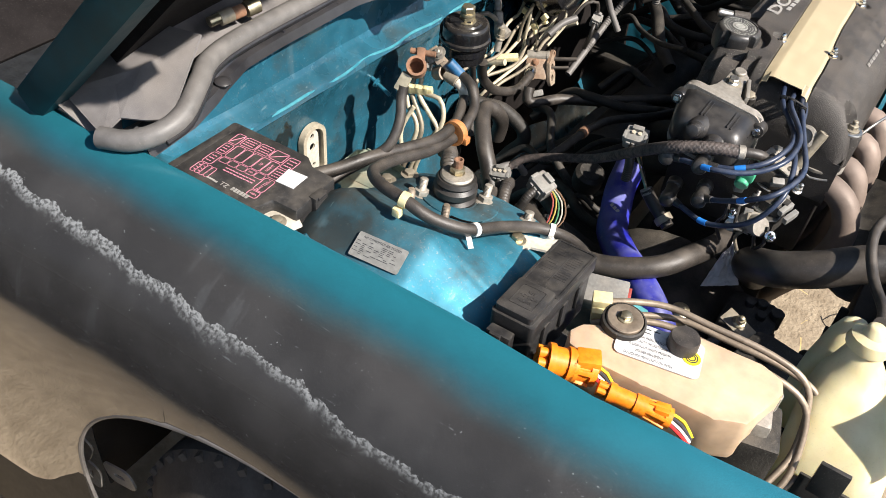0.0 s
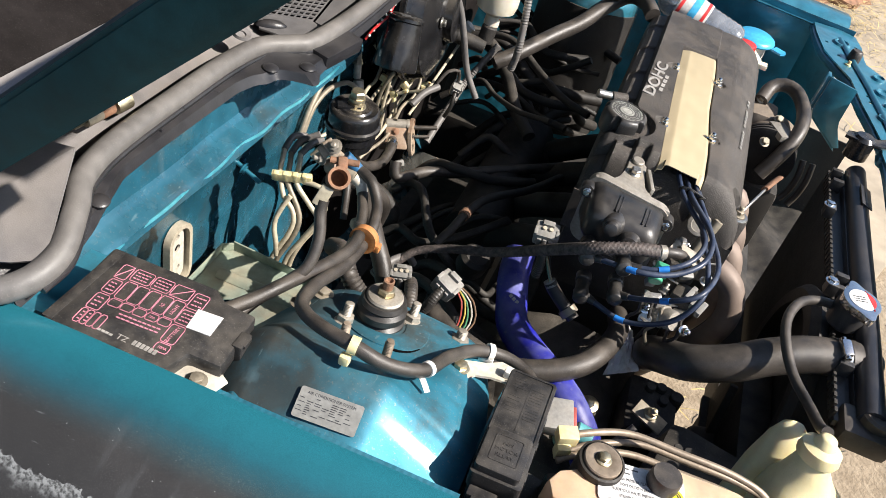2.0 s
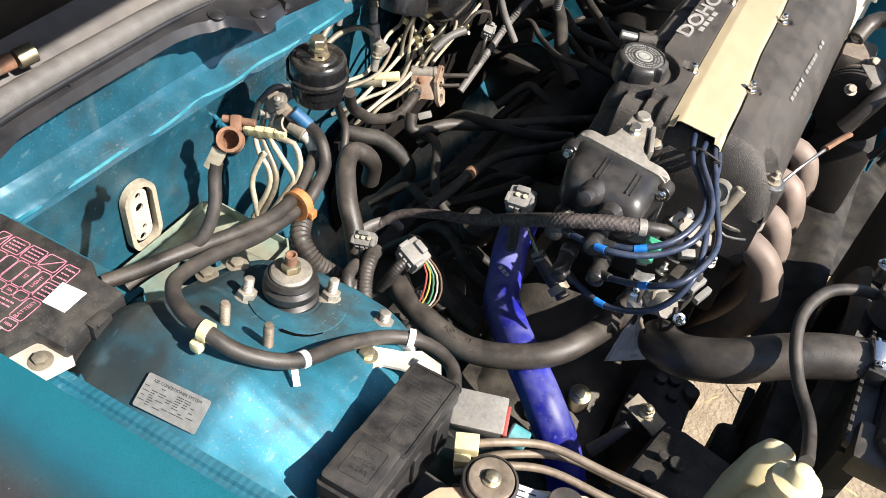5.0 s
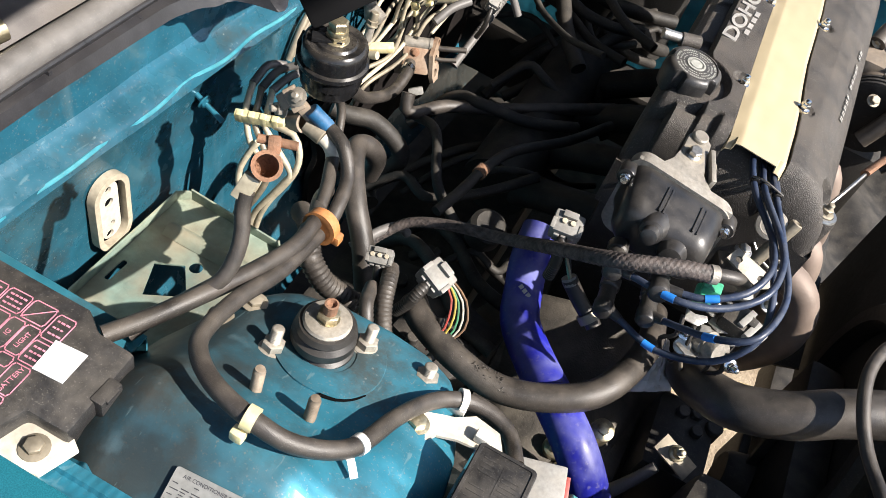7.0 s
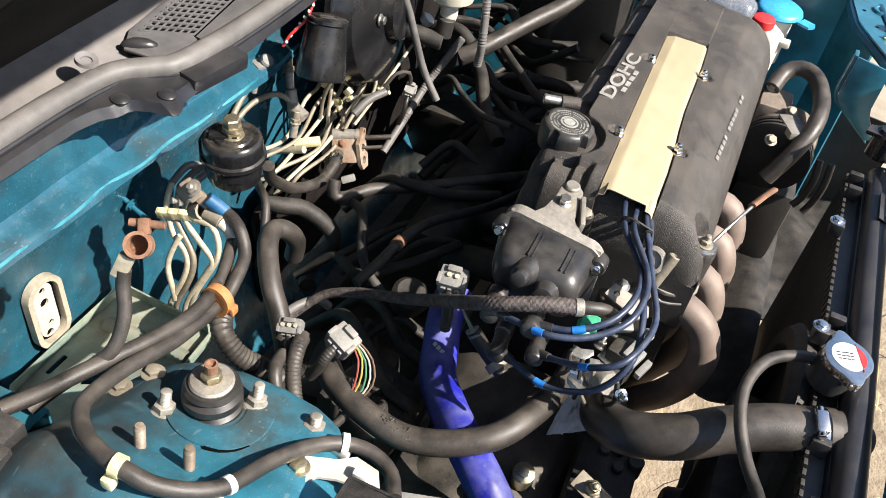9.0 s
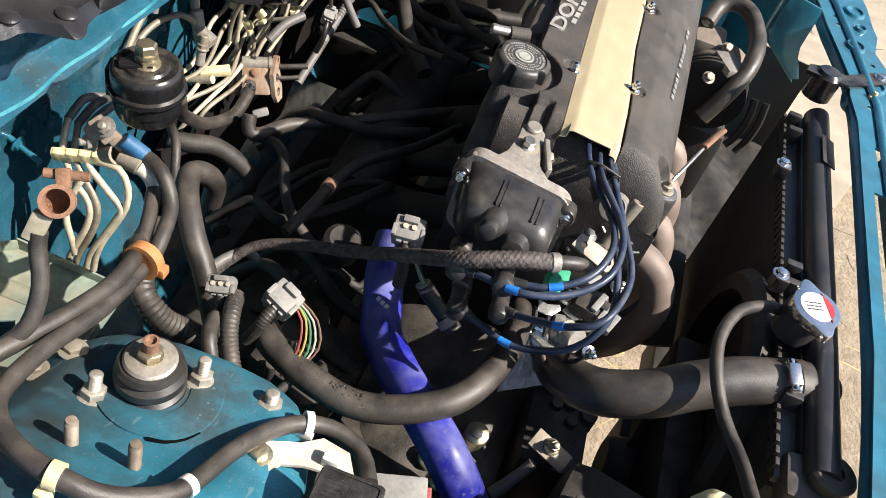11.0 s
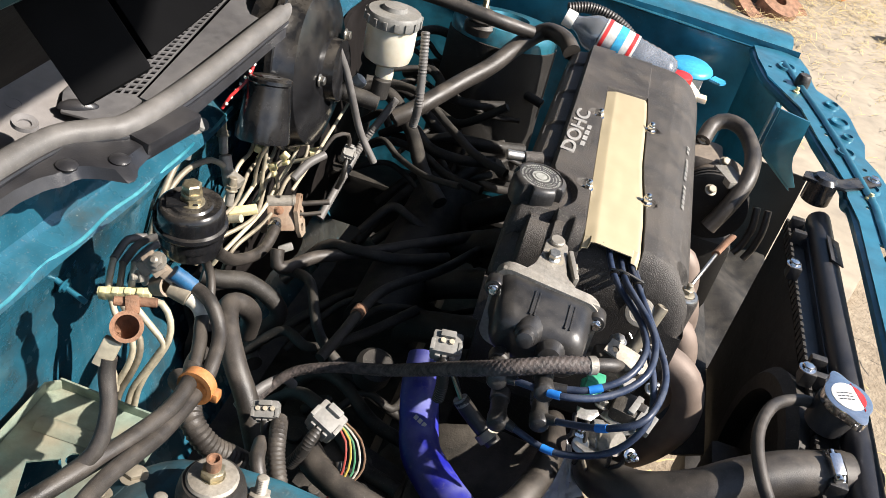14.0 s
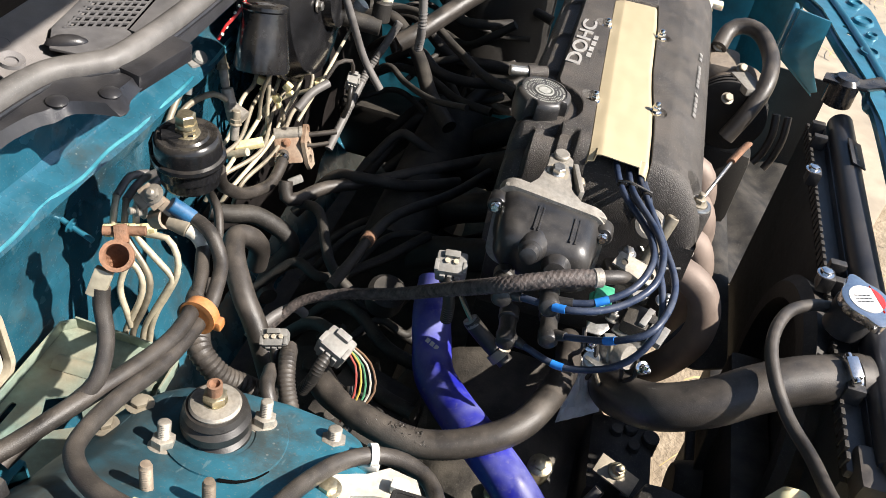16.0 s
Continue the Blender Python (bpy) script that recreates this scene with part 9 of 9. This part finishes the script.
lathe(bm, [(0.0325, 0.055), (0.0328, 0.056), (0.0328, 0.115), (0.0325, 0.116)], A, B_ - A, 30)
wl = part("label", bm, "paper", wb)
for h, mt in ((0.058, "red"), (0.106, "red"), (0.08, "sky_blue")):
    bm = bmesh.new()
    lathe(bm, [(0.0329, h), (0.0333, h), (0.0333, h + (0.006 if mt == "red" else 0.014)), (0.0329, h + (0.006 if mt == "red" else 0.014))], A, B_ - A, 30)
    part("stripe", bm, mt, wl)
bm = bmesh.new()
lathe(bm, [(0.0145, -0.012), (0.0150, -0.010), (0.0150, 0.004), (0.0140, 0.006)], A, B_ - A, 24)
part("cap", bm, "white", wb)
ps = thing("fluid_reservoir", (0.33, 1.10, 0.75), "fluid reservoir with a red screw cap", "reservoir")
bm = bmesh.new()
loft(bm, [(0.70, 0.335, 1.10, 0.06, 0.06, 0.02), (0.785, 0.335, 1.10, 0.065, 0.06, 0.025), (0.80, 0.328, 1.095, 0.045, 0.045, 0.02)])
box(bm, (0.365, 1.09, 0.782), (0.03, 0.02, 0.01), None, 0.2)
part("body", bm, "res_pale", ps)
bm = bmesh.new()
lathe(bm, [(0.019, 0.0), (0.020, 0.003), (0.0195, 0.014), (0.017, 0.016), (0.001, 0.0165)], (0.325, 1.088, 0.800), (0, 0, 1), 26)
part("cap", bm, "red", ps)
wf = thing("washer_filler", (0.36, 1.20, 0.77), "light blue flip cap on the washer filler neck", "cap")
bm = bmesh.new()
lathe(bm, [(0.040, 0.0), (0.042, 0.003), (0.040, 0.008), (0.034, 0.012), (0.001, 0.014)], (0.345, 1.185, 0.792), (0, -0.05, 1), 34)
prism(bm, [(-0.012, 0.0), (0.012, 0.0), (0.012, 0.022), (0.0, 0.028), (-0.012, 0.022)], 0.004, Matrix.Translation((0.385, 1.165, 0.793)) @ Matrix.Rotation(-2.0, 4, "Z"))
part("lid", bm, "sky_blue", wf)
bm = bmesh.new()
cyl(bm, (0.345, 1.185, 0.70), (0.345, 1.185, 0.793), 0.03)
part("neck", bm, "white", wf)
hose("far_corrugated_loom", [(0.10, 1.12, 0.86), (0.14, 1.13, 0.868), (0.19, 1.125, 0.86), (0.235, 1.11, 0.835), (0.26, 1.10, 0.80)], 0.010, "rubber", "black corrugated conduit behind the bottle", rib=0.07, pitch=0.005)
fs = thing("strut_mount", (-0.035, 1.06, 0.80), "black rubber strut mount on the far tower", "strut mount")
bm = bmesh.new()
lathe(bm, [(0.028, -0.01), (0.030, 0.004), (0.024, 0.010), (0.029, 0.016), (0.026, 0.024), (0.02, 0.028)], (-0.035, 1.06, 0.806), (0, 0, 1), 30)
part("bushing", bm, "rubber", fs)
bm = bmesh.new()
hexhead(bm, (-0.035, 1.06, 0.833), (0, 0, 1), 0.009, 0.010, 2.0, 0.012)
part("nut", bm, "brass", fs)

# bits on the cowl
cw = thing("cowl_plug", (-0.31, 0.215, 0.945), "round hole with a moulded rim in the cowl panel", "cap")
bm = bmesh.new()
lathe(bm, [(0.006, -0.004), (0.006, 0.0), (0.0115, 0.002), (0.012, -0.002)], (-0.300, 0.213, 0.9245), (0.25, 0, 1), 26)
part("rim", bm, "cowl", cw)
for y, x in ((0.204, -0.253), (0.237, -0.220), (-0.10, -0.262), (0.62, -0.232)):
    tc_ = thing("trim_clip", (x, y, 0.90), "black push clip in the cowl trim", "clip", "cowl clips")
    bm = bmesh.new()
    lathe(bm, [(0.0095, -0.001), (0.010, 0.001), (0.007, 0.0035), (0.001, 0.004)], (x, y, lerp([(-0.22, 0.858), (-0.1, 0.882), (0.0, 0.889), (0.2, 0.896), (1.3, 0.905)], y) + 0.004), (0.1, 0, 1), 20)
    part("head", bm, "trim", tc_)
wp = thing("wiper_pivot", (-0.335, -0.02, 0.93), "rusty nuts of the wiper pivot", "pivot")
for k, (x, y, r) in enumerate(((-0.318, 0.01, 0.0095), (-0.321, -0.012, 0.0075), (-0.324, -0.028, 0.0085), (-0.327, -0.042, 0.006))):
    bm = bmesh.new()
    lathe(bm, [(r, -0.010), (r * 1.05, -0.008), (r * 1.05, 0.008), (r * 0.6, 0.009), (r * 0.6, 0.002)], (x, y, 0.918), (0.2, 1, 0.1), 16)
    part("nut", bm, ("brass", "rust", "pipe_dull", "brass")[k], wp)

# ---- beyond the car ----
random.seed(21)


def straw(count, cx, cy, sx, sy, name):
    verts, faces = [], []
    for k in range(count):
        x, y = random.gauss(cx, sx), random.gauss(cy, sy)
        a, l, w = random.uniform(0, math.pi), random.uniform(0.02, 0.09), random.uniform(0.0015, 0.004)
        d, s = Vector((math.cos(a), math.sin(a), random.uniform(-0.2, 0.2))), Vector((-math.sin(a), math.cos(a), 0))
        p = Vector((x, y, 0.036 + random.uniform(0, 0.025)))
        n0 = len(verts)
        for e, h in ((-1, 0), (0, 0.004), (1, 0)):
            verts += [p + d * l * e * 0.5 + s * w * 0.5 + Vector((0, 0, h)), p + d * l * e * 0.5 - s * w * 0.5 + Vector((0, 0, h))]
        faces += [(n0, n0 + 1, n0 + 3, n0 + 2), (n0 + 2, n0 + 3, n0 + 5, n0 + 4)]
    me = bpy.data.meshes.new(name)
    me.from_pydata(verts, [], faces)
    me.materials.append(M["straw"])
    return tagged(new(name, me), "scattered dry straw and grass clippings on the slab", "straw", kind="stuff")


straw(2600, 1.80, 3.9, 0.20, 1.1, "straw")
straw(1200, 1.05, 4.5, 0.16, 0.6, "straw")
straw(160, 0.72, 1.3, 0.30, 0.35, "straw")
straw(800, 1.35, 5.0, 0.2, 0.3, "straw")
hub = thing("brake_rotor", (0.80, 4.6, 0.03), "rusty brake rotor and hub lying on the slab", "brake rotor")
bm = bmesh.new()
lathe(bm, [(0.05, 0.0), (0.24, 0.0), (0.24, 0.03), (0.13, 0.03), (0.12, 0.08), (0.04, 0.085), (0.035, 0.02)], (0.98, 4.45, 0.03), (0.3, -0.3, 1), 40)
part("disc", bm, "rust", hub)
bm = bmesh.new()
lathe(bm, [(0.20, 0.0), (0.22, 0.05), (0.20, 0.09), (0.09, 0.09), (0.08, 0.03)], (0.98, 4.75, 0.32), (0.2, -1, 0.3), 36)
part("drum", bm, "rust", hub)
solo("brake_caliper", (lambda b: (box(b, (0.9, 4.45, 0.16), (0.10, 0.16, 0.26), Matrix.Rotation(0.4, 3, "Y"), 0.15), b)[1])(bmesh.new()), "dark_parts", "black caliper leaning against the rotor", "caliper")
jug = thing("plastic_jug", (0.45, 4.5, 0.03), "white plastic jug lying on its side", "jug")
bm = bmesh.new()
tube(bm, [(0.2, 4.6, 0.165), (0.42, 4.5, 0.155), (0.5, 4.48, 0.15)], (0.14, 0.11), n=20)
cyl(bm, (0.5, 4.48, 0.15), (0.58, 4.46, 0.15), 0.06)
part("body", bm, "white", jug)
for x, y, w, h, mt, lab_ in ((1.25, 5.9, 0.35, 1.4, "wood", "weathered grey upright board"), (1.62, 6.0, 0.16, 1.2, "wood", "narrow weathered board leaning upright"), (1.85, 6.1, 0.14, 1.3, "yellow_post", "yellow painted upright wooden post"), (0.9, 6.0, 0.25, 1.5, "wood", "weathered grey upright board")):
    bm = bmesh.new()
    box(bm, (x, y, h / 2 + 0.03), (w, 0.04, h), Matrix.Rotation(random.uniform(-0.1, 0.1), 3, "Z"), 0.05)
    solo("board" if mt == "wood" else "post", bm, mt, lab_, "board" if mt == "wood" else "post")
for c, s, mt, nm, lab_ in (((1.43, 5.05, 0.07), (0.09, 0.06, 0.07), "orange", "orange_cap", "small orange plastic cap on the slab"), ((1.95, 5.1, 0.10), (0.25, 0.2, 0.14), "white", "crumpled_bag", "crumpled white bag among straw"), ((1.7, 4.5, 0.08), (0.18, 0.12, 0.10), "yellowed", "dry_husk", "pile of dry husks"), ((1.78, 4.35, 0.07), (0.16, 0.10, 0.08), "white", "paper_scrap", "scrap of white paper")):
    bm = bmesh.new()
    bmesh.ops.create_icosphere(bm, subdivisions=3, radius=0.5)
    for v in bm.verts:
        k = 1 + 0.45 * noise.noise(v.co * 3.5)
        v.co = Vector(c) + Vector((v.co.x * s[0], v.co.y * s[1], v.co.z * s[2])) * k
    solo(nm, bm, mt, lab_, "litter")
# plain walls that close the yard
bm = bmesh.new()
box(bm, (0.5, 7.5, 1.3), (9.0, 0.2, 2.6), None, 0.02)
solo("wall_north", bm, "wood", "plain weathered board fence closing the yard", "wall", kind="structure")
# Near-black colour stands for the shaded side behind the raised hood.
bm = bmesh.new()
box(bm, (-3.4, 2.0, 1.4), (0.2, 11.0, 2.8), None, 0.02)
solo("wall_west", bm, "dark_parts", "dark plain wall behind the car", "wall", kind="structure")
# Unseen wall, added near-black so the fender flank mirrors something dark.
bm = bmesh.new()
box(bm, (0.5, -1.24, 0.50), (7.0, 0.10, 1.0), None, 0.02)
solo("flank_reflection_wall", bm, "dark_parts", "unseen dark wall added to darken the fender's reflection", "wall", kind="structure")
# windscreen behind the cowl, matte black to carry the hood's shade
bm = bmesh.new()
sheet(bm, lambda u, v: (-0.425 - 0.75 * u, -0.36 + 1.85 * v, 0.915 + 0.46 * u), 6, 8, 0.005)
part("windscreen", bm, "insul", car, "windscreen coloured matte black for the hood's shade")

# small fittings on the radiator support and beside the relay box
bm = bmesh.new()
lathe(bm, [(0.013, 0.0), (0.0125, 0.012), (0.011, 0.020), (0.009, 0.022), (0.001, 0.022)], (0.523, 1.118, 0.843), (0, 0, 1), 22)
solo("rubber_stop", bm, "rubber", "black rubber hood stop on the support bar", "rubber stop")
for p in ((0.512, 1.082, 0.843), (0.594, 0.77, 0.838)):
    bm = bmesh.new()
    lathe(bm, [(0.006, 0.0), (0.006, 0.003), (0.0035, 0.004), (0.003, 0.010), (0.001, 0.010)], p, (0.1, 0.1, 1), 14)
    solo("trim_clip", bm, "yellowed", "small yellowed nylon clip in the support bar", "clip")
gb = thing("harness_junction", (0.206, 0.012, 0.75), "grey junction block with a red edge and teal cap", "connector")
gr = turned((1, 0.35, 0), (0.1, -0.3, 1))
bm = bmesh.new()
box(bm, (0.204, 0.014, 0.748), (0.050, 0.036, 0.022), gr, 0.12)
part("block", bm, "grey_conn", gb)
bm = bmesh.new()
box(bm, Vector((0.204, 0.014, 0.748)) + gr @ Vector((0.026, -0.004, 0.001)), (0.004, 0.028, 0.018), gr, 0.1)
part("edge", bm, material("faded_red_plastic", (0.30, 0.05, 0.04), 0.5, 0, 0.2), gb, "faded red edge")
bm = bmesh.new()
cyl(bm, Vector((0.204, 0.014, 0.748)) + gr @ Vector((0.030, -0.010, -0.004)), Vector((0.204, 0.014, 0.748)) + gr @ Vector((0.048, -0.016, -0.006)), 0.011)
part("cap", bm, material("faded_teal_plastic", (0.07, 0.26, 0.28), 0.5, 0, 0.2, dust=0.3), gb, "pale teal cap")

# crowded small hardware under the distributor
random.seed(23)
for k in range(16):
    c = Vector((0.268 + 0.018 * (k % 4) + random.uniform(-0.006, 0.006), 0.235 + 0.016 * (k // 4) + random.uniform(-0.006, 0.006), 0.748 + 0.014 * (k // 4) + random.uniform(-0.012, 0.012)))
    rot_ = Matrix.Rotation(random.uniform(-0.8, 0.8), 3, "Z") @ Matrix.Rotation(random.uniform(-0.6, 0.6), 3, "X")
    bm = bmesh.new()
    if k % 3 == 0:
        hexhead(bm, c, rot_ @ Vector((0.3, -0.4, 1)), random.uniform(0.004, 0.006), 0.008, 1.5, 0.006)
        solo("small_bolt", bm, random.choice(("steel", "bright")), "small zinc bolt under the distributor", "bolt", "hardware under the distributor")
    elif k % 3 == 1:
        prism(bm, [(-0.010, -0.006), (0.004, -0.007), (0.012, 0.002), (0.010, 0.007), (-0.002, 0.004), (-0.011, 0.006)], 0.002, Matrix.Translation(c) @ rot_.to_4x4(), 0.0005)
        solo("metal_tab", bm, random.choice(("steel", "alu", "alu")), "bent steel tab under the distributor", "bracket", "hardware under the distributor")
    else:
        box(bm, c, (random.uniform(0.010, 0.018), 0.009, random.uniform(0.008, 0.014)), rot_, 0.15)
        solo("small_plug", bm, random.choice(("dark_parts", "black", "grey_conn")), "small black plug under the distributor", "connector", "hardware under the distributor")
for k in range(5):
    a = Vector((0.262 + 0.014 * k, 0.243, 0.775 - 0.004 * k))
    hose("thin_wire", [a, a + Vector((0.004, -0.008, -0.02)), a + Vector((0.012 * (k % 2) - 0.004, 0.002, -0.045)), a + Vector((0.006, 0.012, -0.075))], 0.0024, ("rubber", "dark_parts", "pipe_dull")[k % 3], "thin sheathed wire hanging below the distributor", "wire", n=8)
